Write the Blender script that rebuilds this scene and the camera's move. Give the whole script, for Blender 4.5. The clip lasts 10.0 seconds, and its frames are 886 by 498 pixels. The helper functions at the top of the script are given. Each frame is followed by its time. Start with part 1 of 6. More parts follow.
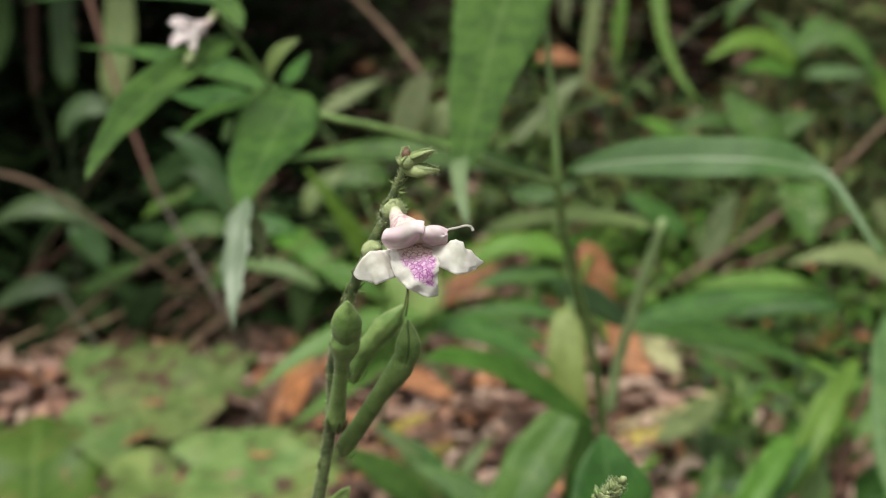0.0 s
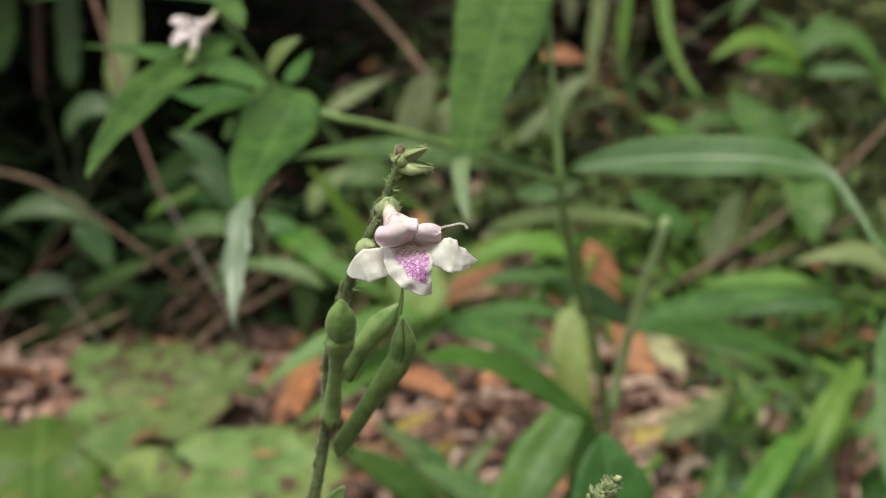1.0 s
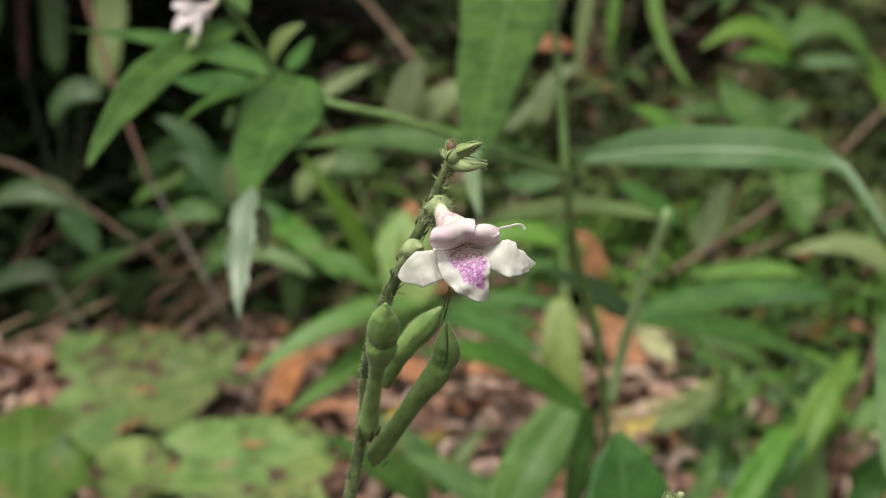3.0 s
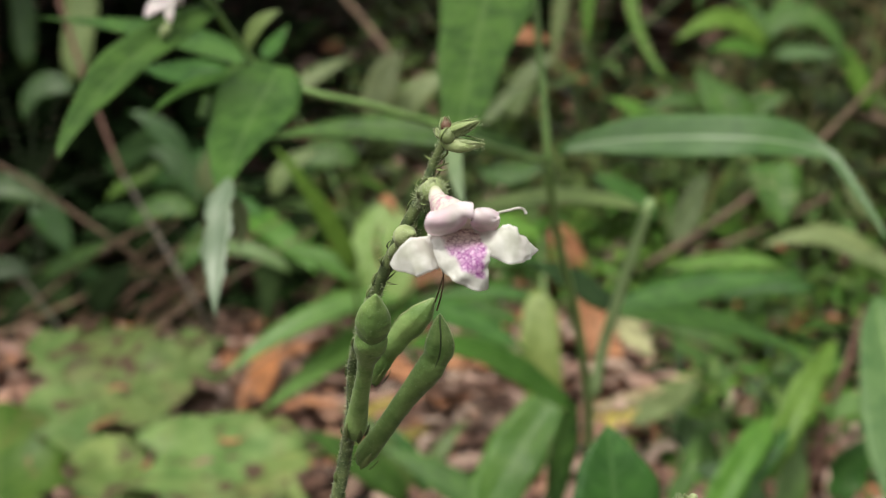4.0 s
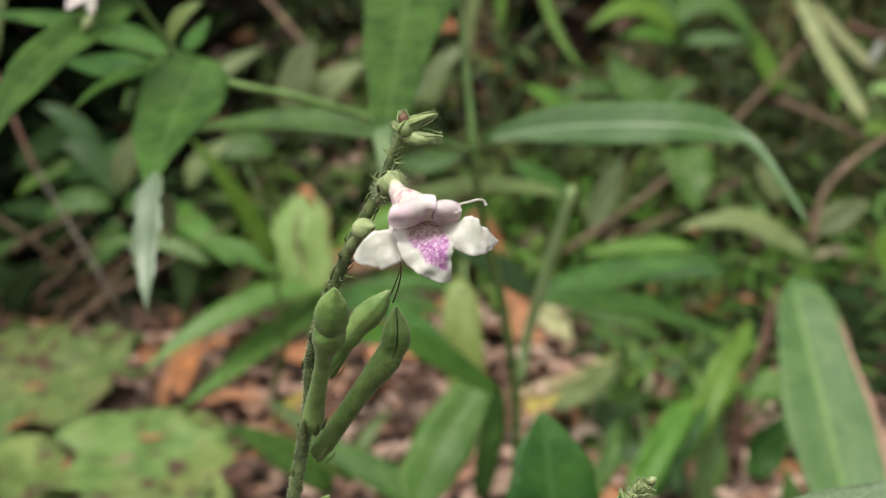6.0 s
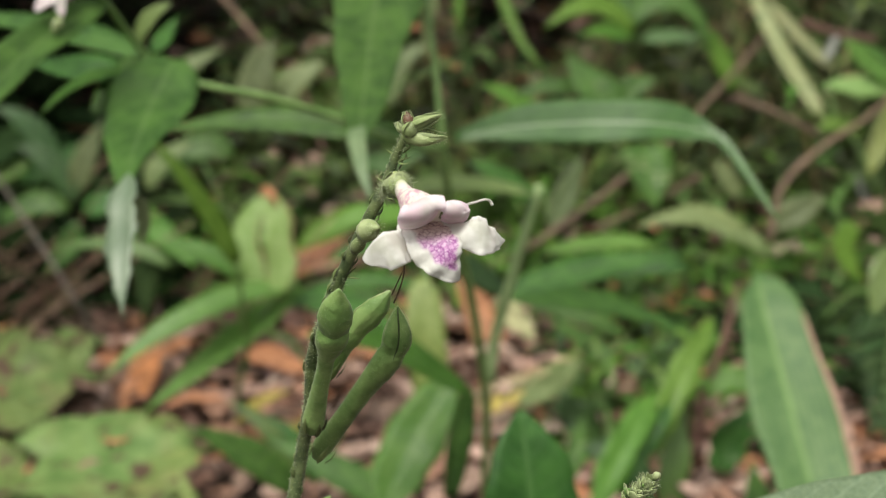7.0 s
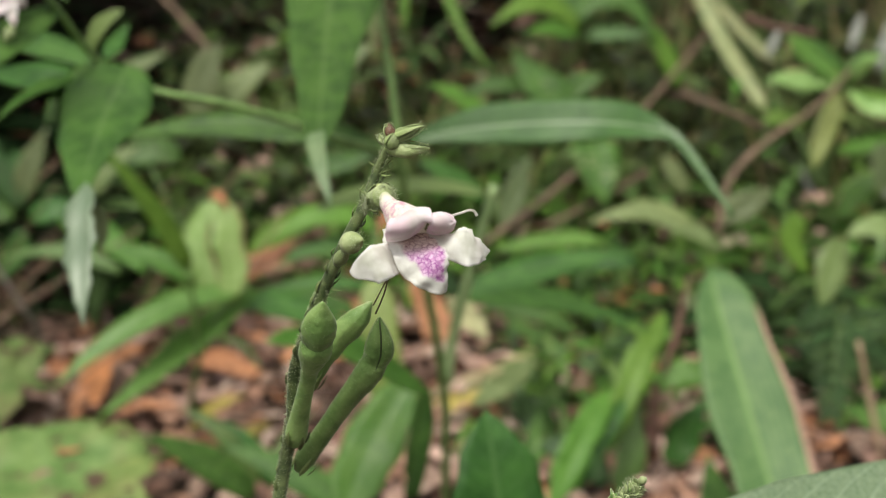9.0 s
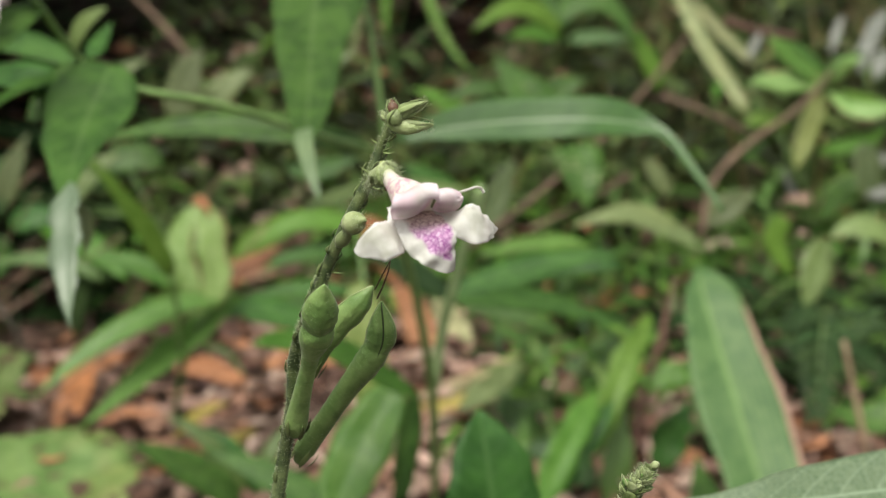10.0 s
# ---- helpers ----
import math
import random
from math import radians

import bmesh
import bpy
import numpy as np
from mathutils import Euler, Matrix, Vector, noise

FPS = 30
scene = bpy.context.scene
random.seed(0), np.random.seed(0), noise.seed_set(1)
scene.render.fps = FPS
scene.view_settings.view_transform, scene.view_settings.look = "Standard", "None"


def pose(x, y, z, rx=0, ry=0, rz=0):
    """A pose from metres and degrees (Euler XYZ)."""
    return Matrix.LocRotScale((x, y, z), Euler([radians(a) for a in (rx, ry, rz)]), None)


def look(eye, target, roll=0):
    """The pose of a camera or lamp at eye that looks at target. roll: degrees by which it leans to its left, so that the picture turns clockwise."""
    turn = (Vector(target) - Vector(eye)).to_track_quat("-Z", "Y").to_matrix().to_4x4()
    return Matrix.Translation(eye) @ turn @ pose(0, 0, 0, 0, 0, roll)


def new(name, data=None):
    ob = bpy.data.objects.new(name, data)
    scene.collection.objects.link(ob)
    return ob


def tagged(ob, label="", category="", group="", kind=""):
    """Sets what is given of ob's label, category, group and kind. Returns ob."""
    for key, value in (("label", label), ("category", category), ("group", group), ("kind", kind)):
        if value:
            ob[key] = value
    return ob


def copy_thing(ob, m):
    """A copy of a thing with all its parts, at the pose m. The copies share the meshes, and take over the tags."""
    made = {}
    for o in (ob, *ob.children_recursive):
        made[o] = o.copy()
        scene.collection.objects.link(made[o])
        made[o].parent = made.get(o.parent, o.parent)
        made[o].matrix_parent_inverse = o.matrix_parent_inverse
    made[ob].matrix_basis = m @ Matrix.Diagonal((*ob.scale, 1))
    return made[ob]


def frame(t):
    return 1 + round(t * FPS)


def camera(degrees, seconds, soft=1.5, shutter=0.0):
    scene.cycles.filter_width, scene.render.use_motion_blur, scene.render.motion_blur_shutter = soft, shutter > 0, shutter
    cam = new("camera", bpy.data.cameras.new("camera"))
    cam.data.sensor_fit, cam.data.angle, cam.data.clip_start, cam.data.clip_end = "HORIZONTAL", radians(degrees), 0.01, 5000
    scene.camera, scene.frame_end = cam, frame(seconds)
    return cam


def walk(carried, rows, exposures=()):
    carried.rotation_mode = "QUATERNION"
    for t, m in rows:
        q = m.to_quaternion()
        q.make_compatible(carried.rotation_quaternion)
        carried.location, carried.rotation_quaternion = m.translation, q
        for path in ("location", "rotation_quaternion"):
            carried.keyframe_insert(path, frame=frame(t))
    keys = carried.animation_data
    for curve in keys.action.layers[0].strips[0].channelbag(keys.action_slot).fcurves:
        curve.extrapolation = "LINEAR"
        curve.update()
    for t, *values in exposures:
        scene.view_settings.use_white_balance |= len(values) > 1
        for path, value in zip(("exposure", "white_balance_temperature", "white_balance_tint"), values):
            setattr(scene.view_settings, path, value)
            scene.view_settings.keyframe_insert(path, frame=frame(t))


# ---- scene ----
cam = camera(38.0, 10.0, soft=1.0)
cam.data.dof.use_dof = True
cam.data.dof.focus_distance = 0.213
cam.data.dof.aperture_fstop = 21.5
PATH = [
    (0.0, pose(0.00000, 0.00000, 0.72000, 78.000, 0.000, 0.000)),
    (0.5, pose(0.00320, -0.00115, 0.72115, 77.949, 0.044, 0.234)),
    (1.0, pose(0.00210, 0.00093, 0.71959, 77.967, 0.060, 0.251)),
    (1.5, pose(-0.00281, 0.00496, 0.71881, 77.916, -0.049, 0.110)),
    (2.0, pose(-0.00549, 0.00545, 0.72012, 77.772, -0.207, 0.029)),
    (2.5, pose(-0.00770, 0.00777, 0.72055, 77.564, -0.361, -0.136)),
    (4.0, pose(-0.01307, 0.03010, 0.71442, 77.152, -0.306, -1.648)),
    (4.5, pose(-0.01114, 0.03071, 0.71512, 77.017, -0.225, -2.348)),
    (5.0, pose(-0.00993, 0.02548, 0.71495, 76.985, -0.114, -3.201)),
    (5.5, pose(-0.01436, 0.02473, 0.71520, 76.841, -0.112, -4.323)),
    (6.0, pose(-0.02021, 0.02928, 0.71518, 76.679, -0.101, -5.580)),
    (7.5, pose(-0.02903, 0.02917, 0.71657, 76.611, 0.118, -8.243)),
    (8.0, pose(-0.02876, 0.02855, 0.71930, 76.558, 0.188, -8.796)),
    (8.5, pose(-0.03270, 0.02945, 0.71801, 76.613, 0.460, -9.534)),
    (9.0, pose(-0.03361, 0.03031, 0.71756, 76.563, 0.665, -10.104)),
    (9.5, pose(-0.03324, 0.03197, 0.71609, 76.609, 0.848, -10.511)),
    (10.0, pose(-0.03646, 0.03584, 0.71201, 76.864, 0.981, -11.013)),
]
walk(cam, PATH, exposures=[(0.0, 0.69, 6650, 9), (10.0, 0.77, 6650, 9)])

# ---- light: overcast forest daylight ----
SUN_UP, SUN_TURN = 62.0, 205.0
world = bpy.data.worlds.new("overcast_sky")
scene.world = world
world.use_nodes = True
wn = world.node_tree
sky = wn.nodes.new("ShaderNodeTexSky")
sky.sky_type = "NISHITA"
sky.sun_disc = False
sky.sun_elevation = radians(SUN_UP)
sky.sun_rotation = radians(SUN_TURN)
sky.air_density, sky.dust_density = 1.0, 4.0
grey = wn.nodes.new("ShaderNodeHueSaturation")
grey.inputs["Saturation"].default_value = 0.05
wn.links.new(sky.outputs[0], grey.inputs["Color"])
wn.links.new(grey.outputs[0], wn.nodes["Background"].inputs[0])
wn.nodes["Background"].inputs[1].default_value = 0.125
sun = new("sun", bpy.data.lights.new("sun", "SUN"))
sun.data.energy, sun.data.angle, sun.data.color = 1.5, radians(20), (1.0, 0.94, 0.82)
a, b = radians(SUN_TURN), radians(SUN_UP)
sun_way = Vector((math.sin(a) * math.cos(b), math.cos(a) * math.cos(b), math.sin(b)))
sun.matrix_world = look(sun_way * 20, (0, 0, 0))


# ---- materials ----
class Nodes:
    """A small builder for node materials."""

    def __init__(self, name):
        self.mat = bpy.data.materials.new(name)
        self.mat.use_nodes = True
        self.t = self.mat.node_tree
        self.bsdf = self.t.nodes["Principled BSDF"]
        self.out = self.t.nodes["Material Output"]
        self.coord = self.t.nodes.new("ShaderNodeTexCoord")
        self.info = self.t.nodes.new("ShaderNodeObjectInfo")
        self.geo = self.t.nodes.new("ShaderNodeNewGeometry")

    def put(self, socket, value):
        if isinstance(value, bpy.types.NodeSocket):
            self.t.links.new(value, socket)
        elif isinstance(value, tuple) and len(value) == 3 and socket.type == "RGBA":
            socket.default_value = (*value, 1)
        else:
            socket.default_value = value

    def math(self, op, a, b=0.0, clamp=False):
        n = self.t.nodes.new("ShaderNodeMath")
        n.operation, n.use_clamp = op, clamp
        self.put(n.inputs[0], a)
        self.put(n.inputs[1], b)
        return n.outputs[0]

    def ramp(self, v, lo, hi, a=0.0, b=1.0):
        n = self.t.nodes.new("ShaderNodeMapRange")
        n.interpolation_type = "SMOOTHSTEP"
        for i, x in enumerate((v, lo, hi, a, b)):
            self.put(n.inputs[i], x)
        return n.outputs[0]

    def mix(self, f, a, b):
        n = self.t.nodes.new("ShaderNodeMix")
        n.data_type = "RGBA"
        self.put(n.inputs["Factor"], f)
        self.put(n.inputs[6], a)
        self.put(n.inputs[7], b)
        return n.outputs[2]

    def noise(self, scale, detail=3.0, rough=0.55, space="Object"):
        n = self.t.nodes.new("ShaderNodeTexNoise")
        n.inputs["Scale"].default_value, n.inputs["Detail"].default_value = scale, detail
        n.inputs["Roughness"].default_value = rough
        self.t.links.new(self.coord.outputs[space], n.inputs["Vector"])
        return n.outputs["Fac"]

    def cells(self, scale, feature="DISTANCE_TO_EDGE", space="Object", warp=0.0):
        n = self.t.nodes.new("ShaderNodeTexVoronoi")
        n.feature = feature
        n.inputs["Scale"].default_value = scale
        self.t.links.new(self.coord.outputs[space], n.inputs["Vector"])
        if warp:
            w = self.t.nodes.new("ShaderNodeTexNoise")
            w.inputs["Scale"].default_value = scale * 0.8
            self.t.links.new(self.coord.outputs[space], w.inputs["Vector"])
            add = self.t.nodes.new("ShaderNodeVectorMath")
            add.operation = "MULTIPLY_ADD"
            add.inputs[1].default_value = (warp, warp, warp)
            self.t.links.new(w.outputs["Color"], add.inputs[0])
            self.t.links.new(self.coord.outputs[space], add.inputs[2])
            self.t.links.new(add.outputs[0], n.inputs["Vector"])
        return n.outputs["Distance"]

    def uv(self):
        n = self.t.nodes.new("ShaderNodeSeparateXYZ")
        self.t.links.new(self.coord.outputs["UV"], n.inputs[0])
        return n.outputs[0], n.outputs[1]

    def chance(self):
        """One random number for each object and each loose piece."""
        return self.math("FRACT", self.math("ADD", self.info.outputs["Random"], self.geo.outputs["Random Per Island"]))

    def hsv(self, color, value, hue=0.5, sat=1.0):
        n = self.t.nodes.new("ShaderNodeHueSaturation")
        self.put(n.inputs["Color"], color)
        self.put(n.inputs["Value"], value)
        self.put(n.inputs["Hue"], hue)
        self.put(n.inputs["Saturation"], sat)
        return n.outputs[0]

    def bump(self, height, strength, distance):
        n = self.t.nodes.new("ShaderNodeBump")
        n.inputs["Strength"].default_value, n.inputs["Distance"].default_value = strength, distance
        self.put(n.inputs["Height"], height)
        self.t.links.new(n.outputs[0], self.bsdf.inputs["Normal"])
        return n.outputs[0]

    def finish(self, color, rough, sheer=0.0, spec=0.5, sheer_color=None):
        self.put(self.bsdf.inputs["Base Color"], color)
        self.put(self.bsdf.inputs["Roughness"], rough)
        self.bsdf.inputs["Specular IOR Level"].default_value = spec
        if sheer:
            tr = self.t.nodes.new("ShaderNodeBsdfTranslucent")
            self.put(tr.inputs["Color"], sheer_color or color)
            mx = self.t.nodes.new("ShaderNodeMixShader")
            mx.inputs[0].default_value = sheer
            self.t.links.new(self.bsdf.outputs[0], mx.inputs[1])
            self.t.links.new(tr.outputs[0], mx.inputs[2])
            self.t.links.new(mx.outputs[0], self.out.inputs[0])
        return self.mat


def leaf_material(name, dark, light, vein, veins=8, rough=0.45, sheer=0.25, lines=0.35, parallel=False, side_lines=1.0, thin=1.0, net=0.0, spots=None, torn=None, grain=70.0, spec=0.5, spread=0.35):
    n = Nodes(name)
    dark, light = [(c[0] * 1.15, c[1] * 0.98, c[2] * 0.96) for c in (dark, light)]
    u, v = n.uv()
    a = n.math("MULTIPLY", n.math("ABSOLUTE", n.math("SUBTRACT", v, 0.5)), 2.0)
    rib = n.ramp(a, 0.02 * thin, 0.11 * thin, 1.0, 0.0)
    if parallel:
        wave = n.math("SINE", n.math("MULTIPLY", a, 6.283 * veins))
        side = n.ramp(wave, 0.5, 1.0, 0.0, 0.4)
    else:
        bow = n.math("SUBTRACT", n.math("MULTIPLY", u, float(veins)), n.math("MULTIPLY", n.math("POWER", a, 1.4), 1.7))
        wave = n.math("SINE", n.math("MULTIPLY", bow, 6.283))
        side = n.ramp(wave, 1.0 - 0.18 * thin, 1.0, 0.0, 0.55)
    lined = n.math("MAXIMUM", rib, n.math("MULTIPLY", side, side_lines))
    if net:
        mesh = n.ramp(n.cells(grain, warp=0.3 / grain), 0.0, 0.12, net, 0.0)
        lined = n.math("MAXIMUM", lined, mesh)
    broad, fine = n.noise(grain, 3.0), n.noise(grain * 9, 2.0)
    tone = n.math("ADD", n.ramp(broad, 0.3, 0.7), n.math("MULTIPLY", n.math("SUBTRACT", fine, 0.5), 0.9))
    color = n.mix(tone, dark, light)
    color = n.mix(n.math("MULTIPLY", lined, lines), color, vein)
    specks = n.math("MULTIPLY", n.ramp(n.noise(grain * 22, 1.0), 0.66, 0.76), n.ramp(n.noise(grain * 0.8, 2.0), 0.45, 0.6))
    color = n.mix(n.math("MULTIPLY", specks, 0.65), color, vein)
    chance = n.chance()
    color = n.hsv(color, n.ramp(chance, 0.0, 1.0, 1.0 - spread, 1.0 + spread), n.ramp(n.math("FRACT", n.math("MULTIPLY", chance, 7.3)), 0.0, 1.0, 0.485, 0.512))
    if spots:
        tint, scale, level = spots
        hole = n.ramp(n.noise(scale, 2.5, 0.6), level, level + 0.07)
        color = n.mix(n.ramp(n.noise(scale * 0.4, 4.0, 0.65), 0.50, 0.68, 0.0, 0.55), color, (0.20, 0.16, 0.075))
        color = n.mix(hole, color, tint)
    if torn:
        dry = n.math("MULTIPLY", n.ramp(n.math("ADD", v, n.math("MULTIPLY", broad, 0.05)), 0.957, 0.975), n.ramp(u, 0.72, 0.86, 1.0, 0.0))
        color = n.mix(dry, color, torn)
    n.bump(n.math("ADD", n.math("MULTIPLY", lined, -0.7), n.math("MULTIPLY", fine, 0.5)), 0.35, 0.0006)
    return n.finish(color, n.ramp(fine, 0.3, 0.7, rough - 0.08, rough + 0.1), sheer, spec)


LEAF = leaf_material("leaf_green", (0.026, 0.092, 0.016), (0.056, 0.166, 0.030), (0.14, 0.25, 0.08), spread=0.12, spec=0.26, rough=0.44)
# Pale midrib, its glossy highlight also put into the vein colour.
LEAF_RIB = leaf_material("leaf_rib_highlight", (0.042, 0.115, 0.024), (0.062, 0.155, 0.034), (0.42, 0.52, 0.34), veins=11, lines=0.85, side_lines=0.12, thin=0.55, spread=0.05, rough=0.40, spec=0.5)
LEAF_BACK = leaf_material("leaf_underside", (0.09, 0.16, 0.06), (0.13, 0.21, 0.085), (0.2, 0.28, 0.13), rough=0.5)
# These two pale greens paint the glare on turned, glossy leaf tips.
LEAF_GLARE = leaf_material("leaf_painted_glare", (0.165, 0.285, 0.165), (0.255, 0.390, 0.260), (0.30, 0.42, 0.30), rough=0.38, spec=0.7)
LEAF_TIP = leaf_material("leaf_tip_glare", (0.105, 0.205, 0.085), (0.165, 0.275, 0.130), (0.2, 0.3, 0.16), rough=0.4, spec=0.5, spread=0.02)
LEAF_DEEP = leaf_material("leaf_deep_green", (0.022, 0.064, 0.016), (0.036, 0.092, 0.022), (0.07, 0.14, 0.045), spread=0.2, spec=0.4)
LEAF_BRIGHT = leaf_material("leaf_bright_green", (0.068, 0.195, 0.022), (0.102, 0.260, 0.038), (0.2, 0.34, 0.08), sheer=0.35, spread=0.2, spec=0.32)
LEAF_MEADOW = leaf_material("leaf_meadow_green", (0.038, 0.112, 0.016), (0.088, 0.195, 0.034), (0.18, 0.28, 0.08), veins=5, grain=22.0, spread=0.1, spots=((0.16, 0.14, 0.05), 30.0, 0.62), spec=0.2)
LEAF_LIGHT = leaf_material("leaf_light_green", (0.095, 0.235, 0.040), (0.150, 0.320, 0.065), (0.24, 0.40, 0.12), sheer=0.4, spread=0.1, spec=0.45, rough=0.4)
LEAF_SHEEN = leaf_material("leaf_glossy_light", (0.105, 0.280, 0.045), (0.160, 0.350, 0.072), (0.24, 0.42, 0.12), sheer=0.4, spread=0.05, spec=0.42, rough=0.34)
PALE_GREY = leaf_material("leaf_pale_grey", (0.13, 0.17, 0.14), (0.22, 0.27, 0.24), (0.26, 0.3, 0.26), parallel=True, spread=0.15, spec=0.5)
BLADE = leaf_material("blade_green", (0.07, 0.16, 0.034), (0.10, 0.21, 0.050), (0.17, 0.28, 0.09), veins=9, parallel=True, sheer=0.3, spread=0.2)
BLADE_PALE = leaf_material("blade_pale_green", (0.12, 0.22, 0.065), (0.16, 0.28, 0.09), (0.24, 0.37, 0.12), veins=11, parallel=True, sheer=0.25, lines=0.45, spread=0.1)
BLADE_TORN = leaf_material("blade_brown_edge", (0.056, 0.140, 0.040), (0.105, 0.215, 0.070), (0.27, 0.42, 0.12), veins=7, parallel=True, sheer=0.25, lines=0.5, torn=(0.48, 0.32, 0.24), spread=0.02, spec=0.32)
LEAF_FRONT = leaf_material("leaf_sage", (0.090, 0.180, 0.084), (0.145, 0.250, 0.130), (0.36, 0.47, 0.32), veins=9, rough=0.34, lines=0.75, thin=0.45, net=0.35, grain=650, spread=0.02, spec=0.85)
LEAF_YELLOW = leaf_material("leaf_yellow_green", (0.20, 0.40, 0.10), (0.28, 0.49, 0.17), (0.38, 0.56, 0.24), veins=7, parallel=True, sheer=0.35, torn=(0.45, 0.28, 0.16), spread=0.05)
LEAF_OLIVE = leaf_material("leaf_olive", (0.135, 0.215, 0.05), (0.185, 0.275, 0.075), (0.3, 0.36, 0.12), parallel=True, lines=0.2, spread=0.15)
LEAF_GREY = leaf_material("leaf_grey_green", (0.085, 0.150, 0.048), (0.135, 0.21, 0.078), (0.18, 0.26, 0.12), rough=0.5, spread=0.3)
LILY = leaf_material("leaf_spotted", (0.082, 0.172, 0.043), (0.175, 0.285, 0.092), (0.19, 0.28, 0.11), veins=5, rough=0.6, lines=0.25, spots=((0.10, 0.065, 0.042), 21.0, 0.545), grain=30.0, spread=0.18, spec=0.3)
FILL = leaf_material("undergrowth_leaf", (0.031, 0.066, 0.015), (0.064, 0.113, 0.029), (0.12, 0.17, 0.065), spread=0.75, spec=0.32, rough=0.42)
DRY = leaf_material("dry_blade", (0.17, 0.17, 0.07), (0.27, 0.25, 0.12), (0.28, 0.25, 0.14), parallel=True, spread=0.6, spec=0.3)
STRAW_PALE = leaf_material("straw_blade", (0.14, 0.22, 0.08), (0.27, 0.34, 0.15), (0.34, 0.38, 0.2), parallel=True, veins=5, lines=0.6, spread=0.15)
# Near-black leaf green: deep shade put into the base colour.
PAINTED_SHADE = leaf_material("leaf_painted_shade", (0.010, 0.026, 0.008), (0.020, 0.046, 0.014), (0.03, 0.06, 0.02), sheer=0.05, spread=0.4, spec=0.08, rough=0.75)


def stem_material(name, dark, light, scale=900.0, rough=0.5, sheen=0.0):
    n = Nodes(name)
    broad, fine = n.noise(scale * 0.12, 3.0), n.noise(scale, 3.0)
    tone = n.math("ADD", n.math("MULTIPLY", n.ramp(broad, 0.35, 0.65), 0.6), n.math("MULTIPLY", fine, 0.4))
    n.bump(n.math("ADD", broad, fine), 0.4, 0.0004)
    n.bsdf.inputs["Sheen Weight"].default_value = sheen
    n.bsdf.inputs["Sheen Roughness"].default_value = 0.35
    return n.finish(n.hsv(n.mix(tone, dark, light), n.ramp(n.chance(), 0, 1, 0.8, 1.2)), rough, 0.1)


STEM = stem_material("stem_green", (0.12, 0.22, 0.06), (0.23, 0.37, 0.12))
STEM_HERO = stem_material("stem_mottled", (0.030, 0.062, 0.020), (0.26, 0.33, 0.13), 2600.0, 0.55, 0.2)
CAPSULE = stem_material("capsule_green", (0.085, 0.175, 0.040), (0.250, 0.375, 0.120), 1300.0, 0.45, 0.2)
CALYX = stem_material("calyx_green", (0.20, 0.28, 0.09), (0.42, 0.48, 0.25), 1800.0, 0.5, 0.2)
BRACT = stem_material("bract_dark", (0.06, 0.09, 0.025), (0.24, 0.31, 0.11), 1800.0)
BUD_RED = stem_material("bud_tip_red", (0.16, 0.07, 0.05), (0.3, 0.2, 0.1), 1800.0)
# Darkened copy of the green stem, with the hollow's shade in its colour.
STEM_SHADED = stem_material("stem_painted_shade", (0.018, 0.030, 0.012), (0.040, 0.062, 0.024), 300.0, 0.7)
SEAM = stem_material("seam_dark", (0.022, 0.040, 0.014), (0.060, 0.090, 0.030), 900.0)
STALK = stem_material("stalk_pale_green", (0.27, 0.42, 0.16), (0.42, 0.56, 0.26), 300.0)
TWIG = stem_material("twig_brown", (0.085, 0.056, 0.036), (0.235, 0.160, 0.105), 260.0, 0.75)
TWIG_RED = stem_material("twig_reddish", (0.085, 0.040, 0.028), (0.17, 0.088, 0.06), 120.0, 0.7)
TWIG_GREY = stem_material("twig_grey", (0.08, 0.07, 0.055), (0.19, 0.17, 0.14), 120.0, 0.8)
TAN = stem_material("twig_tan", (0.22, 0.145, 0.085), (0.40, 0.29, 0.19), 200.0, 0.7)
THREAD = stem_material("thread_brown", (0.09, 0.05, 0.03), (0.18, 0.1, 0.06), 900.0)


def hair_material():
    n = Nodes("hair_pale")
    return n.finish(n.mix(n.chance(), (0.32, 0.40, 0.20), (0.62, 0.68, 0.46)), 0.4, 0.4)


def petal_material(name, white, blush, amount, rough=0.5):
    """Thin petal: pale rim, slightly sheer greyish middle, fine lengthwise veins and a blush in patches."""
    n = Nodes(name)
    u, v = n.uv()
    broad, fine = n.noise(330.0, 4.0), n.noise(1800.0, 3.0)
    a = n.math("MULTIPLY", n.math("ABSOLUTE", n.math("SUBTRACT", v, 0.5)), 2.0)
    wave = n.math("SINE", n.math("MULTIPLY", n.math("ADD", a, n.math("MULTIPLY", broad, 0.16)), 30.0))
    veins = n.ramp(wave, 0.5, 1.0)
    sheer = n.math("MULTIPLY", n.math("MULTIPLY", n.ramp(a, 0.70, 0.93, 1.0, 0.0), n.ramp(u, 0.80, 0.95, 1.0, 0.0)), n.ramp(n.noise(260.0, 3.0), 0.35, 0.65, 0.1, 1.0))
    grey = (white[0] * 0.72, white[1] * 0.73, white[2] * 0.66)
    color = n.mix(n.math("MULTIPLY", sheer, 0.95), white, grey)
    color = n.mix(n.math("MULTIPLY", veins, 0.10), color, (white[0] * 0.78, white[1] * 0.74, white[2] * 0.68))
    tint = n.math("MULTIPLY", n.ramp(n.noise(150.0, 3.0), 0.42, 0.68), amount, True)
    n.bump(n.math("ADD", n.math("MULTIPLY", veins, 0.03), n.math("ADD", n.math("MULTIPLY", n.noise(170.0, 2.0), 3.0), n.math("MULTIPLY", fine, 0.12))), 0.4, 0.0007)
    return n.finish(n.mix(tint, color, blush), rough, 0.4, 0.4)


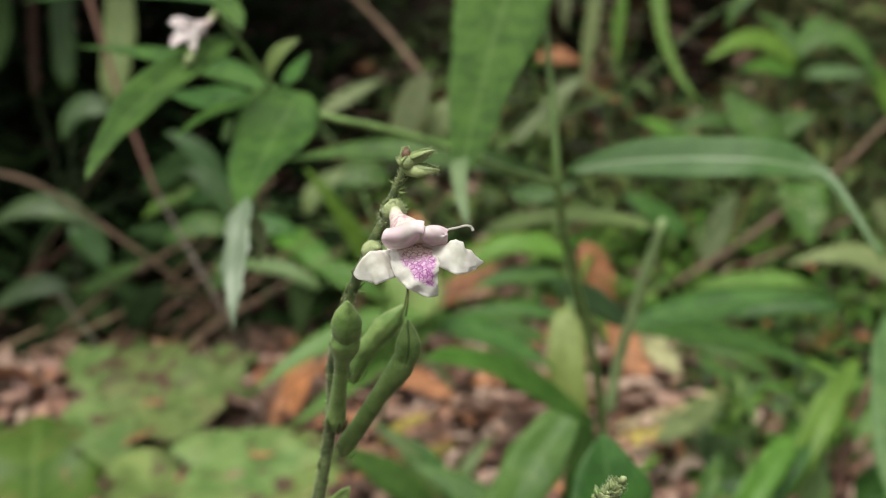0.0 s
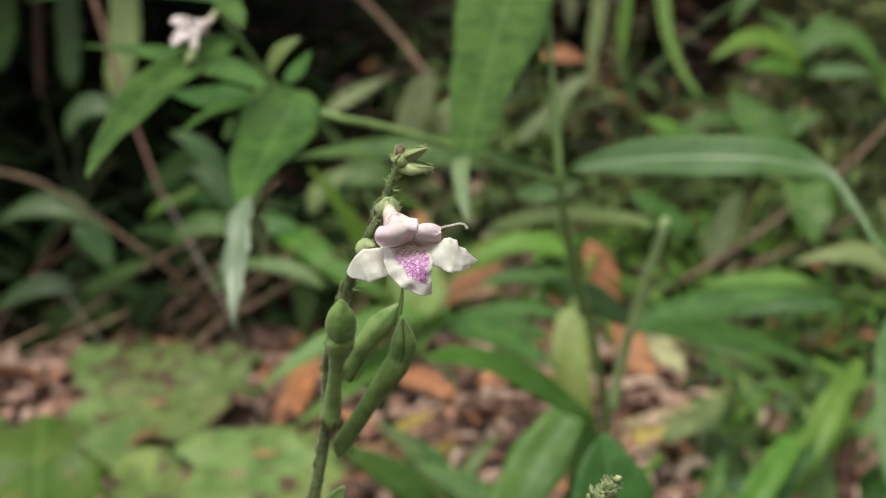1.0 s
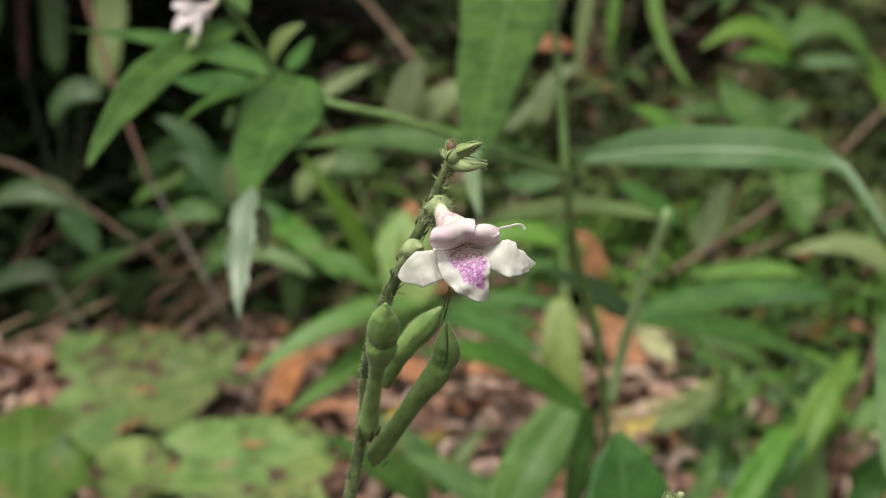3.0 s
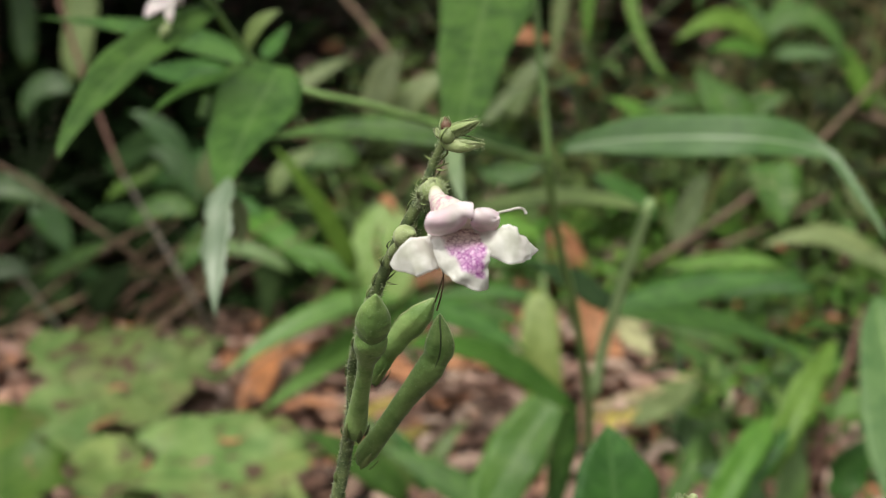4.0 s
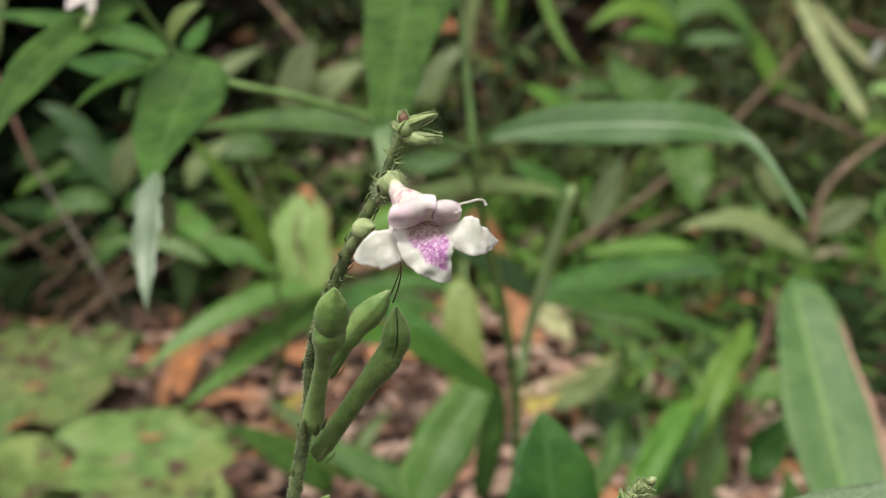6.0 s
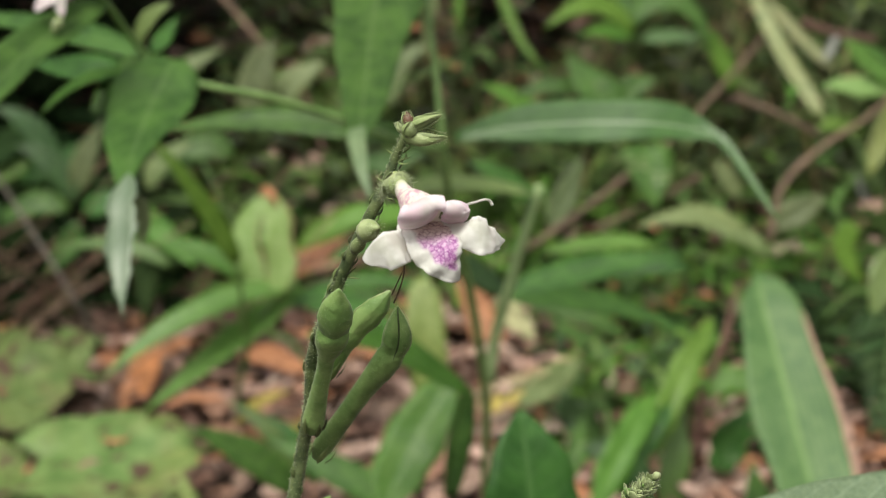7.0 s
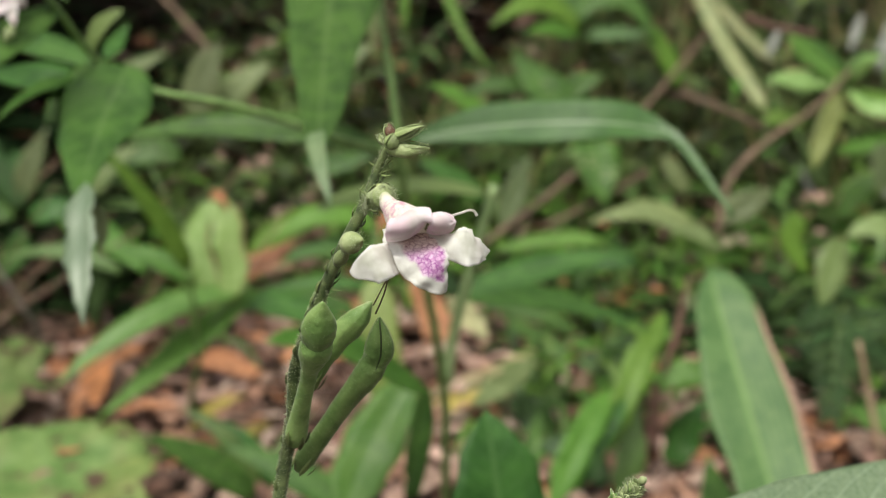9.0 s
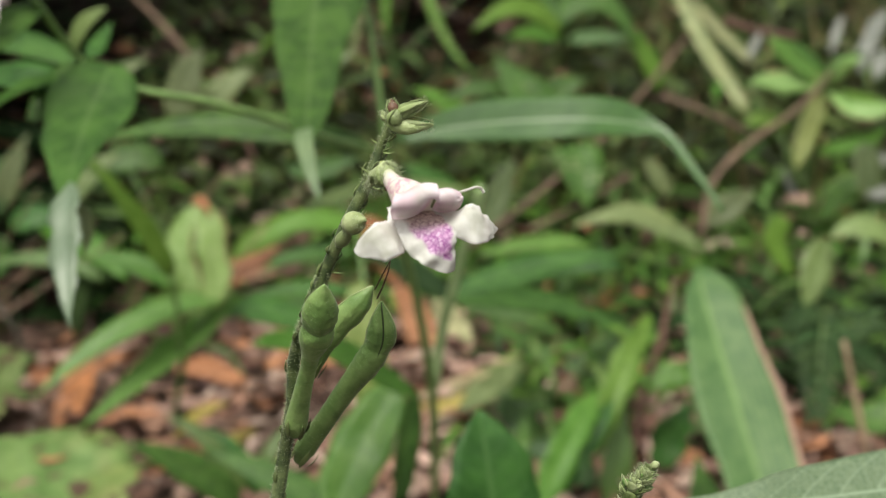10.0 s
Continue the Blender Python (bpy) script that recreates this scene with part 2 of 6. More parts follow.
PETAL = petal_material("petal_white", (0.95, 0.955, 0.915), (0.80, 0.71, 0.71), 0.35)
PETAL_PINK = petal_material("petal_pink", (0.97, 0.91, 0.935), (0.90, 0.68, 0.78), 0.65)


def lip_material():
    """White lower lip with a net of purple veins, brownish in the throat."""
    n = Nodes("petal_lip_purple")
    u, v = n.uv()
    fine, wide = n.noise(1500.0, 3.0), n.noise(420.0, 3.0)
    across = n.math("MULTIPLY", n.math("SUBTRACT", v, 0.41), 2.25)
    along = n.math("MULTIPLY", n.math("SUBTRACT", u, 0.45), 2.35)
    round_ = n.math("SQRT", n.math("ADD", n.math("MULTIPLY", across, across), n.math("MULTIPLY", along, along)))
    inside = n.ramp(n.math("ADD", round_, n.math("MULTIPLY", n.math("SUBTRACT", wide, 0.5), 0.7)), 0.74, 0.98, 1.0, 0.0)
    net = n.math("MULTIPLY", n.ramp(n.cells(1250.0, warp=0.0009), 0.0, 0.19, 1.0, 0.0), n.ramp(n.noise(900.0, 2.0), 0.32, 0.6, 0.35, 1.0))
    deep = n.mix(n.ramp(u, 0.42, 0.58), (0.26, 0.105, 0.125), (0.37, 0.09, 0.37))
    pale = n.mix(n.ramp(u, 0.40, 0.58), (0.80, 0.65, 0.60), n.mix(n.ramp(fine, 0.4, 0.65), (0.68, 0.36, 0.64), (0.88, 0.70, 0.86)))
    patch = n.mix(n.math("MULTIPLY", net, 0.9), pale, deep)
    white = n.mix(n.ramp(wide, 0.3, 0.7), (0.95, 0.95, 0.91), (0.74, 0.74, 0.68))
    n.bump(n.math("ADD", n.math("MULTIPLY", n.math("MULTIPLY", net, inside), -0.6), n.math("ADD", n.math("MULTIPLY", fine, 0.3), n.math("MULTIPLY", n.noise(200.0, 2.0), 3.0))), 0.4, 0.0006)
    return n.finish(n.mix(inside, white, patch), 0.48, 0.32, 0.35)


def tube_material():
    """Cream corolla tube with a pink blotch."""
    n = Nodes("corolla_tube")
    u, v = n.uv()
    net = n.ramp(n.noise(1000.0, 4.0), 0.38, 0.66)
    band = n.math("MULTIPLY", n.ramp(u, 0.38, 0.52), n.ramp(u, 0.72, 0.92, 1.0, 0.0))
    color = n.mix(n.math("MULTIPLY", net, band), (0.86, 0.82, 0.72), (0.66, 0.40, 0.48))
    color = n.mix(n.ramp(u, 0.05, 0.42, 1.0, 0.0), color, (0.50, 0.58, 0.24))
    return n.finish(color, 0.5, 0.25, 0.35)


HAIR, LIP, TUBE = hair_material(), lip_material(), tube_material()


def litter_material(name, ramps, rough=0.75):
    n = Nodes(name)
    u, v = n.uv()
    cr = n.t.nodes.new("ShaderNodeValToRGB")
    el = cr.color_ramp.elements
    cr.color_ramp.interpolation = "CONSTANT"
    for i, c in enumerate(ramps):
        e = el[i] if i < 2 else el.new(0.99)
        e.color = (*c, 1)
    for i in range(len(ramps)):
        el[i].position = i / len(ramps)
    n.t.links.new(n.chance(), cr.inputs[0])
    a = n.math("MULTIPLY", n.math("ABSOLUTE", n.math("SUBTRACT", v, 0.5)), 2.0)
    rib = n.ramp(a, 0.03, 0.14, 1.0, 0.0)
    broad, fine = n.noise(40.0, 3.0), n.noise(400.0, 3.0)
    color = n.hsv(cr.outputs[0], n.ramp(broad, 0.25, 0.75, 0.6, 1.25))
    color = n.mix(n.math("MULTIPLY", rib, 0.3), color, (0.32, 0.22, 0.15))
    color = n.mix(n.ramp(fine, 0.62, 0.75, 0.0, 0.6), color, (0.06, 0.04, 0.03))
    n.bump(n.math("ADD", n.math("MULTIPLY", rib, 0.8), fine), 0.5, 0.001)
    return n.finish(color, rough, 0.12, 0.3)


LITTER = litter_material("dead_leaf", [(0.358, 0.216, 0.169), (0.477, 0.310, 0.244), (0.167, 0.090, 0.065), (0.574, 0.403, 0.324), (0.263, 0.146, 0.106), (0.454, 0.257, 0.175), (0.120, 0.071, 0.055), (0.617, 0.467, 0.374), (0.514, 0.240, 0.125), (0.322, 0.222, 0.169)])
ORANGE = litter_material("dead_leaf_orange", [(0.48, 0.20, 0.08), (0.42, 0.18, 0.08)], 0.6)
RUST = litter_material("dead_leaf_rust", [(0.36, 0.16, 0.075), (0.42, 0.20, 0.10)], 0.65)
STRAW = litter_material("dead_leaf_straw", [(0.42, 0.33, 0.20), (0.36, 0.30, 0.17)], 0.7)
CREAM = litter_material("dead_leaf_cream", [(0.42, 0.42, 0.22), (0.48, 0.46, 0.28)], 0.7)
YELLOW = litter_material("dead_leaf_yellow", [(0.34, 0.31, 0.07), (0.42, 0.34, 0.08)], 0.6)
PINK = litter_material("dead_leaf_pink", [(0.44, 0.28, 0.25), (0.38, 0.24, 0.22)], 0.7)


def soil_material():
    n = Nodes("forest_soil")
    broad, mid, fine = n.noise(3.0, 4.0), n.noise(28.0, 5.0, 0.65), n.noise(160.0, 4.0, 0.65)
    color = n.mix(n.ramp(mid, 0.3, 0.7), (0.022, 0.015, 0.010), (0.075, 0.048, 0.033))
    color = n.mix(n.ramp(broad, 0.45, 0.7, 0.0, 0.6), color, (0.035, 0.028, 0.016))
    color = n.mix(n.ramp(fine, 0.6, 0.8, 0.0, 0.5), color, (0.12, 0.085, 0.06))
    n.bump(n.math("ADD", mid, fine), 0.9, 0.012)
    return n.finish(color, 0.95, 0.0, 0.2)


def bark_material():
    n = Nodes("bark_grey_brown")
    broad, fine = n.noise(6.0, 4.0), n.noise(60.0, 5.0, 0.7)
    color = n.mix(n.ramp(broad, 0.3, 0.7), (0.05, 0.038, 0.028), (0.11, 0.09, 0.07))
    n.bump(n.math("ADD", broad, fine), 0.9, 0.02)
    return n.finish(n.mix(n.ramp(fine, 0.4, 0.7), color, (0.07, 0.085, 0.05)), 0.9, 0.0, 0.2)


SOIL, BARK = soil_material(), bark_material()


# ---- builders ----
def vec(p):
    return Vector(p)


SHAPES = {
    "lance": (0.75, 1.2),
    "drip": (0.7, 1.7),
    "ovate": (0.6, 0.9),
    "round": (0.45, 0.45),
    "strap": (0.3, 0.32),
    "grass": (0.25, 0.75),
    "petal": (0.50, 0.66),
    "taper": (0.12, 0.7),
    "delta": (0.28, 0.85),
}


def smooth_line(points, steps=5):
    """A smooth line through the points (centripetal, so that uneven spacing makes no loops)."""
    pts = [vec(p) for p in points]
    ext = [2 * pts[0] - pts[1], *pts, 2 * pts[-1] - pts[-2]]
    out = []
    for i in range(1, len(ext) - 2):
        a, b, c, d = ext[i - 1 : i + 3]
        t1 = max((b - a).length, 1e-7) ** 0.5
        t2 = t1 + max((c - b).length, 1e-7) ** 0.5
        t3 = t2 + max((d - c).length, 1e-7) ** 0.5
        for k in range(steps):
            t = t1 + (t2 - t1) * k / steps
            ab, bc, cd = a.lerp(b, t / t1), b.lerp(c, (t - t1) / (t2 - t1)), c.lerp(d, (t - t2) / (t3 - t2))
            abc, bcd = ab.lerp(bc, t / t2), bc.lerp(cd, (t - t1) / (t3 - t1))
            out.append(abc.lerp(bcd, (t - t1) / (t2 - t1)))
    out.append(pts[-1])
    return out


def blade(p0, p1, p2, width, face=(0, -0.6, 1), shape="lance", fold=0.2, cup=0.0, wave=0.05, thick=0.0004, nl=12, nw=4, seed=0, ragged=0.05, across=None, frill=0.0):
    """A leaf or petal: a thin closed shell along the bow from p0 by p1 to p2, its upper side towards face (or with its breadth along across).
    shape: a name, or rows of (way along, breadth to one side, to the other). Verts, faces, uvs, slots."""
    p0, p2, face = vec(p0), vec(p2), vec(face).normalized()
    if isinstance(p1, list):
        line = smooth_line([p0, *p1, p2], 8)
    else:
        ctrl = 2 * vec(p1) - 0.5 * (p0 + p2)
        line = [(1 - k / 16) ** 2 * p0 + 2 * (k / 16) * (1 - k / 16) * ctrl + (k / 16) ** 2 * p2 for k in range(17)]
    run = np.concatenate([[0], np.cumsum([(line[k + 1] - line[k]).length for k in range(len(line) - 1)])])
    run = run / run[-1]
    if isinstance(shape, str):
        a, b = SHAPES[shape]
        peak = (a / (a + b)) ** a * (b / (a + b)) ** b
    else:
        rows = np.array([tuple(q) for q in smooth_line(shape, 6)])
    rng = random.Random(seed * 7919 + 13)
    ph, ph2, fr = rng.uniform(0, 6.28), rng.uniform(0, 6.28), rng.uniform(7, 12)
    verts, uvs = [], []
    for i in range(nl + 1):
        u = i / nl
        w = min(max(u, 0.004), 0.996)
        k = min(int(np.searchsorted(run, u, "right")) - 1, len(line) - 2)
        c = line[k].lerp(line[k + 1], (u - run[k]) / max(run[k + 1] - run[k], 1e-9))
        t = (line[min(k + 2, len(line) - 1)] - line[max(k - 1, 0)]).normalized()
        s = t.cross(face) if across is None else vec(across) - t * vec(across).dot(t)
        s = s.normalized() if s.length > 1e-4 else Vector((1, 0, 0))
        up = s.cross(t).normalized()
        if isinstance(shape, str):
            low = high = 0.5 * width * max(w**a * (1 - w) ** b / peak, 0.02)
        else:
            low, high = (0.5 * width * max(float(np.interp(u, rows[:, 0], rows[:, k])), 0.02) for k in (1, 2))
        for side in (0.5, -0.5):
            for j in range(nw + 1):
                v = 2 * j / nw - 1
                edge = 1.0 + ragged * (math.sin(fr * 1.7 * u + (ph if v > 0 else ph2)) + (0.7 * math.sin(fr * 4.3 * u + ph2 * 3 + v) if ragged > 0.1 else 0.0)) * abs(v)
                lift = fold * abs(v) + cup * v * v + wave * math.sin(fr * u + (ph if v < 0 else ph2)) * abs(v)
                hw = low if v < 0 else high
                if frill:
                    crimp = noise.noise((u * 13, seed * 3.7, 2.0 * (v > 0)))
                    edge += frill * (0.6 * crimp + 0.4 * noise.noise((u * 34, seed, 5.0 * (v > 0)))) * abs(v) ** 3
                    lift += frill * 1.8 * (crimp + 0.6 * noise.noise((u * 7 + v * 2, v * 3, seed))) * abs(v)
                verts.append(c + s * (v * hw * edge) + up * (lift * hw + side * thick))
                uvs.append((u, (v + 1) / 2))
    row = 2 * (nw + 1)
    faces, slots = [], []
    for i in range(nl):
        o, q = i * row, (i + 1) * row
        for j in range(nw):
            faces.append((o + j, o + j + 1, q + j + 1, q + j))
            slots.append(0)
            m, k = o + nw + 1 + j, q + nw + 1 + j
            faces.append((m + 1, m, k, k + 1))
            slots.append(1)
        faces.append((o + nw + 1, o, q, q + nw + 1))
        faces.append((o + nw, o + 2 * nw + 1, q + 2 * nw + 1, q + nw))
        slots += [0, 0]
    for i, flip in ((0, False), (nl, True)):
        o = i * row
        for j in range(nw):
            f = (o + j + 1, o + j, o + nw + 1 + j, o + nw + 2 + j)
            faces.append(f[::-1] if flip else f)
            slots.append(0)
    return verts, faces, uvs, slots


def pipe(points, radii, n=8, steps=5, flat=1.0, knots=0.0, seed=0):
    """A round or flattened rod along a smooth line, closed at both ends."""
    line = smooth_line(points, steps)
    rs = np.interp(np.linspace(0, 1, len(line)), np.linspace(0, 1, len(radii)), radii)
    rng = random.Random(seed)
    verts, uvs, faces = [], [], []
    side = None
    for i, c in enumerate(line):
        t = (line[min(i + 1, len(line) - 1)] - line[max(i - 1, 0)]).normalized()
        if side is None:
            side = t.cross(Vector((0, -1, 0.2))).normalized()
        side = (side - t * side.dot(t)).normalized()
        up = side.cross(t)
        for j in range(n):
            a = 6.28319 * j / n
            r = rs[i] * (1 + knots * rng.uniform(-1, 1))
            verts.append(c + side * (math.cos(a) * r) + up * (math.sin(a) * r * flat))
            uvs.append((i / (len(line) - 1), j / n))
    for i in range(len(line) - 1):
        for j in range(n):
            k = (j + 1) % n
            faces.append((i * n + j, i * n + k, (i + 1) * n + k, (i + 1) * n + j))
    last = (len(line) - 1) * n
    faces.append(tuple(range(n))[::-1])
    faces.append(tuple(range(last, last + n)))
    return verts, faces, uvs, [0] * len(faces)


def pod(points, radii, groove=0.0, start=0.6, n=28, steps=7, flat=0.9, seed=0):
    """A seed pod: a rod with a lumpy skin, four soft keels and a groove in front along its head, which begins at start."""
    verts, faces, uvs, slots = pipe(points, radii, n=n, steps=steps, flat=flat, seed=seed)
    line = smooth_line(points, steps)
    for i, c in enumerate(line):
        head = min(max((i / (len(line) - 1) - start) / 0.12, 0.0), 1.0)
        for j in range(n):
            a = 6.28319 * j / n
            q = verts[i * n + j]
            keel = 0.05 * math.cos(4 * a) * head
            dent = groove * math.exp(-(((a - 1.5) / 0.28) ** 2)) * head
            lump = 0.05 * noise.noise(q * 900 + Vector((seed, 0, 0))) + 0.03 * noise.noise(q * 2600)
            verts[i * n + j] = c + (q - c) * (1 + keel - dent + lump)
    return verts, faces, uvs, slots


def joined(shells):
    verts, faces, uvs, slots = [], [], [], []
    for v, f, u, s in shells:
        o = len(verts)
        verts += v
        uvs += u
        slots += s
        faces += [tuple(i + o for i in q) for q in f]
    return verts, faces, uvs, slots


def mesh_of(name, shell, mats, origin=(0, 0, 0)):
    verts, faces, uvs, slots = shell
    o = vec(origin)
    me = bpy.data.meshes.new(name)
    me.from_pydata([tuple(v - o) for v in verts], [], faces)
    layer = me.uv_layers.new(name="UVMap")
    loops = np.empty(len(me.loops), np.int32)
    me.loops.foreach_get("vertex_index", loops)
    layer.data.foreach_set("uv", np.asarray(uvs, np.float32)[loops].ravel())
    for m in mats:
        me.materials.append(m)
    me.polygons.foreach_set("material_index", np.minimum(np.asarray(slots, np.int32), len(mats) - 1))
    me.polygons.foreach_set("use_smooth", np.ones(len(faces), bool))
    me.update()
    return me


ORIGIN = {}


def thing(name, at, label, category, group="", kind=""):
    ob = new(name)
    ob.empty_display_size = 0.02
    ob.location = at
    ORIGIN[ob.name] = vec(at)
    return tagged(ob, label, category, group, kind)


def part(name, shell, mats, parent, label=""):
    """One mesh under a thing or under one of its parts."""
    o = ORIGIN[parent.name]
    ob = new(name, mesh_of(name, shell, mats if isinstance(mats, (list, tuple)) else [mats], o))
    ob.parent = parent
    ORIGIN[ob.name] = o
    return tagged(ob, label)


def single(name, shell, mats, at, label, category, group="", kind=""):
    """A thing of one mesh."""
    ob = new(name, mesh_of(name, shell, mats if isinstance(mats, (list, tuple)) else [mats], at))
    ob.location = at
    return tagged(ob, label, category, group, kind)


COUNT = [0]


def leaf(parent, p0, p1, p2, width, mats=(LEAF, LEAF_BACK), label="", name="leaf", **more):
    COUNT[0] += 1
    return part(name, blade(p0, p1, p2, width, seed=COUNT[0], **more), mats, parent, label)


GREEN, DEEP, BRIGHT = (LEAF, LEAF_BACK), (LEAF_DEEP, LEAF), (LEAF_BRIGHT, LEAF_BRIGHT)
STRAPS, PALE, GREYS = (BLADE, BLADE), (BLADE_PALE, BLADE_PALE), (LEAF_GREY, LEAF_GREY)
GLARE, DRYS = (LEAF_GLARE, LEAF_GLARE), (STRAW_PALE, STRAW_PALE)


# ---- ground, bank and the forest around ----
def ground_z(x, y):
    """Flat forest floor that climbs into a low bank behind."""
    start = 2.75 + 0.12 * math.sin(2.1 * x + 0.6)
    rise = max(y - start, 0.0)
    slope = 0.42 + 0.10 * math.tanh(2.0 * x)
    z = slope * rise if rise < 4 else slope * 4 + 0.05 * (rise - 4)
    lump = noise.noise((x * 1.7, y * 1.7, 0.0)) * 0.05 + noise.noise((x * 6, y * 6, 3.0)) * 0.018
    return z + lump * min(1.0, 4.0 / (1 + abs(x) + abs(y) * 0.4))


def axis(lo, hi, step, far):
    mid = list(np.arange(lo, hi, step))
    grow, out, d = [], step, hi
    while d < far:
        out *= 1.5
        d += out
        grow.append(d)
    low, out, d = [], step, lo
    while d > -far:
        out *= 1.5
        d -= out
        low.append(d)
    return low[::-1] + mid + grow


gx, gy = axis(-2.4, 3.6, 0.06, 400), axis(0.0, 7.2, 0.06, 400)
gv = [Vector((x, y, ground_z(x, y))) for y in gy for x in gx]
gf = [(j * len(gx) + i, j * len(gx) + i + 1, (j + 1) * len(gx) + i + 1, (j + 1) * len(gx) + i) for j in range(len(gy) - 1) for i in range(len(gx) - 1)]
ground = new("ground", mesh_of("ground", (gv, gf, [(v.x, v.y) for v in gv], [0] * len(gf)), [SOIL]))
tagged(ground, "dark brown forest soil rising into a low bank", "ground", kind="structure")


def leaf_cloud(count, place, size, shape=("lance", "ovate"), seed=1, flat=0.6, nl=4, slim=(0.25, 0.45)):
    """Many loose leaves. place(rng) gives a point; they point every way, flat ones lie more level."""
    rng = random.Random(seed)
    shells = []
    for k in range(count):
        p = vec(place(rng))
        turn = rng.uniform(0, 6.283)
        length = rng.uniform(*size)
        way = Vector((math.cos(turn), math.sin(turn), rng.uniform(-0.7, 0.5) * (1.2 - flat)))
        tip = p + way * length
        mid = (p + tip) / 2 + Vector((0, 0, length * rng.uniform(0.02, 0.16)))
        tip.z -= length * rng.uniform(0.0, 0.35)
        face = (rng.uniform(-0.4, 0.4), rng.uniform(-0.9, 0.1), 1)
        shells.append(blade(p, mid, tip, length * rng.uniform(*slim), face, rng.choice(shape), fold=rng.uniform(0.0, 0.4), nl=nl, nw=2, seed=seed * 1000 + k))
    return joined(shells)


def over_ground(x0, x1, y0, y1, h0, h1):
    def place(rng):
        x, y = rng.uniform(x0, x1), rng.uniform(y0, y1)
        return x, y, ground_z(x, y) + rng.uniform(h0, h1)

    return place


# Unseen forest added round about: trunks with crowns, and dense foliage that closes the view and the low sky.
def tree(x, y, r, h, seed):
    rng = random.Random(seed)
    z = ground_z(x, y) - 0.05
    t = thing("tree", (x, y, z), "unseen added forest tree with grey-brown bark and dark leafy crown", "tree", "forest trees")
    lean = Vector((rng.uniform(-0.3, 0.3), rng.uniform(-0.3, 0.3), 0))
    pts = [Vector((x, y, z)) + lean * k + Vector((rng.uniform(-0.05, 0.05), rng.uniform(-0.05, 0.05), h * k)) for k in (0, 0.25, 0.5, 0.75, 1)]
    part("trunk", pipe(pts, [r * 1.4, r, r * 0.9, r * 0.7, r * 0.4], n=12, steps=4, knots=0.05, seed=seed), BARK, t)
    for k in range(4):
        a = rng.uniform(0, 6.28)
        s = pts[3] + Vector((0, 0, rng.uniform(-0.8, 0.6)))
        e = s + Vector((math.cos(a), math.sin(a), 0.6)) * rng.uniform(0.8, 1.6)
        part("limb", pipe([s, (s + e) / 2 + Vector((0, 0, 0.1)), e], [r * 0.4, r * 0.25, r * 0.1], n=7, seed=k), BARK, t)
    top = pts[4]

    def crown(q):
        d = Vector((q.gauss(0, 1), q.gauss(0, 1), q.gauss(0, 0.6))).normalized() * (q.random() ** 0.4)
        return top + Vector((d.x * 1.7, d.y * 1.7, d.z * 1.3))

    part("crown", leaf_cloud(420, crown, (0.14, 0.3), seed=seed, flat=0.2), (FILL, FILL), t)


for k, (x, y, r, h) in enumerate(((-3.4, 5.6, 0.16, 4.6), (-1.2, 7.0, 0.2, 5.0), (1.4, 7.4, 0.14, 4.8), (4.0, 6.4, 0.18, 5.0), (6.0, 3.0, 0.2, 5.2), (-5.6, 2.2, 0.18, 4.8), (-5.0, -2.6, 0.2, 5.4), (5.2, -2.4, 0.17, 5.0), (0.6, -5.6, 0.22, 5.6))):
    tree(x, y, r, h, 40 + k)


def forest_ring(rng):
    a = rng.uniform(0, 6.283)
    r = rng.uniform(7.2, 8.6)
    x, y = r * math.sin(a), 1.0 + r * math.cos(a)
    return x, y, ground_z(x, y) + rng.random() ** 1.2 * 4.2


ring = new("backdrop_foliage", mesh_of("backdrop_foliage", leaf_cloud(2600, forest_ring, (0.3, 0.7), seed=3, flat=0.3, slim=(0.35, 0.6)), [FILL, FILL]))
tagged(ring, "unseen ring of dense green foliage added to block the low sky", "foliage", kind="stuff")

# Unseen shrub, added to overhang the hollow at the bank's foot and darken it.
def overhang(rng):
    while True:
        x, y = rng.uniform(-3.0, 0.9), rng.uniform(2.0, 5.0)
        r1 = ((x + 1.35) / 1.25) ** 2 + ((y - 3.5) / 1.35) ** 2
        r2 = ((x - 0.50) / 0.30) ** 2 + ((y - 3.75) / 0.55) ** 2
        if min(r1, r2) < 1.0 + 0.5 * noise.noise((x * 2, y * 2, 7.0)):
            return x, y, 0.84 + 0.14 * (y - 2.2) + rng.random() * 0.55 * max(0.2, 1.2 - min(r1, r2))


shrub = thing("overhanging_shrub", (-1.6, 4.2, ground_z(-1.6, 4.2)), "unseen dense shrub added to shade a hollow in the bank", "shrub")
part("crown", leaf_cloud(4600, overhang, (0.12, 0.24), seed=5, flat=0.8, slim=(0.35, 0.55)), (PAINTED_SHADE, PAINTED_SHADE), shrub)
for k in range(5):
    x = -2.2 + 0.42 * k
    part("limb", pipe([(-1.6, 4.2, ground_z(-1.6, 4.2)), ((x - 1.6) / 2, 3.9, 0.95), (x, 3.0, 1.15)], [0.03, 0.02, 0.008], seed=k), BARK, shrub)

# Leafy undergrowth: loose on the bank and round the clearing, and as small plants near by.
def bank_place(rng):
    while True:
        x, y = rng.gauss(1.05, 0.85), 2.68 + abs(rng.gauss(0, 1.25))
        if math.hypot((x - 0.58) / 0.32, (y - 3.66) / 0.46) > 1 and x > -0.3 + 0.3 * noise.noise((y * 2, 1.0, 0.0)) and y < 6.5:
            return x, y, ground_z(x, y) + rng.uniform(0.0, 0.28)


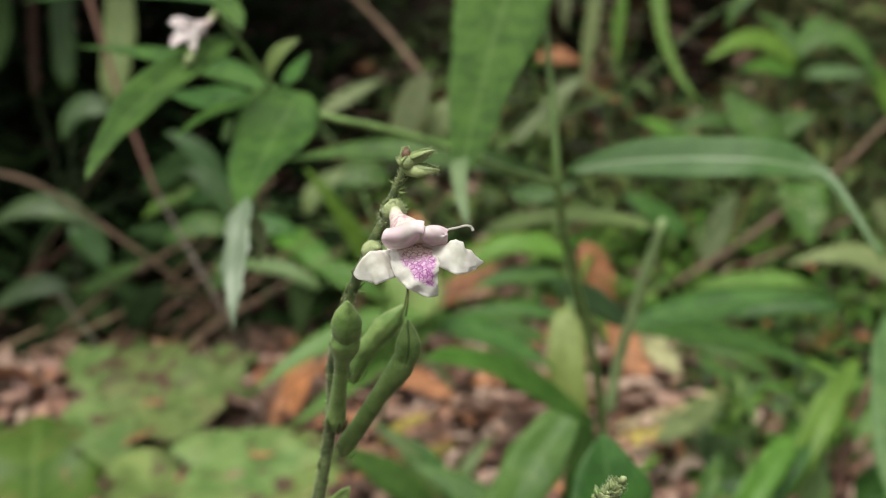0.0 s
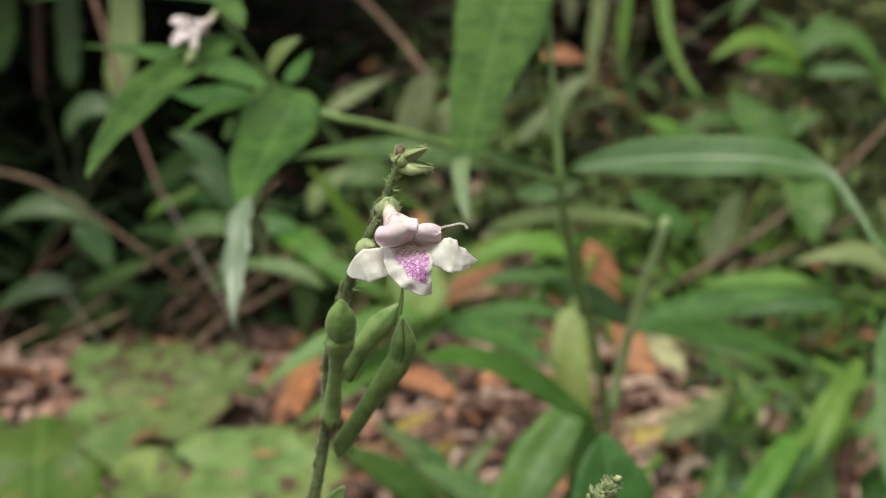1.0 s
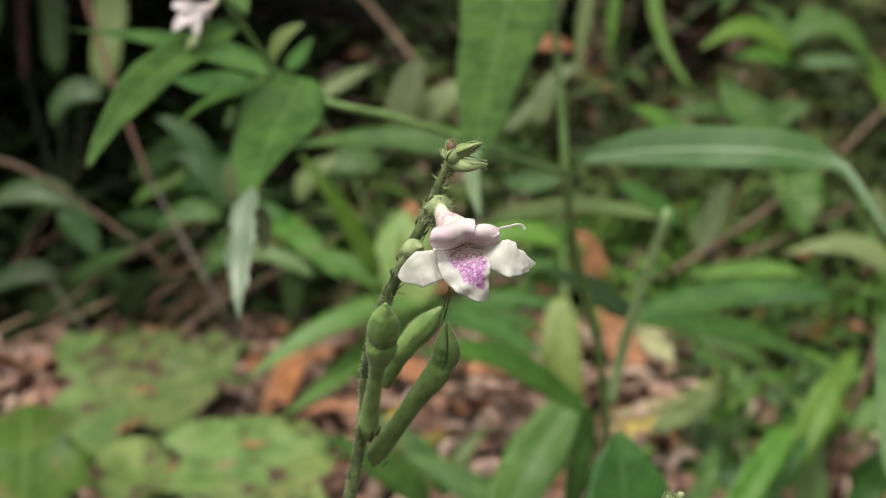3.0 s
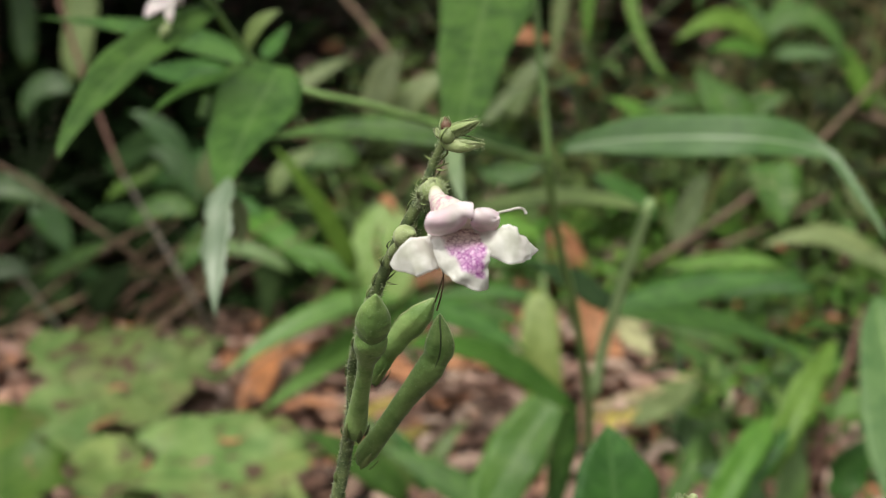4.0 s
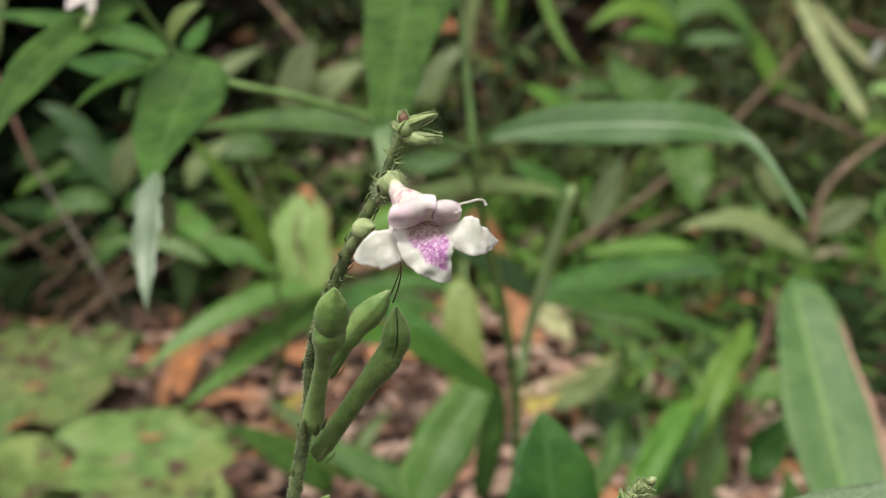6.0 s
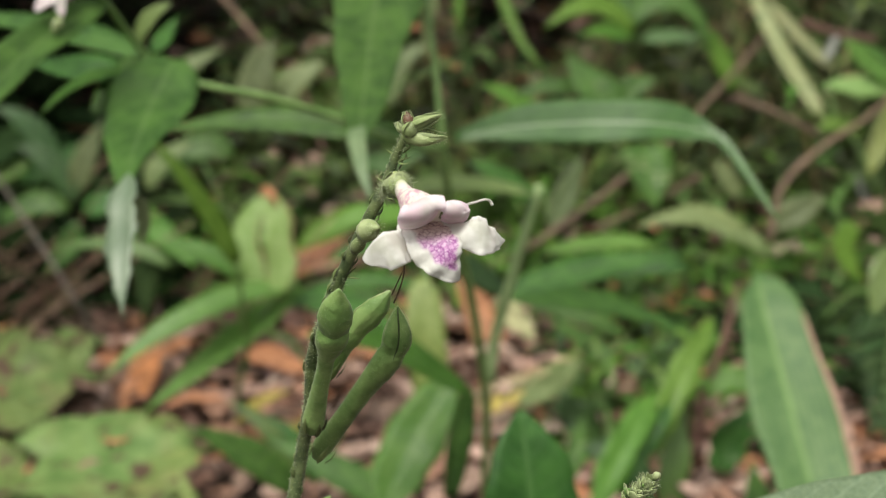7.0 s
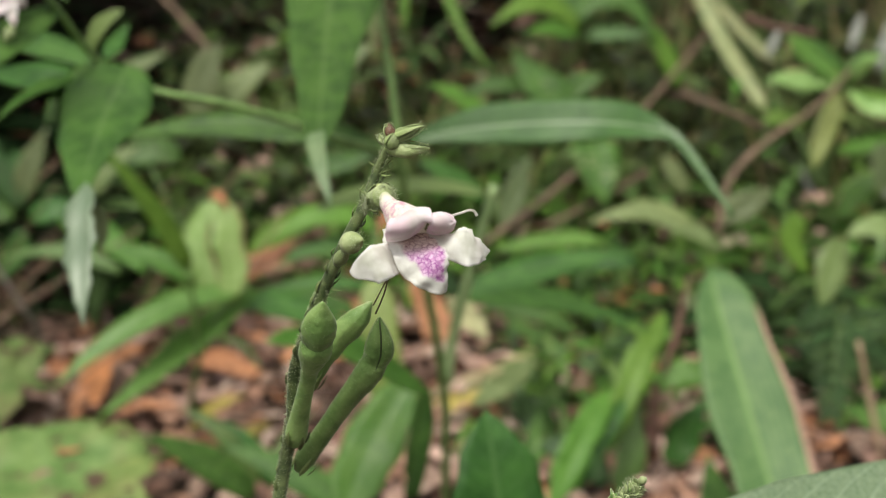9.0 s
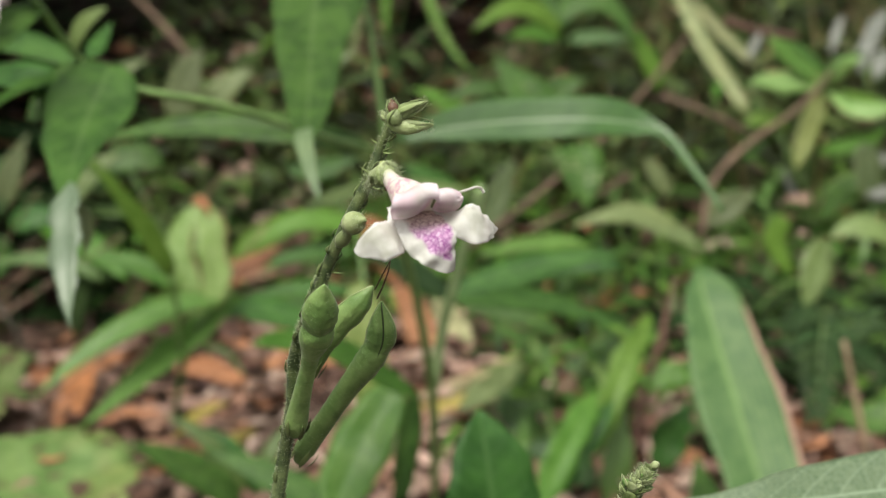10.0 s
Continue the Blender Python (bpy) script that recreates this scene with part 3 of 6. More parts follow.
def hollow_place(rng):
    while True:
        x, y = rng.gauss(-1.0, 0.75), 2.4 + abs(rng.gauss(0, 1.1))
        if x < -0.2:
            return x, y, ground_z(x, y) + rng.uniform(0.0, 0.28)


def round_place(rng):
    while True:
        a, d = rng.uniform(0, 6.283), rng.uniform(1.6, 7.5)
        x, y = d * math.sin(a), 1.2 + d * math.cos(a)
        clump = noise.noise((x * 0.9, y * 0.9, 11.0))
        if clump > 0.02 and not (-1.5 < x < 2.6 and -0.6 < y < 6.0):
            return x, y, ground_z(x, y) + rng.uniform(0.0, 0.35)


bank_fill = leaf_cloud(8200, bank_place, (0.035, 0.13), seed=8, flat=0.4, slim=(0.10, 0.32), shape=("lance", "lance", "ovate"))
tagged(new("bank_undergrowth", mesh_of("bank_undergrowth", bank_fill, [FILL, FILL])), "tangled green undergrowth leaves covering the bank", "undergrowth", kind="stuff")
round_fill = leaf_cloud(4200, round_place, (0.10, 0.26), seed=17, flat=0.4, nl=3, slim=(0.2, 0.4))
tagged(new("clearing_undergrowth", mesh_of("clearing_undergrowth", round_fill, [FILL, FILL])), "patches of green undergrowth round the clearing", "undergrowth", kind="stuff")
# Leaf colour here carries the darkness of the hollow, beyond what the shrub casts.
hollow_shade_fill = leaf_cloud(1500, hollow_place, (0.08, 0.2), seed=9, flat=0.4, slim=(0.2, 0.45))
tagged(new("hollow_undergrowth", mesh_of("hollow_undergrowth", hollow_shade_fill, [PAINTED_SHADE, PAINTED_SHADE])), "near-black leaves that paint the shade of the hollow", "undergrowth", kind="stuff")


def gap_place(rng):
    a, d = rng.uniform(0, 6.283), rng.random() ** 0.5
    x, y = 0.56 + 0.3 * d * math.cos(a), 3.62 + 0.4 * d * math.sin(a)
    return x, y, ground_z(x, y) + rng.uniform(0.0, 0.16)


# Near-black leaves stand in for the shade inside this gap.
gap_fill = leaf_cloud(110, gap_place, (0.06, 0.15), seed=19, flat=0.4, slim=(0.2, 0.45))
tagged(new("gap_undergrowth", mesh_of("gap_undergrowth", gap_fill, [PAINTED_SHADE, PAINTED_SHADE])), "near-black leaves that paint shade into a gap on the bank", "undergrowth", kind="stuff")


def seedling(seed, tall, mats, length, slim, pairs):
    """A small upright plant with pairs of opposite leaves, standing at the origin."""
    rng = random.Random(seed)
    t = thing("seedling", (0, 0, 0), "small green seedling with paired pointed leaves on the forest floor", "plant", "seedlings")
    lean = Vector((rng.uniform(-0.3, 0.3), rng.uniform(-0.3, 0.3), 1)) * tall
    part("stem", pipe([(0, 0, -0.02), lean * 0.5, lean], [0.0022, 0.0018, 0.001], n=6, steps=3), STEM, t)
    turn = rng.uniform(0, 3.1)
    for k in range(pairs):
        q = lean * (1 - 0.28 * k)
        for s in (0, math.pi):
            a = turn + 1.4 * k + s + rng.uniform(-0.3, 0.3)
            l = length * rng.uniform(0.7, 1.15)
            out = Vector((math.cos(a), math.sin(a), 0)) * l
            leaf(t, q, q + out * 0.5 + Vector((0, 0, l * rng.uniform(0.12, 0.3))), q + out + Vector((0, 0, l * rng.uniform(-0.35, 0.15))), l * slim, mats, face=(0, -0.2, 1), shape=rng.choice(("lance", "ovate", "lance")), fold=0.2, nl=7)
    return t


rngp = random.Random(33)
stock = [seedling(60 + k, h, m, l, s, p) for k, (h, m, l, s, p) in enumerate(((0.10, GREEN, 0.10, 0.24, 4), (0.16, BRIGHT, 0.13, 0.16, 4), (0.06, BRIGHT, 0.07, 0.30, 3), (0.20, STRAPS, 0.17, 0.11, 4), (0.12, GREEN, 0.075, 0.36, 4), (0.08, DEEP, 0.11, 0.24, 4), (0.22, BRIGHT, 0.15, 0.13, 5)))]
spots = []
while len(spots) < 96:
    x, y = rngp.uniform(0.35, 2.3), rngp.uniform(1.75, 2.95)
    if x > 0.42 + 0.25 * (2.6 - y) and not (0.66 < x < 1.05 and y < 2.25):
        spots.append((x, y))
while len(spots) < 116:
    spots.append((rngp.uniform(0.34, 0.72), rngp.uniform(1.5, 2.25)))
while len(spots) < 160:
    spots.append((rngp.uniform(-0.28, 0.6), rngp.uniform(2.45, 3.0)))
while len(spots) < 170:
    spots.append((rngp.uniform(-0.6, -0.02), rngp.uniform(2.05, 2.65)))
while len(spots) < 230:
    x, y = rngp.uniform(0.0, 2.6), rngp.uniform(2.9, 4.2)
    if math.hypot((x - 0.56) / 0.3, (y - 3.62) / 0.4) > 1:
        spots.append((x, y))
for k, (x, y) in enumerate(spots):
    m = pose(x, y, ground_z(x, y), 0, 0, rngp.uniform(0, 360)) @ Matrix.Scale(rngp.uniform(0.5, 0.85) if 96 <= k < 116 or 160 <= k < 170 else rngp.uniform(0.75, 1.25), 4)
    if k < len(stock):
        stock[k].matrix_basis = m
    else:
        made = copy_thing(stock[k % len(stock)], m)
        made.scale = m.to_scale()


def grass_field(count, place, size, seed):
    rng = random.Random(seed)
    shells = []
    for k in range(count):
        p = vec(place(rng))
        a, l = rng.uniform(0, 6.283), rng.uniform(*size)
        out = Vector((math.cos(a), math.sin(a), 0)) * l * rng.uniform(0.15, 0.75)
        shells.append(blade(p, p + out * 0.4 + Vector((0, 0, l * 0.6)), p + out + Vector((0, 0, l * rng.uniform(0.3, 0.9))), rng.uniform(0.003, 0.009), (rng.uniform(-1, 1), -1, 0.5), "grass", fold=0.3, nl=6, nw=2, seed=seed * 900 + k))
    return joined(shells)


def grass_place(rng):
    while True:
        x, y = rng.uniform(0.3, 3.2), rng.uniform(2.68, 4.6)
        if math.hypot((x - 0.58) / 0.32, (y - 3.66) / 0.46) > 1:
            return x, y, ground_z(x, y) + rng.uniform(0.0, 0.1)


tagged(new("bank_grass", mesh_of("bank_grass", grass_field(1500, grass_place, (0.15, 0.45), 14), [FILL, FILL])), "thin arching green grass on the bank", "grass", kind="stuff")
tagged(new("dry_stalks", mesh_of("dry_stalks", grass_field(900, grass_place, (0.18, 0.5), 15), [DRY, DRY])), "dry straw-coloured stalks and blades among the undergrowth", "dry grass", kind="stuff")


def floor_place(rng):
    while True:
        x, y = rng.uniform(0.3, 1.6), rng.uniform(1.6, 2.8)
        if noise.noise((x * 4.0, y * 4.0, 21.0)) > -0.05 and not (x < 0.75 and 1.75 < y < 2.25):
            return x, y, ground_z(x, y) + rng.uniform(0.01, 0.17)


floor_fill = leaf_cloud(900, floor_place, (0.025, 0.075), seed=23, flat=0.5, slim=(0.16, 0.42))
tagged(new("floor_undergrowth", mesh_of("floor_undergrowth", floor_fill, [LEAF_BRIGHT, LEAF])), "small bright green leaves crowding over the forest floor", "undergrowth", kind="stuff")


# ---- leaf litter ----
def dead_leaf_shell(rng, k, length=None):
    length = length or rng.uniform(0.035, 0.105)
    curl = rng.uniform(-0.2, 0.25)
    return blade((-length / 2, 0, 0), (0, rng.uniform(-0.012, 0.012), length * curl * 0.5), (length / 2, 0, rng.uniform(-0.01, 0.02)), length * rng.uniform(0.25, 0.5), (0, rng.uniform(-0.3, 0.3), 1), rng.choice(("lance", "ovate", "ovate")), fold=rng.uniform(-0.25, 0.5), cup=rng.uniform(-0.4, 0.4), wave=0.22, thick=0.0005, nl=7, nw=4, seed=k)


def litter_pose(rng, x, y, lift=0.03):
    return pose(x, y, ground_z(x, y) + rng.uniform(0.006, lift), rng.uniform(-28, 28), rng.uniform(-28, 28), rng.uniform(0, 360))


rng = random.Random(21)
shells = []
while len(shells) < 3000:
    x, y = rng.gauss(0.15, 0.85), rng.uniform(0.9, 2.75)
    if x < -0.25 and y > 2.40:
        continue
    m = litter_pose(rng, x, y)
    v, f, u, s = dead_leaf_shell(rng, len(shells))
    shells.append(([m @ p for p in v], f, u, s))
tagged(new("leaf_litter", mesh_of("leaf_litter", joined(shells), [LITTER])), "pinkish-brown dead leaves strewn over the forest floor", "leaf litter", kind="stuff")
shells = []
for k in range(6300):
    a, d = rng.uniform(0, 6.283), 7.5 * rng.random() ** 0.62
    x, y = d * math.sin(a), 1.0 + d * math.cos(a)
    if k > 5200:
        x, y = rng.gauss(0.7, 0.8), rng.uniform(2.6, 4.0)
    elif k > 3600:
        x, y = rng.gauss(0.1, 0.7), rng.uniform(1.3, 2.6)
    l = rng.uniform(0.012, 0.045) if 3600 < k <= 5200 else rng.uniform(0.06, 0.15)
    m = litter_pose(rng, x, y, 0.16 if k > 5200 else 0.05 if k > 3600 else 0.02)
    v, f, u, s = blade((-l / 2, 0, 0), (0, 0, l * 0.1), (l / 2, 0, 0), l * rng.uniform(0.2, 0.5), (0, 0.2, 1), "ovate", fold=0.2, nl=3, nw=2, seed=k)
    shells.append(([m @ p for p in v], f, u, s))
tagged(new("scattered_litter", mesh_of("scattered_litter", joined(shells), [LITTER])), "scraps of dead leaves scattered on the soil", "leaf litter", kind="stuff")
kinds = [mesh_of("dead_leaf", dead_leaf_shell(rng, 5000 + k), [LITTER]) for k in range(14)]
for k in range(150):
    x, y = rng.uniform(-0.8, 1.5), rng.uniform(1.5, 2.6)
    ob = tagged(new("dead_leaf", kinds[k % 14]), "curled brown dead leaf lying on the forest floor", "dead leaf", "fallen dead leaves")
    ob.matrix_world = litter_pose(rng, x, y, 0.045)


def fallen(p0, p1, p2, width, mat, label, **more):
    COUNT[0] += 1
    at = (vec(p0) + vec(p2)) / 2
    return single("dead_leaf", blade(p0, p1, p2, width, seed=COUNT[0], wave=0.15, thick=0.0006, nl=9, **more), [mat], at, label, "dead leaf", "fallen dead leaves")


ORANGE_LABEL = "orange dead leaf lying on the leaf litter"
fallen((-0.2260, 2.0957, 0.0944), (-0.2275, 1.9901, 0.0785), (-0.2339, 1.8836, 0.0583), 0.02741, ORANGE, ORANGE_LABEL, face=(0.1, -1, 0.6), shape="strap")
fallen((-0.1690, 2.0639, 0.0892), (-0.1946, 2.0332, 0.0889), (-0.2156, 1.9914, 0.0847), 0.02029, RUST, "rust-brown dead leaf lying on the leaf litter", face=(0.1, -1, 0.8), shape="ovate")
fallen((-0.2403, 2.1370, 0.0645), (-0.2500, 2.0721, 0.0478), (-0.2523, 1.9871, 0.0399), 0.04142, ORANGE, ORANGE_LABEL, face=(0.1, -1, 0.6), shape="strap")
fallen((0.6704, 2.3079, 0.0344), (0.7336, 2.3105, 0.0468), (0.8021, 2.3131, 0.0591), 0.04216, ORANGE, ORANGE_LABEL, face=(0.1, -0.8, 1), shape="ovate")
fallen((0.5429, 2.2495, 0.0002), (0.6048, 2.2559, 0.0305), (0.6461, 2.2538, 0.0204), 0.03716, ORANGE, ORANGE_LABEL, face=(0.1, -0.8, 1), shape="ovate")
fallen((-0.0908, 2.1079, 0.0556), (-0.0274, 2.0541, 0.0430), (0.0424, 2.0006, 0.0317), 0.04831, RUST, "rust-brown dead leaf lying on the leaf litter", face=(0.3, -0.8, 1), shape="lance", fold=0.5)
fallen((-0.0264, 2.4216, 0.0885), (0.0285, 2.4296, 0.1261), (0.1075, 2.4899, 0.1690), 0.04612, RUST, "rust-brown dead leaf lying on the leaf litter", face=(0, -0.8, 1), shape="strap")
fallen((0.2701, 2.4479, 0.2120), (0.2921, 2.4387, 0.1691), (0.3305, 2.4182, 0.0724), 0.06588, RUST, "rust-brown dead leaf lying on the leaf litter", face=(0, -0.8, 1), shape="ovate")
fallen((0.2889, 2.2247, 0.1242), (0.3293, 2.2121, 0.0649), (0.3343, 2.0979, 0.0084), 0.06061, RUST, "rust-brown dead leaf lying on the leaf litter", face=(0, -0.8, 1), shape="strap")
fallen((0.2644, 1.8990, 0.0344), (0.3391, 1.9026, 0.0516), (0.4556, 1.9586, 0.0745), 0.01845, STRAW, "long straw-coloured dead leaf on the litter", face=(0, -0.8, 1), shape="strap")
fallen((0.2578, 1.8479, 0.0348), (0.3049, 1.8479, 0.0348), (0.3477, 1.8524, 0.0557), 0.02811, YELLOW, "yellow fallen leaf on the brown litter", face=(0, -0.8, 1), shape="ovate")
fallen((-0.0951, 1.7979, 0.0401), (-0.0548, 1.8524, 0.0557), (-0.0120, 1.8550, 0.0683), 0.02003, YELLOW, "yellow fallen leaf on the brown litter", face=(0, -0.8, 1), shape="ovate")
fallen((-0.0374, 1.7983, 0.0245), (-0.0048, 1.7951, 0.0358), (0.0239, 1.7927, 0.0473), 0.01836, YELLOW, "yellow fallen leaf on the brown litter", face=(0, -0.8, 1), shape="ovate")
fallen((0.3265, 2.0265, 0.1535), (0.3514, 2.0198, 0.1219), (0.3846, 1.9920, 0.0874), 0.04058, CREAM, "cream-green withered leaf on the litter", face=(0, -1, 0.6), shape="ovate")
fallen((-0.3310, 2.3039, 0.0158), (-0.2931, 2.2452, -0.0200), (-0.2970, 2.1911, -0.0339), 0.04216, CREAM, "cream withered leaf on the litter", face=(0, -1, 0.6), shape="ovate")
fallen((0.2333, 3.2283, 0.5166), (0.2825, 3.2297, 0.5235), (0.3457, 3.2268, 0.5097), 0.045, RUST, "rust-brown dead leaf caught in the undergrowth", face=(0, -1, 0.6), shape="ovate")
fallen((-0.7616, 2.1974, -0.0042), (-0.7369, 2.2517, 0.0103), (-0.7104, 2.3039, 0.0158), 0.07071, PINK, "pinkish-brown dead leaf on the litter", face=(0, -0.7, 1), shape="ovate")
fallen((-0.2804, 1.9910, -0.0134), (-0.2304, 2.0443, -0.0032), (-0.1778, 2.0999, 0.0178), 0.05797, PINK, "pinkish-brown dead leaf on the litter", face=(0, -0.7, 1), shape="strap")
fallen((-0.0948, 2.0562, -0.0322), (-0.0379, 2.1047, -0.0050), (0.0122, 2.1550, 0.0245), 0.05797, PINK, "pinkish-brown dead leaf on the litter", face=(0, -0.7, 1), shape="strap")
fallen((0.0502, 2.1479, 0.0240), (0.1125, 2.1386, 0.0324), (0.1832, 2.1233, 0.0220), 0.04058, RUST, "rust-brown dead leaf lying on the leaf litter", face=(0.3, -0.7, 1), shape="lance", fold=0.5)


# ---- spotted ground leaves ----
lily = thing("spotted_ground_plant", (-0.2698, 1.5725, 0.0000), "low plant with large pale green brown-spotted leaves", "plant")
for p0, p1, p2, w in (
    ((-0.3669, 1.7437, 0.0734), (-0.4252, 1.8517, 0.1008), (-0.4878, 2.0021, 0.1347), 0.17557),
    ((-0.3583, 1.7867, 0.0836), (-0.3503, 1.8648, 0.1144), (-0.3492, 1.9832, 0.1421), 0.10277),
    ((-0.2270, 1.3556, 0.0752), (-0.2475, 1.4749, 0.1076), (-0.2755, 1.6130, 0.1321), 0.18736),
    ((-0.1673, 1.3989, 0.0866), (-0.1693, 1.4857, 0.1105), (-0.2008, 1.6115, 0.1248), 0.09021),
    ((-0.4992, 1.8854, 0.0668), (-0.5483, 1.9633, 0.0965), (-0.6081, 2.0694, 0.1150), 0.08553),
    ((-0.3231, 1.4147, 0.0651), (-0.3647, 1.5009, 0.0856), (-0.4174, 1.6071, 0.1044), 0.09135),
    ((-0.4348, 1.6402, 0.0675), (-0.4814, 1.7066, 0.0914), (-0.5424, 1.7716, 0.1088), 0.09091),
):
    leaf(lily, p0, p1, p2, w, (LILY, LEAF_BACK), face=(0.05, -0.7, 1), shape="round", fold=0.16, cup=-0.12, wave=0.26, nl=28, nw=10, ragged=0.22)
    part("stalk", pipe([p0, (p0[0], p0[1] + 0.02, 0.0)], [0.003, 0.004]), STEM, lily)
for k, (a, b, c) in enumerate((
    ((-0.4456, 1.8101, 0.0972), (-0.4289, 1.8115, 0.1038), (-0.4072, 1.8108, 0.1005)),
    ((-0.3988, 1.9181, 0.1246), (-0.3757, 1.8971, 0.1221), (-0.3583, 1.8982, 0.1272)),
    ((-0.2448, 1.5315, 0.1333), (-0.2277, 1.5212, 0.1328), (-0.2092, 1.5315, 0.1333)),
    ((-0.2665, 1.4676, 0.1216), (-0.2494, 1.4694, 0.1296), (-0.2357, 1.4688, 0.1269)),
    ((-0.4398, 1.6655, 0.0902), (-0.4151, 1.6781, 0.1018), (-0.3940, 1.6889, 0.1045)),
)):
    fallen(a, b, c, 0.0065, (RUST, LITTER)[k % 2], "scrap of brown dead leaf caught on a green leaf", face=(0, -0.7, 1), shape="lance", fold=0.3)
low = thing("ground_plant", (-0.5110, 1.4898, 0.0000), "low plant with large smooth green leaves", "plant")
for p0, p1, p2, w in (
    ((-0.4452, 1.2979, 0.0927), (-0.4706, 1.3910, 0.1459), (-0.5017, 1.5221, 0.1853), 0.15152),
    ((-0.5757, 1.3496, 0.0952), (-0.5835, 1.4314, 0.1434), (-0.6005, 1.5426, 0.1855), 0.13176),
):
    leaf(low, p0, p1, p2, w * 0.85, (LEAF_MEADOW, LEAF_BACK), face=(0.05, -0.6, 1), shape="round", fold=0.2, cup=-0.15, wave=0.28, nl=28, nw=10, ragged=0.2)
    part("stalk", pipe([p0, (p0[0], p0[1] + 0.02, 0.0)], [0.003, 0.004]), STEM, low)


# ---- the flowering plant behind, with its side branch ----
main = thing("flowering_plant", (0.135, 1.02, 0.0), "tall wild plant with long green opposite leaves and a pale flower", "plant")
part("stem", pipe([(0.0586, 0.8058, 0.7592), (0.0604, 0.7712, 0.6929), (0.0639, 0.7501, 0.6417), (0.0669, 0.7419, 0.6031), (0.0760, 0.7728, 0.5561), (0.0926, 0.8125, 0.5024), (0.1071, 0.8511, 0.4436), (0.1160, 0.8817, 0.3952), (0.135, 1.01, 0.15), (0.135, 1.02, -0.03)], [0.0016, 0.002, 0.0024, 0.0028, 0.003, 0.0034, 0.004], n=8, steps=4), STEM, main)
part("side_branch", pipe([(0.0662, 0.7416, 0.6014), (0.0304, 0.7139, 0.6155), (-0.0012, 0.6964, 0.6295), (-0.0311, 0.6784, 0.6408), (-0.0625, 0.6649, 0.6494), (-0.0836, 0.6719, 0.6587), (-0.0946, 0.6599, 0.6741), (-0.1007, 0.6376, 0.6894), (-0.1086, 0.6303, 0.7032), (-0.1127, 0.6348, 0.7245)], [0.0024, 0.002, 0.0018, 0.0016, 0.0013], n=8, steps=4), STEM, main)
leaf(main, (0.0636, 0.8293, 0.774), [(0.0437, 0.7782, 0.7256), (0.031, 0.7306, 0.6943), (0.0235, 0.6904, 0.6735), (0.0162, 0.6354, 0.6551), (0.0117, 0.6021, 0.6426), (0.009, 0.583, 0.6346)], (0.0084, 0.5737, 0.6296), 0.05643, face=(-0.1, -1, 0.25), fold=0.12, wave=0.05, nl=30, nw=8, shape=((0.0, 0.513, 0.642), (0.241, 0.951, 1.0), (0.434, 0.924, 0.924), (0.585, 0.725, 0.714), (0.778, 0.489, 0.469), (0.896, 0.32, 0.33), (0.965, 0.151, 0.17), (1.0, 0.074, 0.093)))
leaf(main, (0.0080, 0.5807, 0.6383), (0.0078, 0.5631, 0.6274), (0.0113, 0.5496, 0.6122), 0.00851, (LEAF_TIP, LEAF_TIP), "pale drooping leaf tip", face=(-0.3, -1, 0.3), shape="taper", fold=0.15, nl=12, name="leaf_tip")
leaf(main, (0.0717, 0.738, 0.609), [(0.0897, 0.734, 0.6138), (0.1141, 0.7245, 0.6175), (0.1432, 0.7098, 0.6205), (0.1731, 0.6947, 0.6214), (0.1914, 0.6741, 0.6207), (0.201, 0.6652, 0.6172), (0.209, 0.65, 0.6035)], (0.2204, 0.6298, 0.5806), 0.02711, (LEAF_RIB, LEAF), face=(0, -1, 0.6), fold=0.16, wave=0.04, nl=34, nw=8, shape=((0.0, 0.178, 0.178), (0.092, 0.555, 0.454), (0.219, 0.921, 0.822), (0.377, 1.0, 0.927), (0.539, 0.955, 0.86), (0.672, 0.534, 0.557), (0.737, 0.252, 0.252), (0.843, 0.203, 0.203), (1.0, 0.066, 0.066)))
leaf(main, (0.0654, 0.7714, 0.5977), (-0.0155, 0.7952, 0.6131), (-0.1005, 0.8138, 0.6045), 0.02319, face=(0, -0.8, 0.9), shape="lance", fold=0.15, nl=14)
leaf(main, (0.1536, 0.9128, 0.5414), (0.0873, 0.8654, 0.5586), (0.0256, 0.8041, 0.5590), 0.01623, PALE, face=(0, -0.7, 1), shape="strap", fold=0.25, nl=12)
part("flower_stalk", pipe([(0.1278, 0.9422, 0.3913), (0.1326, 0.9399, 0.4283), (0.1408, 0.9286, 0.4713), (0.1511, 0.9178, 0.5169), (0.1593, 0.9142, 0.5478)], [0.0042, 0.0042, 0.004, 0.0032], n=8, flat=0.6), STALK, main, "pale green flattened stalk")
leaf(main, (0.1034, 0.8744, 0.4086), [(0.0819, 0.8628, 0.4265), (0.0567, 0.8466, 0.4463), (0.0325, 0.8246, 0.4632), (0.0095, 0.7968, 0.4765)], (-0.0112, 0.7684, 0.4873), 0.03675, BRIGHT, face=(0, -0.6, 1), fold=0.15, nl=20, nw=6, shape=((0.0, 0.208, 0.208), (0.17, 0.702, 0.643), (0.371, 0.943, 0.972), (0.578, 1.0, 1.0), (0.794, 0.643, 0.697), (1.0, 0.052, 0.052)))
leaf(main, (0.1107, 0.9368, 0.3895), [(0.1064, 0.9325, 0.3696), (0.0999, 0.9224, 0.3462)], (0.0934, 0.9106, 0.3146), 0.02296, GREEN, "dark folded leaf", face=(0.5, -1, 0.3), fold=0.3, shape=((0.0, 0.335, 0.335), (0.255, 0.838, 0.838), (0.578, 1.0, 0.917), (1.0, 0.497, 0.497)))
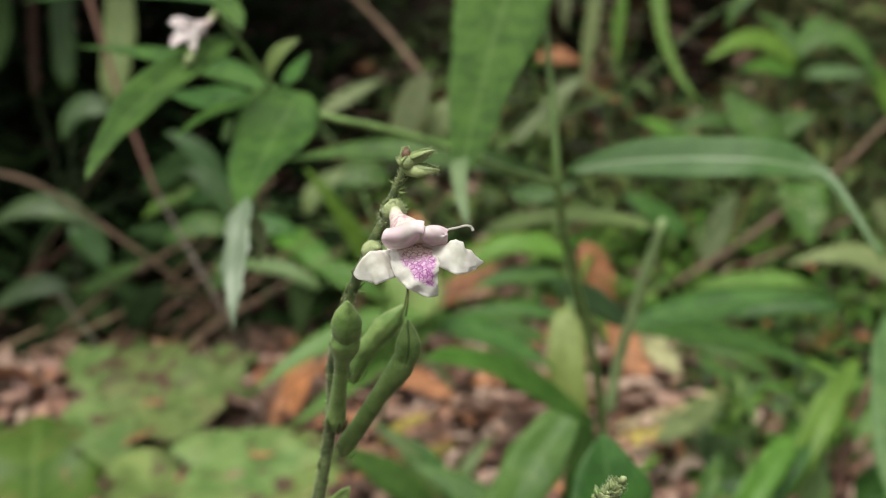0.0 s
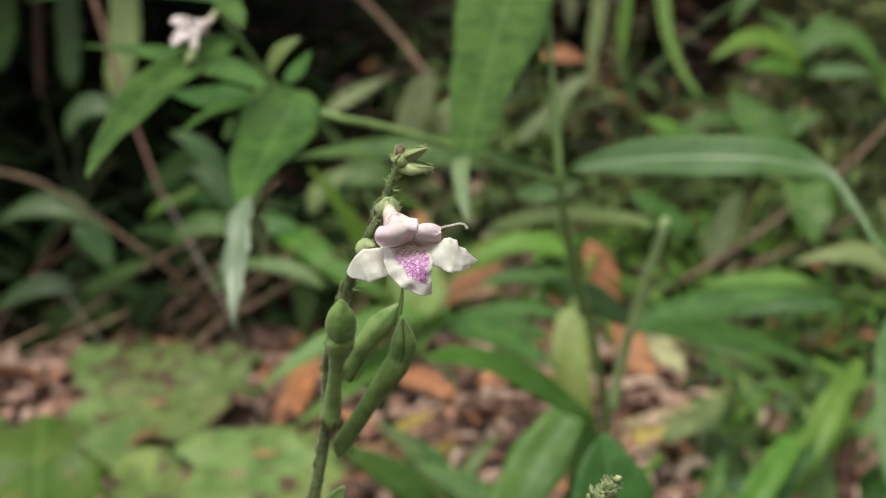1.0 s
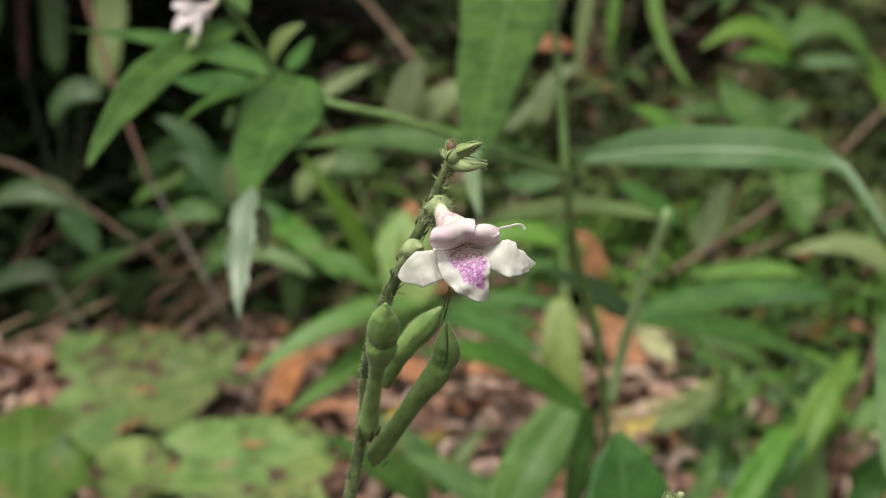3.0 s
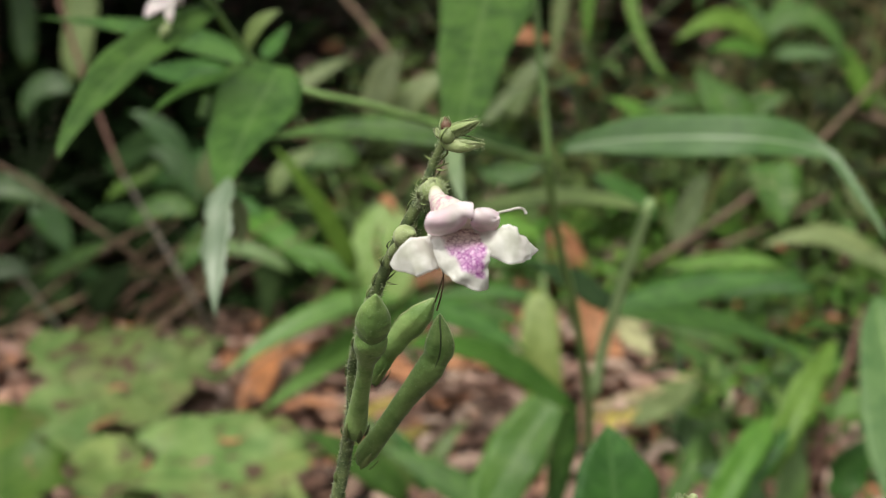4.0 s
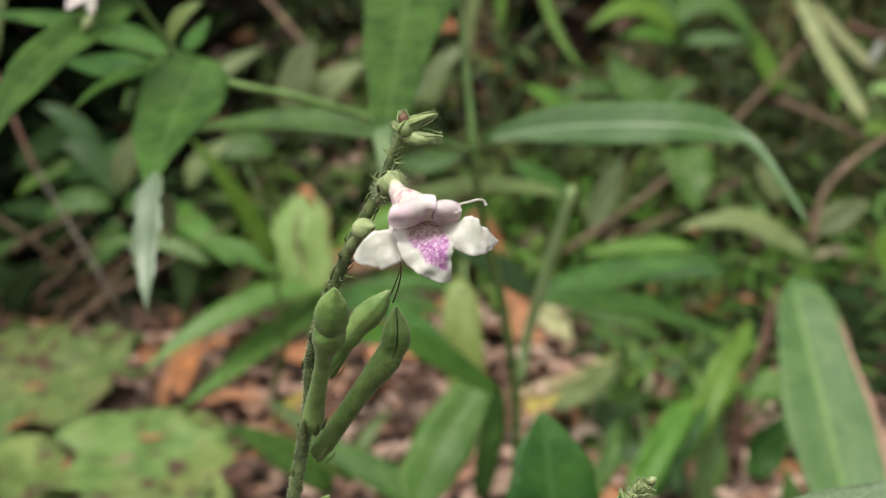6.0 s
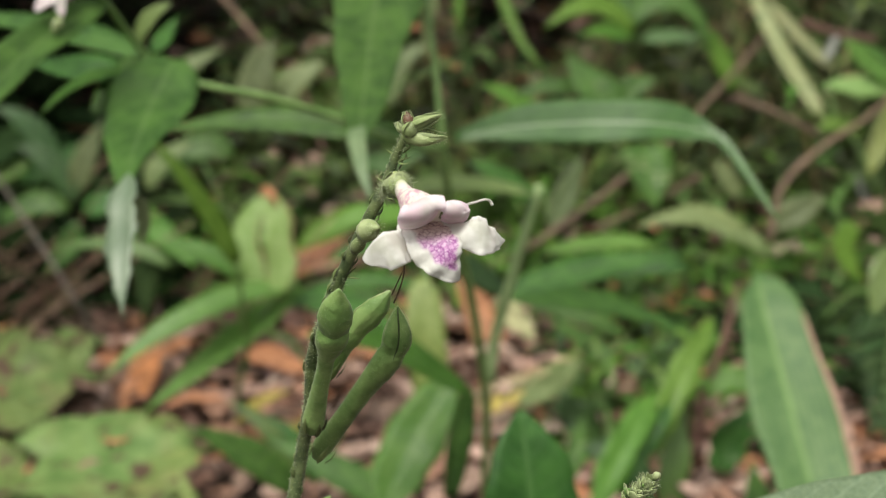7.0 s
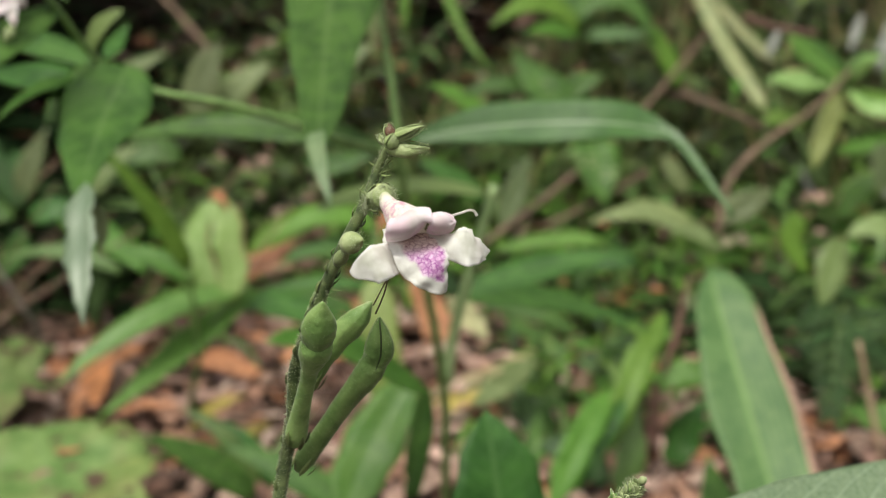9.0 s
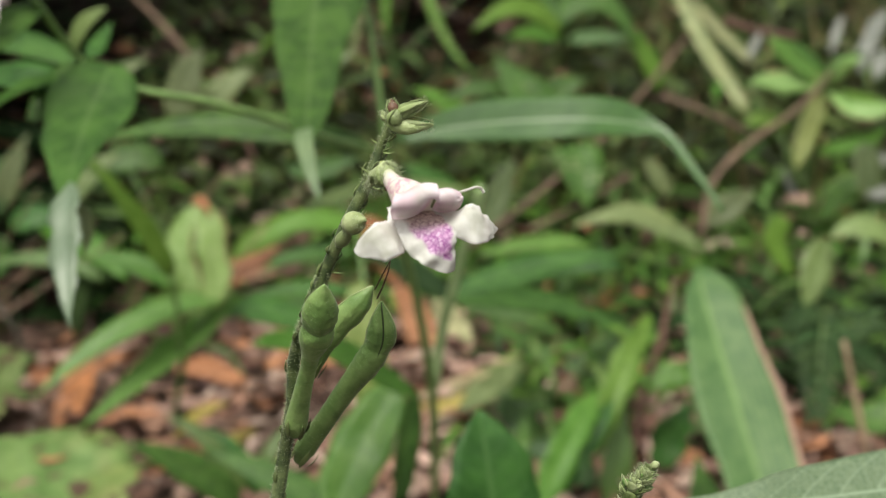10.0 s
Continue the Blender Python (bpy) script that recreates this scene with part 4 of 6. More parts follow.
leaf(main, (0.1438, 0.9461, 0.4577), (0.1122, 0.9308, 0.4816), (0.0706, 0.9151, 0.5040), 0.02754, DEEP, face=(0, -0.8, 1), shape="lance", fold=0.15)
leaf(main, (0.1480, 1.0137, 0.4390), (0.2263, 1.0274, 0.4554), (0.3101, 1.0292, 0.4636), 0.02886, face=(0, -0.75, 1), shape="lance", fold=0.18)
leaf(main, (0.1575, 1.0615, 0.4232), (0.2533, 1.0985, 0.4051), (0.3435, 1.0918, 0.3733), 0.02704, face=(0, -0.75, 1), shape="lance", fold=0.18)
leaf(main, (0.1028, 0.9534, 0.3957), [(0.0874, 0.9391, 0.3764), (0.0693, 0.9242, 0.3546), (0.0526, 0.9043, 0.3332)], (0.0421, 0.8855, 0.3168), 0.04531, (LEAF_SHEEN, LEAF_LIGHT), face=(0, -0.7, 1), fold=0.2, wave=0.08, nl=18, nw=6, shape=((0.0, 0.204, 0.245), (0.235, 0.768, 0.808), (0.499, 1.0, 1.0), (0.777, 0.867, 0.827), (1.0, 0.194, 0.194)))
# left branch leaves
leaf(main, (-0.1007, 0.6378, 0.6905), [(-0.1118, 0.6212, 0.6843), (-0.1243, 0.6009, 0.6756), (-0.1349, 0.5761, 0.6649), (-0.1418, 0.5512, 0.6535), (-0.1451, 0.5339, 0.6442)], (-0.1469, 0.5244, 0.6378), 0.01938, face=(0.1, -1, 0.7), fold=0.18, wave=0.08, nl=26, nw=8, shape=((0.0, 0.31, 0.435), (0.155, 0.788, 0.727), (0.343, 0.882, 1.0), (0.558, 0.85, 0.963), (0.767, 0.545, 0.599), (0.914, 0.292, 0.318), (1.0, 0.052, 0.052)))
leaf(main, (-0.0865, 0.6722, 0.6601), (-0.1396, 0.7060, 0.6746), (-0.2158, 0.7481, 0.6803), 0.01783, face=(0.1, -0.8, 1), shape="drip", fold=0.15, nl=14)
leaf(main, (-0.0895, 0.6707, 0.6529), (-0.1113, 0.6613, 0.6568), (-0.1475, 0.6823, 0.6592), 0.01852, face=(0.1, -0.8, 1), shape="lance")
leaf(main, (-0.0924, 0.6710, 0.6544), (-0.1122, 0.6404, 0.6546), (-0.1304, 0.6172, 0.6414), 0.00731, BRIGHT, face=(0.1, -0.8, 1), shape="lance")
leaf(main, (-0.0742, 0.6623, 0.6616), [(-0.0776, 0.6506, 0.6544), (-0.0824, 0.6383, 0.6449), (-0.0856, 0.6212, 0.6365), (-0.0876, 0.6024, 0.6299), (-0.0889, 0.5827, 0.6237)], (-0.0895, 0.568, 0.6171), 0.04142, face=(-0.1, -1, 0.5), fold=0.14, wave=0.07, nl=26, nw=8, shape=((0.0, 0.265, 0.295), (0.133, 0.783, 0.783), (0.285, 1.0, 0.971), (0.467, 0.837, 0.865), (0.655, 0.489, 0.651), (0.849, 0.237, 0.421), (1.0, 0.103, 0.155)))
leaf(main, (-0.0815, 0.6675, 0.662), [(-0.091, 0.6607, 0.6539), (-0.1018, 0.6536, 0.6446)], (-0.1111, 0.6471, 0.6382), 0.02319, GREEN, face=(0, -0.8, 0.9), fold=0.2, shape=((0.0, 0.356, 0.356), (0.329, 0.882, 1.0), (0.698, 0.876, 0.876), (1.0, 0.174, 0.174)))
leaf(main, (-0.0876, 0.5672, 0.6229), (-0.0892, 0.5422, 0.6013), (-0.0878, 0.5211, 0.5743), 0.0136, GLARE, "drooping leaf tip with its glare painted pale", face=(-0.4, -1, 0.4), shape="lance", fold=0.25, wave=0.15, ragged=0.16, nl=22, name="leaf_tip")
leaf(main, (-0.0906, 0.5902, 0.6110), (-0.0849, 0.5880, 0.6007), (-0.0867, 0.5853, 0.5878), 0.00791, GREYS, face=(-0.4, -1, 0.4), shape="lance", name="leaf_tip")
leaf(main, (-0.0914, 0.6840, 0.6671), (-0.0872, 0.6813, 0.6785), (-0.0747, 0.6781, 0.6875), 0.00889, PALE, face=(-0.5, -1, 0.4), shape="ovate", fold=0.3)
leaf(main, (-0.0882, 0.7234, 0.6603), (-0.0842, 0.7452, 0.6666), (-0.0777, 0.7575, 0.6765), 0.0095, GREEN, face=(0, -1, 0.4), shape="ovate")
leaf(main, (-0.1106, 0.6317, 0.7099), (-0.1007, 0.6202, 0.7040), (-0.0938, 0.6080, 0.6945), 0.01179, face=(0.2, -1, 0.6), shape="ovate", fold=0.2)
leaf(main, (-0.1059, 0.6310, 0.7064), (-0.1557, 0.6525, 0.7115), (-0.2157, 0.6718, 0.7061), 0.01012, face=(0, -0.6, 1), shape="lance")

# small second flower on the side branch
second = part("flower", pipe([(-0.1086, 0.6302, 0.7027), (-0.1124, 0.6241, 0.6981), (-0.1172, 0.6163, 0.6952)], [0.0009, 0.0016, 0.0032], n=10), TUBE, main, "pale pink-white flower on the side branch")
for p1, p2, w in (((-0.1217, 0.6087, 0.6981), (-0.1280, 0.6109, 0.6985), 22), ((-0.1210, 0.6077, 0.6929), (-0.1273, 0.6064, 0.6873), 26), ((-0.1165, 0.6071, 0.6904), (-0.1157, 0.6059, 0.6847), 20), ((-0.1142, 0.6104, 0.6965), (-0.1121, 0.6126, 0.6922), 22)):
    part("petal", blade((-0.1166, 0.6143, 0.6953), p1, p2, 0.00026 * w, (-0.2, -1, 0.4), "petal", nl=8, cup=0.2), [PETAL_PINK, PETAL], second)
part("calyx", pipe([(-0.1062, 0.6310, 0.7064), (-0.1086, 0.6302, 0.7027), (-0.1116, 0.6264, 0.6996)], [0.001, 0.0022, 0.0018], n=8), CALYX, main)
part("bud", pipe([(-0.1170, 0.6060, 0.6852), (-0.1179, 0.6043, 0.6822), (-0.1200, 0.6036, 0.6788)], [0.0008, 0.0026, 0.001], n=8), CALYX, main)


# ---- plants low around it ----
shoot = thing("broadleaf_shoot", (-0.0918, 1.9198, 0.0000), "green shoot with lance leaves and a torn yellow-green leaf", "plant")
part("stem", pipe([(-0.0226, 1.6785, 0.2746), (-0.0622, 1.6719, 0.2177), (-0.0825, 1.6793, 0.1466), (-0.0916, 1.8960, 0.0000)], [0.003, 0.004, 0.005]), STEM, shoot)
leaf(shoot, (-0.0472, 1.6993, 0.2692), [(-0.0599, 1.7139, 0.2985), (-0.0652, 1.7282, 0.3324), (-0.0575, 1.7389, 0.3618)], (-0.0435, 1.7471, 0.3854), 0.04978, (LEAF_YELLOW, LEAF_LIGHT), "folded yellow-green leaf half", face=(-0.5, -1, 0.5), fold=0.15, wave=0.18, shape=((0.0, 0.265, 0.265), (0.264, 0.997, 0.665), (0.543, 1.0, 0.6), (0.785, 0.735, 0.535), (1.0, 0.134, 0.168)))
leaf(shoot, (-0.029, 1.6637, 0.266), [(-0.0256, 1.6756, 0.2967), (-0.0255, 1.689, 0.3312), (-0.0298, 1.7083, 0.365), (-0.0368, 1.7261, 0.3905)], (-0.0406, 1.734, 0.3983), 0.04564, (LEAF_YELLOW, LEAF_YELLOW), "torn yellow-green leaf with a brown edge", face=(0.35, -1, 0.5), fold=0.15, wave=0.18, ragged=0.14, shape=((0.0, 0.284, 0.355), (0.217, 0.783, 0.926), (0.459, 0.929, 1.0), (0.715, 0.79, 0.898), (0.923, 0.361, 0.434), (1.0, 0.145, 0.145)))
leaf(shoot, (-0.0472, 1.7275, 0.3878), [(-0.0394, 1.7227, 0.3958), (-0.0312, 1.7144, 0.3895)], (-0.0261, 1.7106, 0.3779), 0.0148, (RUST, RUST), "withered brown leaf end", name="leaf_tip", face=(0, -1, 0.4), fold=0.2, shape=((0.0, 0.301, 0.301), (0.315, 1.0, 0.9), (0.658, 0.598, 0.598), (1.0, 0.199, 0.199)))
leaf(shoot, (-0.0045, 1.6748, 0.2729), (-0.1225, 1.6314, 0.2641), (-0.2526, 1.5744, 0.1895), 0.03984, (LEAF_LIGHT, LEAF_LIGHT), face=(0, -0.7, 1), shape="lance", fold=0.2)
leaf(shoot, (0.0071, 1.6935, 0.2725), (-0.0913, 1.6544, 0.2099), (-0.2051, 1.5950, 0.1376), 0.04229, BRIGHT, face=(0, -0.7, 1), shape="lance", fold=0.2)
leaf(shoot, (-0.0158, 1.7129, 0.2492), (0.0664, 1.7145, 0.2314), (0.1542, 1.6884, 0.1892), 0.04738, face=(0, -0.7, 1), shape="lance", fold=0.2)
leaf(shoot, (0.0026, 1.9034, 0.2733), (0.0747, 1.8999, 0.3128), (0.1707, 1.8890, 0.3398), 0.05174, BRIGHT, face=(0, -0.8, 1), shape="lance", fold=0.2)
leaf(shoot, (-0.0767, 1.5674, 0.3360), (-0.1153, 1.5423, 0.4195), (-0.1650, 1.5179, 0.4971), 0.02767, BRIGHT, face=(0.2, -0.9, 0.8), shape="grass", fold=0.25)
leaf(shoot, (-0.0723, 1.6707, 0.2912), (-0.1207, 1.6870, 0.3225), (-0.1881, 1.7024, 0.3355), 0.03499, BRIGHT, face=(0, -0.8, 1), shape="lance")
leaf(shoot, (-0.1720, 1.7803, 0.2809), (-0.2458, 1.8013, 0.3119), (-0.3371, 1.8155, 0.3021), 0.02767, STRAPS, face=(0, -0.8, 1), shape="lance")
part("stem", pipe([(0.0026, 1.9034, 0.2733), (-0.0063, 1.7932, 0.2428), (-0.0232, 1.7143, 0.2494)], [0.002, 0.002]), STEM, shoot)
part("stem", pipe([(-0.0767, 1.5674, 0.3360), (-0.0735, 1.6224, 0.2634), (-0.0747, 1.6673, 0.1891)], [0.003, 0.003]), STEM, shoot)

grass = thing("grass_tuft", (0.0044, 1.5553, -0.0000), "tuft of green grass-like blades on the leaf litter", "grass")
for p0, p1, p2, w, m in (
    ((0.0085, 1.6376, 0.0073), (0.0315, 1.6496, 0.0637), (0.0750, 1.6880, 0.0999), 30, STRAPS),
    ((-0.0030, 1.5900, 0.0240), (-0.0366, 1.6048, 0.0934), (-0.1012, 1.6347, 0.1378), 34, STRAPS),
    ((-0.0098, 1.4958, 0.0615), (-0.0652, 1.4872, 0.1173), (-0.1432, 1.4769, 0.1651), 56, GREEN),
    ((0.0119, 1.5900, 0.0240), (-0.0105, 1.6040, 0.0898), (-0.0635, 1.6307, 0.1193), 28, GREEN),
    ((0.0054, 1.6252, -0.0110), (-0.0269, 1.6497, 0.0658), (-0.0903, 1.6944, 0.1165), 34, GREEN),
    ((0.1219, 1.4600, 0.0414), (0.0442, 1.4856, 0.0890), (-0.0538, 1.5238, 0.1298), 56, GREEN),
):
    leaf(grass, p0, p1, p2, 0.00075 * w, m, face=(0, -1, 0.8), shape="lance", fold=0.25, nl=9)

broad = thing("young_plant", (0.1, 0.6, 0.0), "young plant with one broad upright dark green leaf", "plant")
part("stem", pipe([(0.1, 0.6, -0.02), (0.1, 0.585, 0.2), (0.0701, 0.4909, 0.4803)], [0.003, 0.002]), STEM, broad)
leaf(broad, (0.0701, 0.4909, 0.4803), (0.0684, 0.4972, 0.5099), (0.0663, 0.5074, 0.5341), 0.03724, face=(0.05, -1, 0.45), shape="ovate", fold=0.18, wave=0.04, nl=16, nw=6)

olive = thing("withering_plant", (0.2138, 2.0494, 0.0000), "withering plant with an olive-yellow upright leaf", "plant")
leaf(olive, (0.1866, 1.7033, 0.0759), [(0.1779, 1.7148, 0.13), (0.1739, 1.7271, 0.188), (0.1725, 1.7466, 0.2317)], (0.1711, 1.7629, 0.2603), 0.05534, (LEAF_OLIVE, LEAF_OLIVE), face=(-0.1, -1, 0.3), fold=0.2, wave=0.14, shape=((0.0, 0.514, 0.514), (0.285, 0.971, 0.886), (0.588, 1.0, 0.971), (0.832, 0.891, 0.862), (1.0, 0.26, 0.26)))
leaf(olive, (0.1886, 1.8552, 0.3095), (0.1135, 1.8600, 0.3323), (0.0300, 1.8534, 0.3013), 0.04005, BRIGHT, face=(0, -0.8, 1), shape="lance")
leaf(olive, (0.1802, 1.8500, 0.2850), (0.0968, 1.8500, 0.2850), (0.0384, 1.8448, 0.2605), 0.03338, GREEN, face=(0, -0.8, 1), shape="lance")
leaf(olive, (0.1470, 1.7337, 0.2189), (0.0601, 1.7381, 0.2398), (-0.0387, 1.7358, 0.2290), 0.03953, GREEN, face=(0, -0.8, 1), shape="lance")
leaf(olive, (0.1755, 1.7895, 0.2408), (0.0943, 1.7912, 0.2487), (0.0049, 1.7895, 0.2408), 0.02763, GREEN, face=(0, -0.8, 1), shape="lance")
part("stem", pipe([(0.1844, 1.8561, 0.3135), (0.1853, 1.7827, 0.2090), (0.2158, 2.0215, 0.0000)], [0.003, 0.004]), STEM, olive)

# strappy plant with the large brown-edged leaf
strap = thing("broad_strap_plant", (0.50, 1.06, 0.0), "strap-leaved plant whose large leaf has a brown edge", "plant")
leaf(strap, (0.3518, 0.8245, 0.2947), [(0.3518, 0.8528, 0.326), (0.3506, 0.8886, 0.3655), (0.3504, 0.9227, 0.3991), (0.3505, 0.9493, 0.4232), (0.3511, 0.9696, 0.4431), (0.3526, 0.9823, 0.4538)], (0.353, 0.9885, 0.4584), 0.07458, (BLADE_TORN, BLADE_TORN), "large pale green leaf with a dry brown edge", face=(-0.12, -1, 0.55), fold=0.12, wave=0.06, nl=30, nw=10, shape=((0.0, 0.641, 0.839), (0.182, 0.714, 1.0), (0.412, 0.807, 0.978), (0.618, 0.777, 0.903), (0.772, 0.588, 0.819), (0.895, 0.363, 0.649), (0.967, 0.131, 0.393), (1.0, 0.026, 0.053)))
leaf(strap, (0.4193, 1.0074, 0.1220), (0.3997, 1.0371, 0.1866), (0.3940, 1.0764, 0.2584), 0.05604, face=(0, -1, 0.4), shape="lance")
part("stem", pipe([(0.50, 1.06, -0.02), (0.47, 1.05, 0.08), (0.4116, 0.8686, 0.1901)], [0.008, 0.004]), STEM, strap)

sage = thing("sage_leaf_plant", (0.13, 0.36, 0.0), "plant with a large sage-green veined leaf", "plant")
leaf(sage, (0.0614, 0.2865, 0.5913), [(0.0717, 0.2873, 0.5899), (0.0837, 0.2869, 0.5892), (0.0986, 0.289, 0.5879), (0.1152, 0.2909, 0.5873), (0.1336, 0.2924, 0.5863)], (0.1524, 0.2937, 0.5847), 0.04038, (LEAF_FRONT, LEAF_BACK), "large sage-green leaf with pale veins", face=(0.05, -0.5, 1), fold=0.12, wave=0.06, nl=34, nw=14, shape=((0.0, 0.04, 0.04), (0.114, 0.121, 0.303), (0.245, 0.275, 0.611), (0.41, 0.435, 0.828), (0.592, 0.547, 1.0), (0.794, 0.492, 0.856), (1.0, 0.065, 0.087)))
part("stem", pipe([(0.13, 0.36, -0.02), (0.12, 0.34, 0.3), (0.0616, 0.2864, 0.5913)], [0.003, 0.0016]), STEM, sage)

# bright blades and dark leaves of the right-hand undergrowth
clump = thing("undergrowth_clump", (0.4511, 1.5123, 0.0000), "clump of bright and dark green undergrowth leaves", "plant")


def grow_clump(rows):
    for p0, p1, p2, w, m, s in rows:
        leaf(clump, p0, p1, p2, 0.00044 * w * 1.8, m, face=(0, -1, 0.7), shape=s, fold=0.25, wave=0.22, ragged=0.13, nl=14)


grow_clump((
    ((0.3144, 1.3242, 0.0985), [(0.3384, 1.3514, 0.133), (0.366, 1.3772, 0.1625), (0.3923, 1.4019, 0.1866)], (0.4098, 1.424, 0.1975), 49.2, BRIGHT, ((0.0, 0.358, 0.358), (0.292, 0.882, 0.882), (0.571, 1.0, 0.947), (0.824, 0.64, 0.694), (1.0, 0.108, 0.108))),
    ((0.3538, 1.3635, 0.1), [(0.3761, 1.3803, 0.1335), (0.4011, 1.3956, 0.1613)], (0.4294, 1.4202, 0.1859), 30.6, GREEN, ((0.0, 0.411, 0.411), (0.338, 0.993, 0.993), (0.652, 1.0, 1.0), (1.0, 0.127, 0.127))),
    ((0.4038, 1.4083, 0.1281), [(0.4271, 1.4363, 0.1659), (0.455, 1.4643, 0.2048), (0.4854, 1.4909, 0.2383)], (0.508, 1.5153, 0.2606), 48.4, BRIGHT, ((0.0, 0.26, 0.26), (0.262, 0.79, 0.855), (0.538, 0.933, 1.0), (0.8, 0.743, 0.743), (1.0, 0.103, 0.103))),
    ((0.2801, 1.3583, 0.104), [(0.2953, 1.374, 0.1311), (0.3093, 1.3898, 0.1586)], (0.3196, 1.4045, 0.1801), 31.7, GREEN, ((0.0, 0.451, 0.451), (0.357, 0.909, 1.0), (0.713, 0.732, 0.824), (1.0, 0.138, 0.138))),
    ((0.5044, 1.5122, 0.1576), [(0.5256, 1.515, 0.1748), (0.5516, 1.5144, 0.1782)], (0.5711, 1.5114, 0.1701), 34.7, (LEAF_LIGHT, LEAF_BRIGHT), ((0.0, 0.227, 0.227), (0.366, 1.0, 1.0), (0.716, 1.0, 0.909), (1.0, 0.136, 0.136))),
    ((0.3805, 1.6734, 0.1574), [(0.3434, 1.6417, 0.1449), (0.3093, 1.6204, 0.1332)], (0.2796, 1.5998, 0.1256), 43.6, GREYS, ((0.0, 0.198, 0.198), (0.39, 0.934, 0.934), (0.714, 1.0, 0.923), (1.0, 0.114, 0.114))),
    ((0.4443, 1.4455, 0.0081), (0.4486, 1.4629, 0.0832), (0.4738, 1.4990, 0.1651), 50, STRAPS, "lance"),
    ((0.4616, 1.7652, 0.0470), (0.4056, 1.7815, 0.0722), (0.3395, 1.7918, 0.0651), 62, GREEN, "ovate"),
    ((0.4785, 1.8262, 0.0960), (0.4299, 1.8433, 0.1301), (0.3729, 1.8620, 0.1643), 44, GREEN, "lance"),
    ((0.4736, 1.7787, 0.1118), (0.5146, 1.7711, 0.1112), (0.5575, 1.7710, 0.1430), 56, DEEP, "ovate"),
))
grow_clump((
    ((0.4014, 1.6673, 0.0289), (0.3842, 1.6798, 0.0676), (0.3592, 1.6937, 0.1065), 66, DEEP, "ovate"),
    ((0.6317, 1.6451, 0.1100), (0.6017, 1.6553, 0.1297), (0.5704, 1.6601, 0.1264), 42, PALE, "ovate"),
    ((0.5370, 1.5398, 0.0356), (0.5547, 1.5488, 0.0862), (0.5825, 1.5524, 0.1221), 60, GREEN, "ovate"),
    ((0.6674, 2.0721, 0.1746), (0.5632, 2.0926, 0.1809), (0.4182, 2.1092, 0.1407), 50, GREEN, "lance"),
    ((0.6419, 2.1850, 0.1902), (0.5429, 2.2045, 0.1966), (0.4322, 2.2191, 0.1737), 40, BRIGHT, "lance"),
    ((0.5295, 1.9730, 0.0931), (0.4321, 2.0008, 0.1349), (0.3599, 2.0153, 0.1405), 44, GREEN, "lance"),
    ((0.4194, 1.4617, 0.0563), (0.3855, 1.4970, 0.0902), (0.3415, 1.5259, 0.0903), 60, DEEP, "ovate"),
))
dark_stick = single("stick", pipe([(0.4675, 1.4933, 0.0070), (0.5026, 1.5253, 0.1229), (0.5488, 1.5655, 0.2372), (0.5697, 1.5935, 0.2822)], [0.006, 0.0045, 0.003], knots=0.08), [TWIG_RED], (0.4675, 1.4933, 0.0070), "dark brown stick leaning in the undergrowth", "stick", "sticks")

right = thing("fern_plant", (0.7886, 1.5897, -0.0000), "grey-green fern fronds in the shade of leaves", "fern")
for p0, p2 in (((0.7954, 1.7269, 0.1395), (0.9368, 1.7085, 0.1698)), ((0.8547, 1.7237, 0.1711), (0.8111, 1.6485, 0.0433)), ((0.9081, 1.8032, 0.1081), (0.9982, 1.7659, 0.0212))):
    p0, p2 = vec(p0), vec(p2)
    part("rachis", pipe([p0, (p0 + p2) / 2, p2], [0.0012, 0.0008]), STEM, right)
    for k in range(7):
        q = p0.lerp(p2, k / 7)
        out = (p2 - p0).cross(Vector((0, -1, 0.4))).normalized() * (0.055 * (1 - k / 8))
        for s in (1, -1):
            leaf(right, q, q + out * s * 0.5 + (p2 - p0) * 0.08, q + out * s + (p2 - p0) * 0.24, 0.015, DEEP, name="leaflet", face=(0, -1, 0.4), shape="lance", nl=5)
leaf(right, (0.8891, 1.7944, 0.2733), (0.8601, 1.7680, 0.2286), (0.8383, 1.7493, 0.1780), 0.05425, PALE, face=(0, -1, 0.4), shape="ovate")
leaf(right, (0.8499, 1.8596, 0.2971), (0.8345, 1.8521, 0.2546), (0.8623, 1.8366, 0.2114), 0.03865, BRIGHT, face=(0, -1, 0.4), shape="grass")
leaf(right, (0.8802, 1.4990, 0.1249), (0.8197, 1.5031, 0.0967), (0.7584, 1.5189, 0.1158), 0.05226, GREEN, face=(0, -0.8, 1), shape="ovate")
leaf(right, (0.9675, 1.7283, 0.2750), (0.9197, 1.7431, 0.3001), (0.8695, 1.7485, 0.2846), 0.05007, PALE, face=(0, -0.8, 1), shape="lance")
leaf(right, (0.6988, 1.8987, 0.2735), (0.6218, 1.9054, 0.3054), (0.5190, 1.9022, 0.2903), 0.03940, GREYS, face=(0, -0.8, 1), shape="lance")
single("stick", pipe([(0.7371, 1.4458, 0.2294), (0.7470, 1.4274, 0.1609), (0.7568, 1.4090, 0.0923), (0.8080, 1.4696, 0.0000)], [0.0035, 0.0045], knots=0.05), [TAN], (0.8080, 1.4696, 0.0000), "thin tan stick standing among the leaves", "stick", "sticks")


# Floor patch kept dark by leaf colour: its shade is painted.
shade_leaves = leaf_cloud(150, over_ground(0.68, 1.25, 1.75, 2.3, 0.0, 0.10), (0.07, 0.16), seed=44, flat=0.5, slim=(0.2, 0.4))
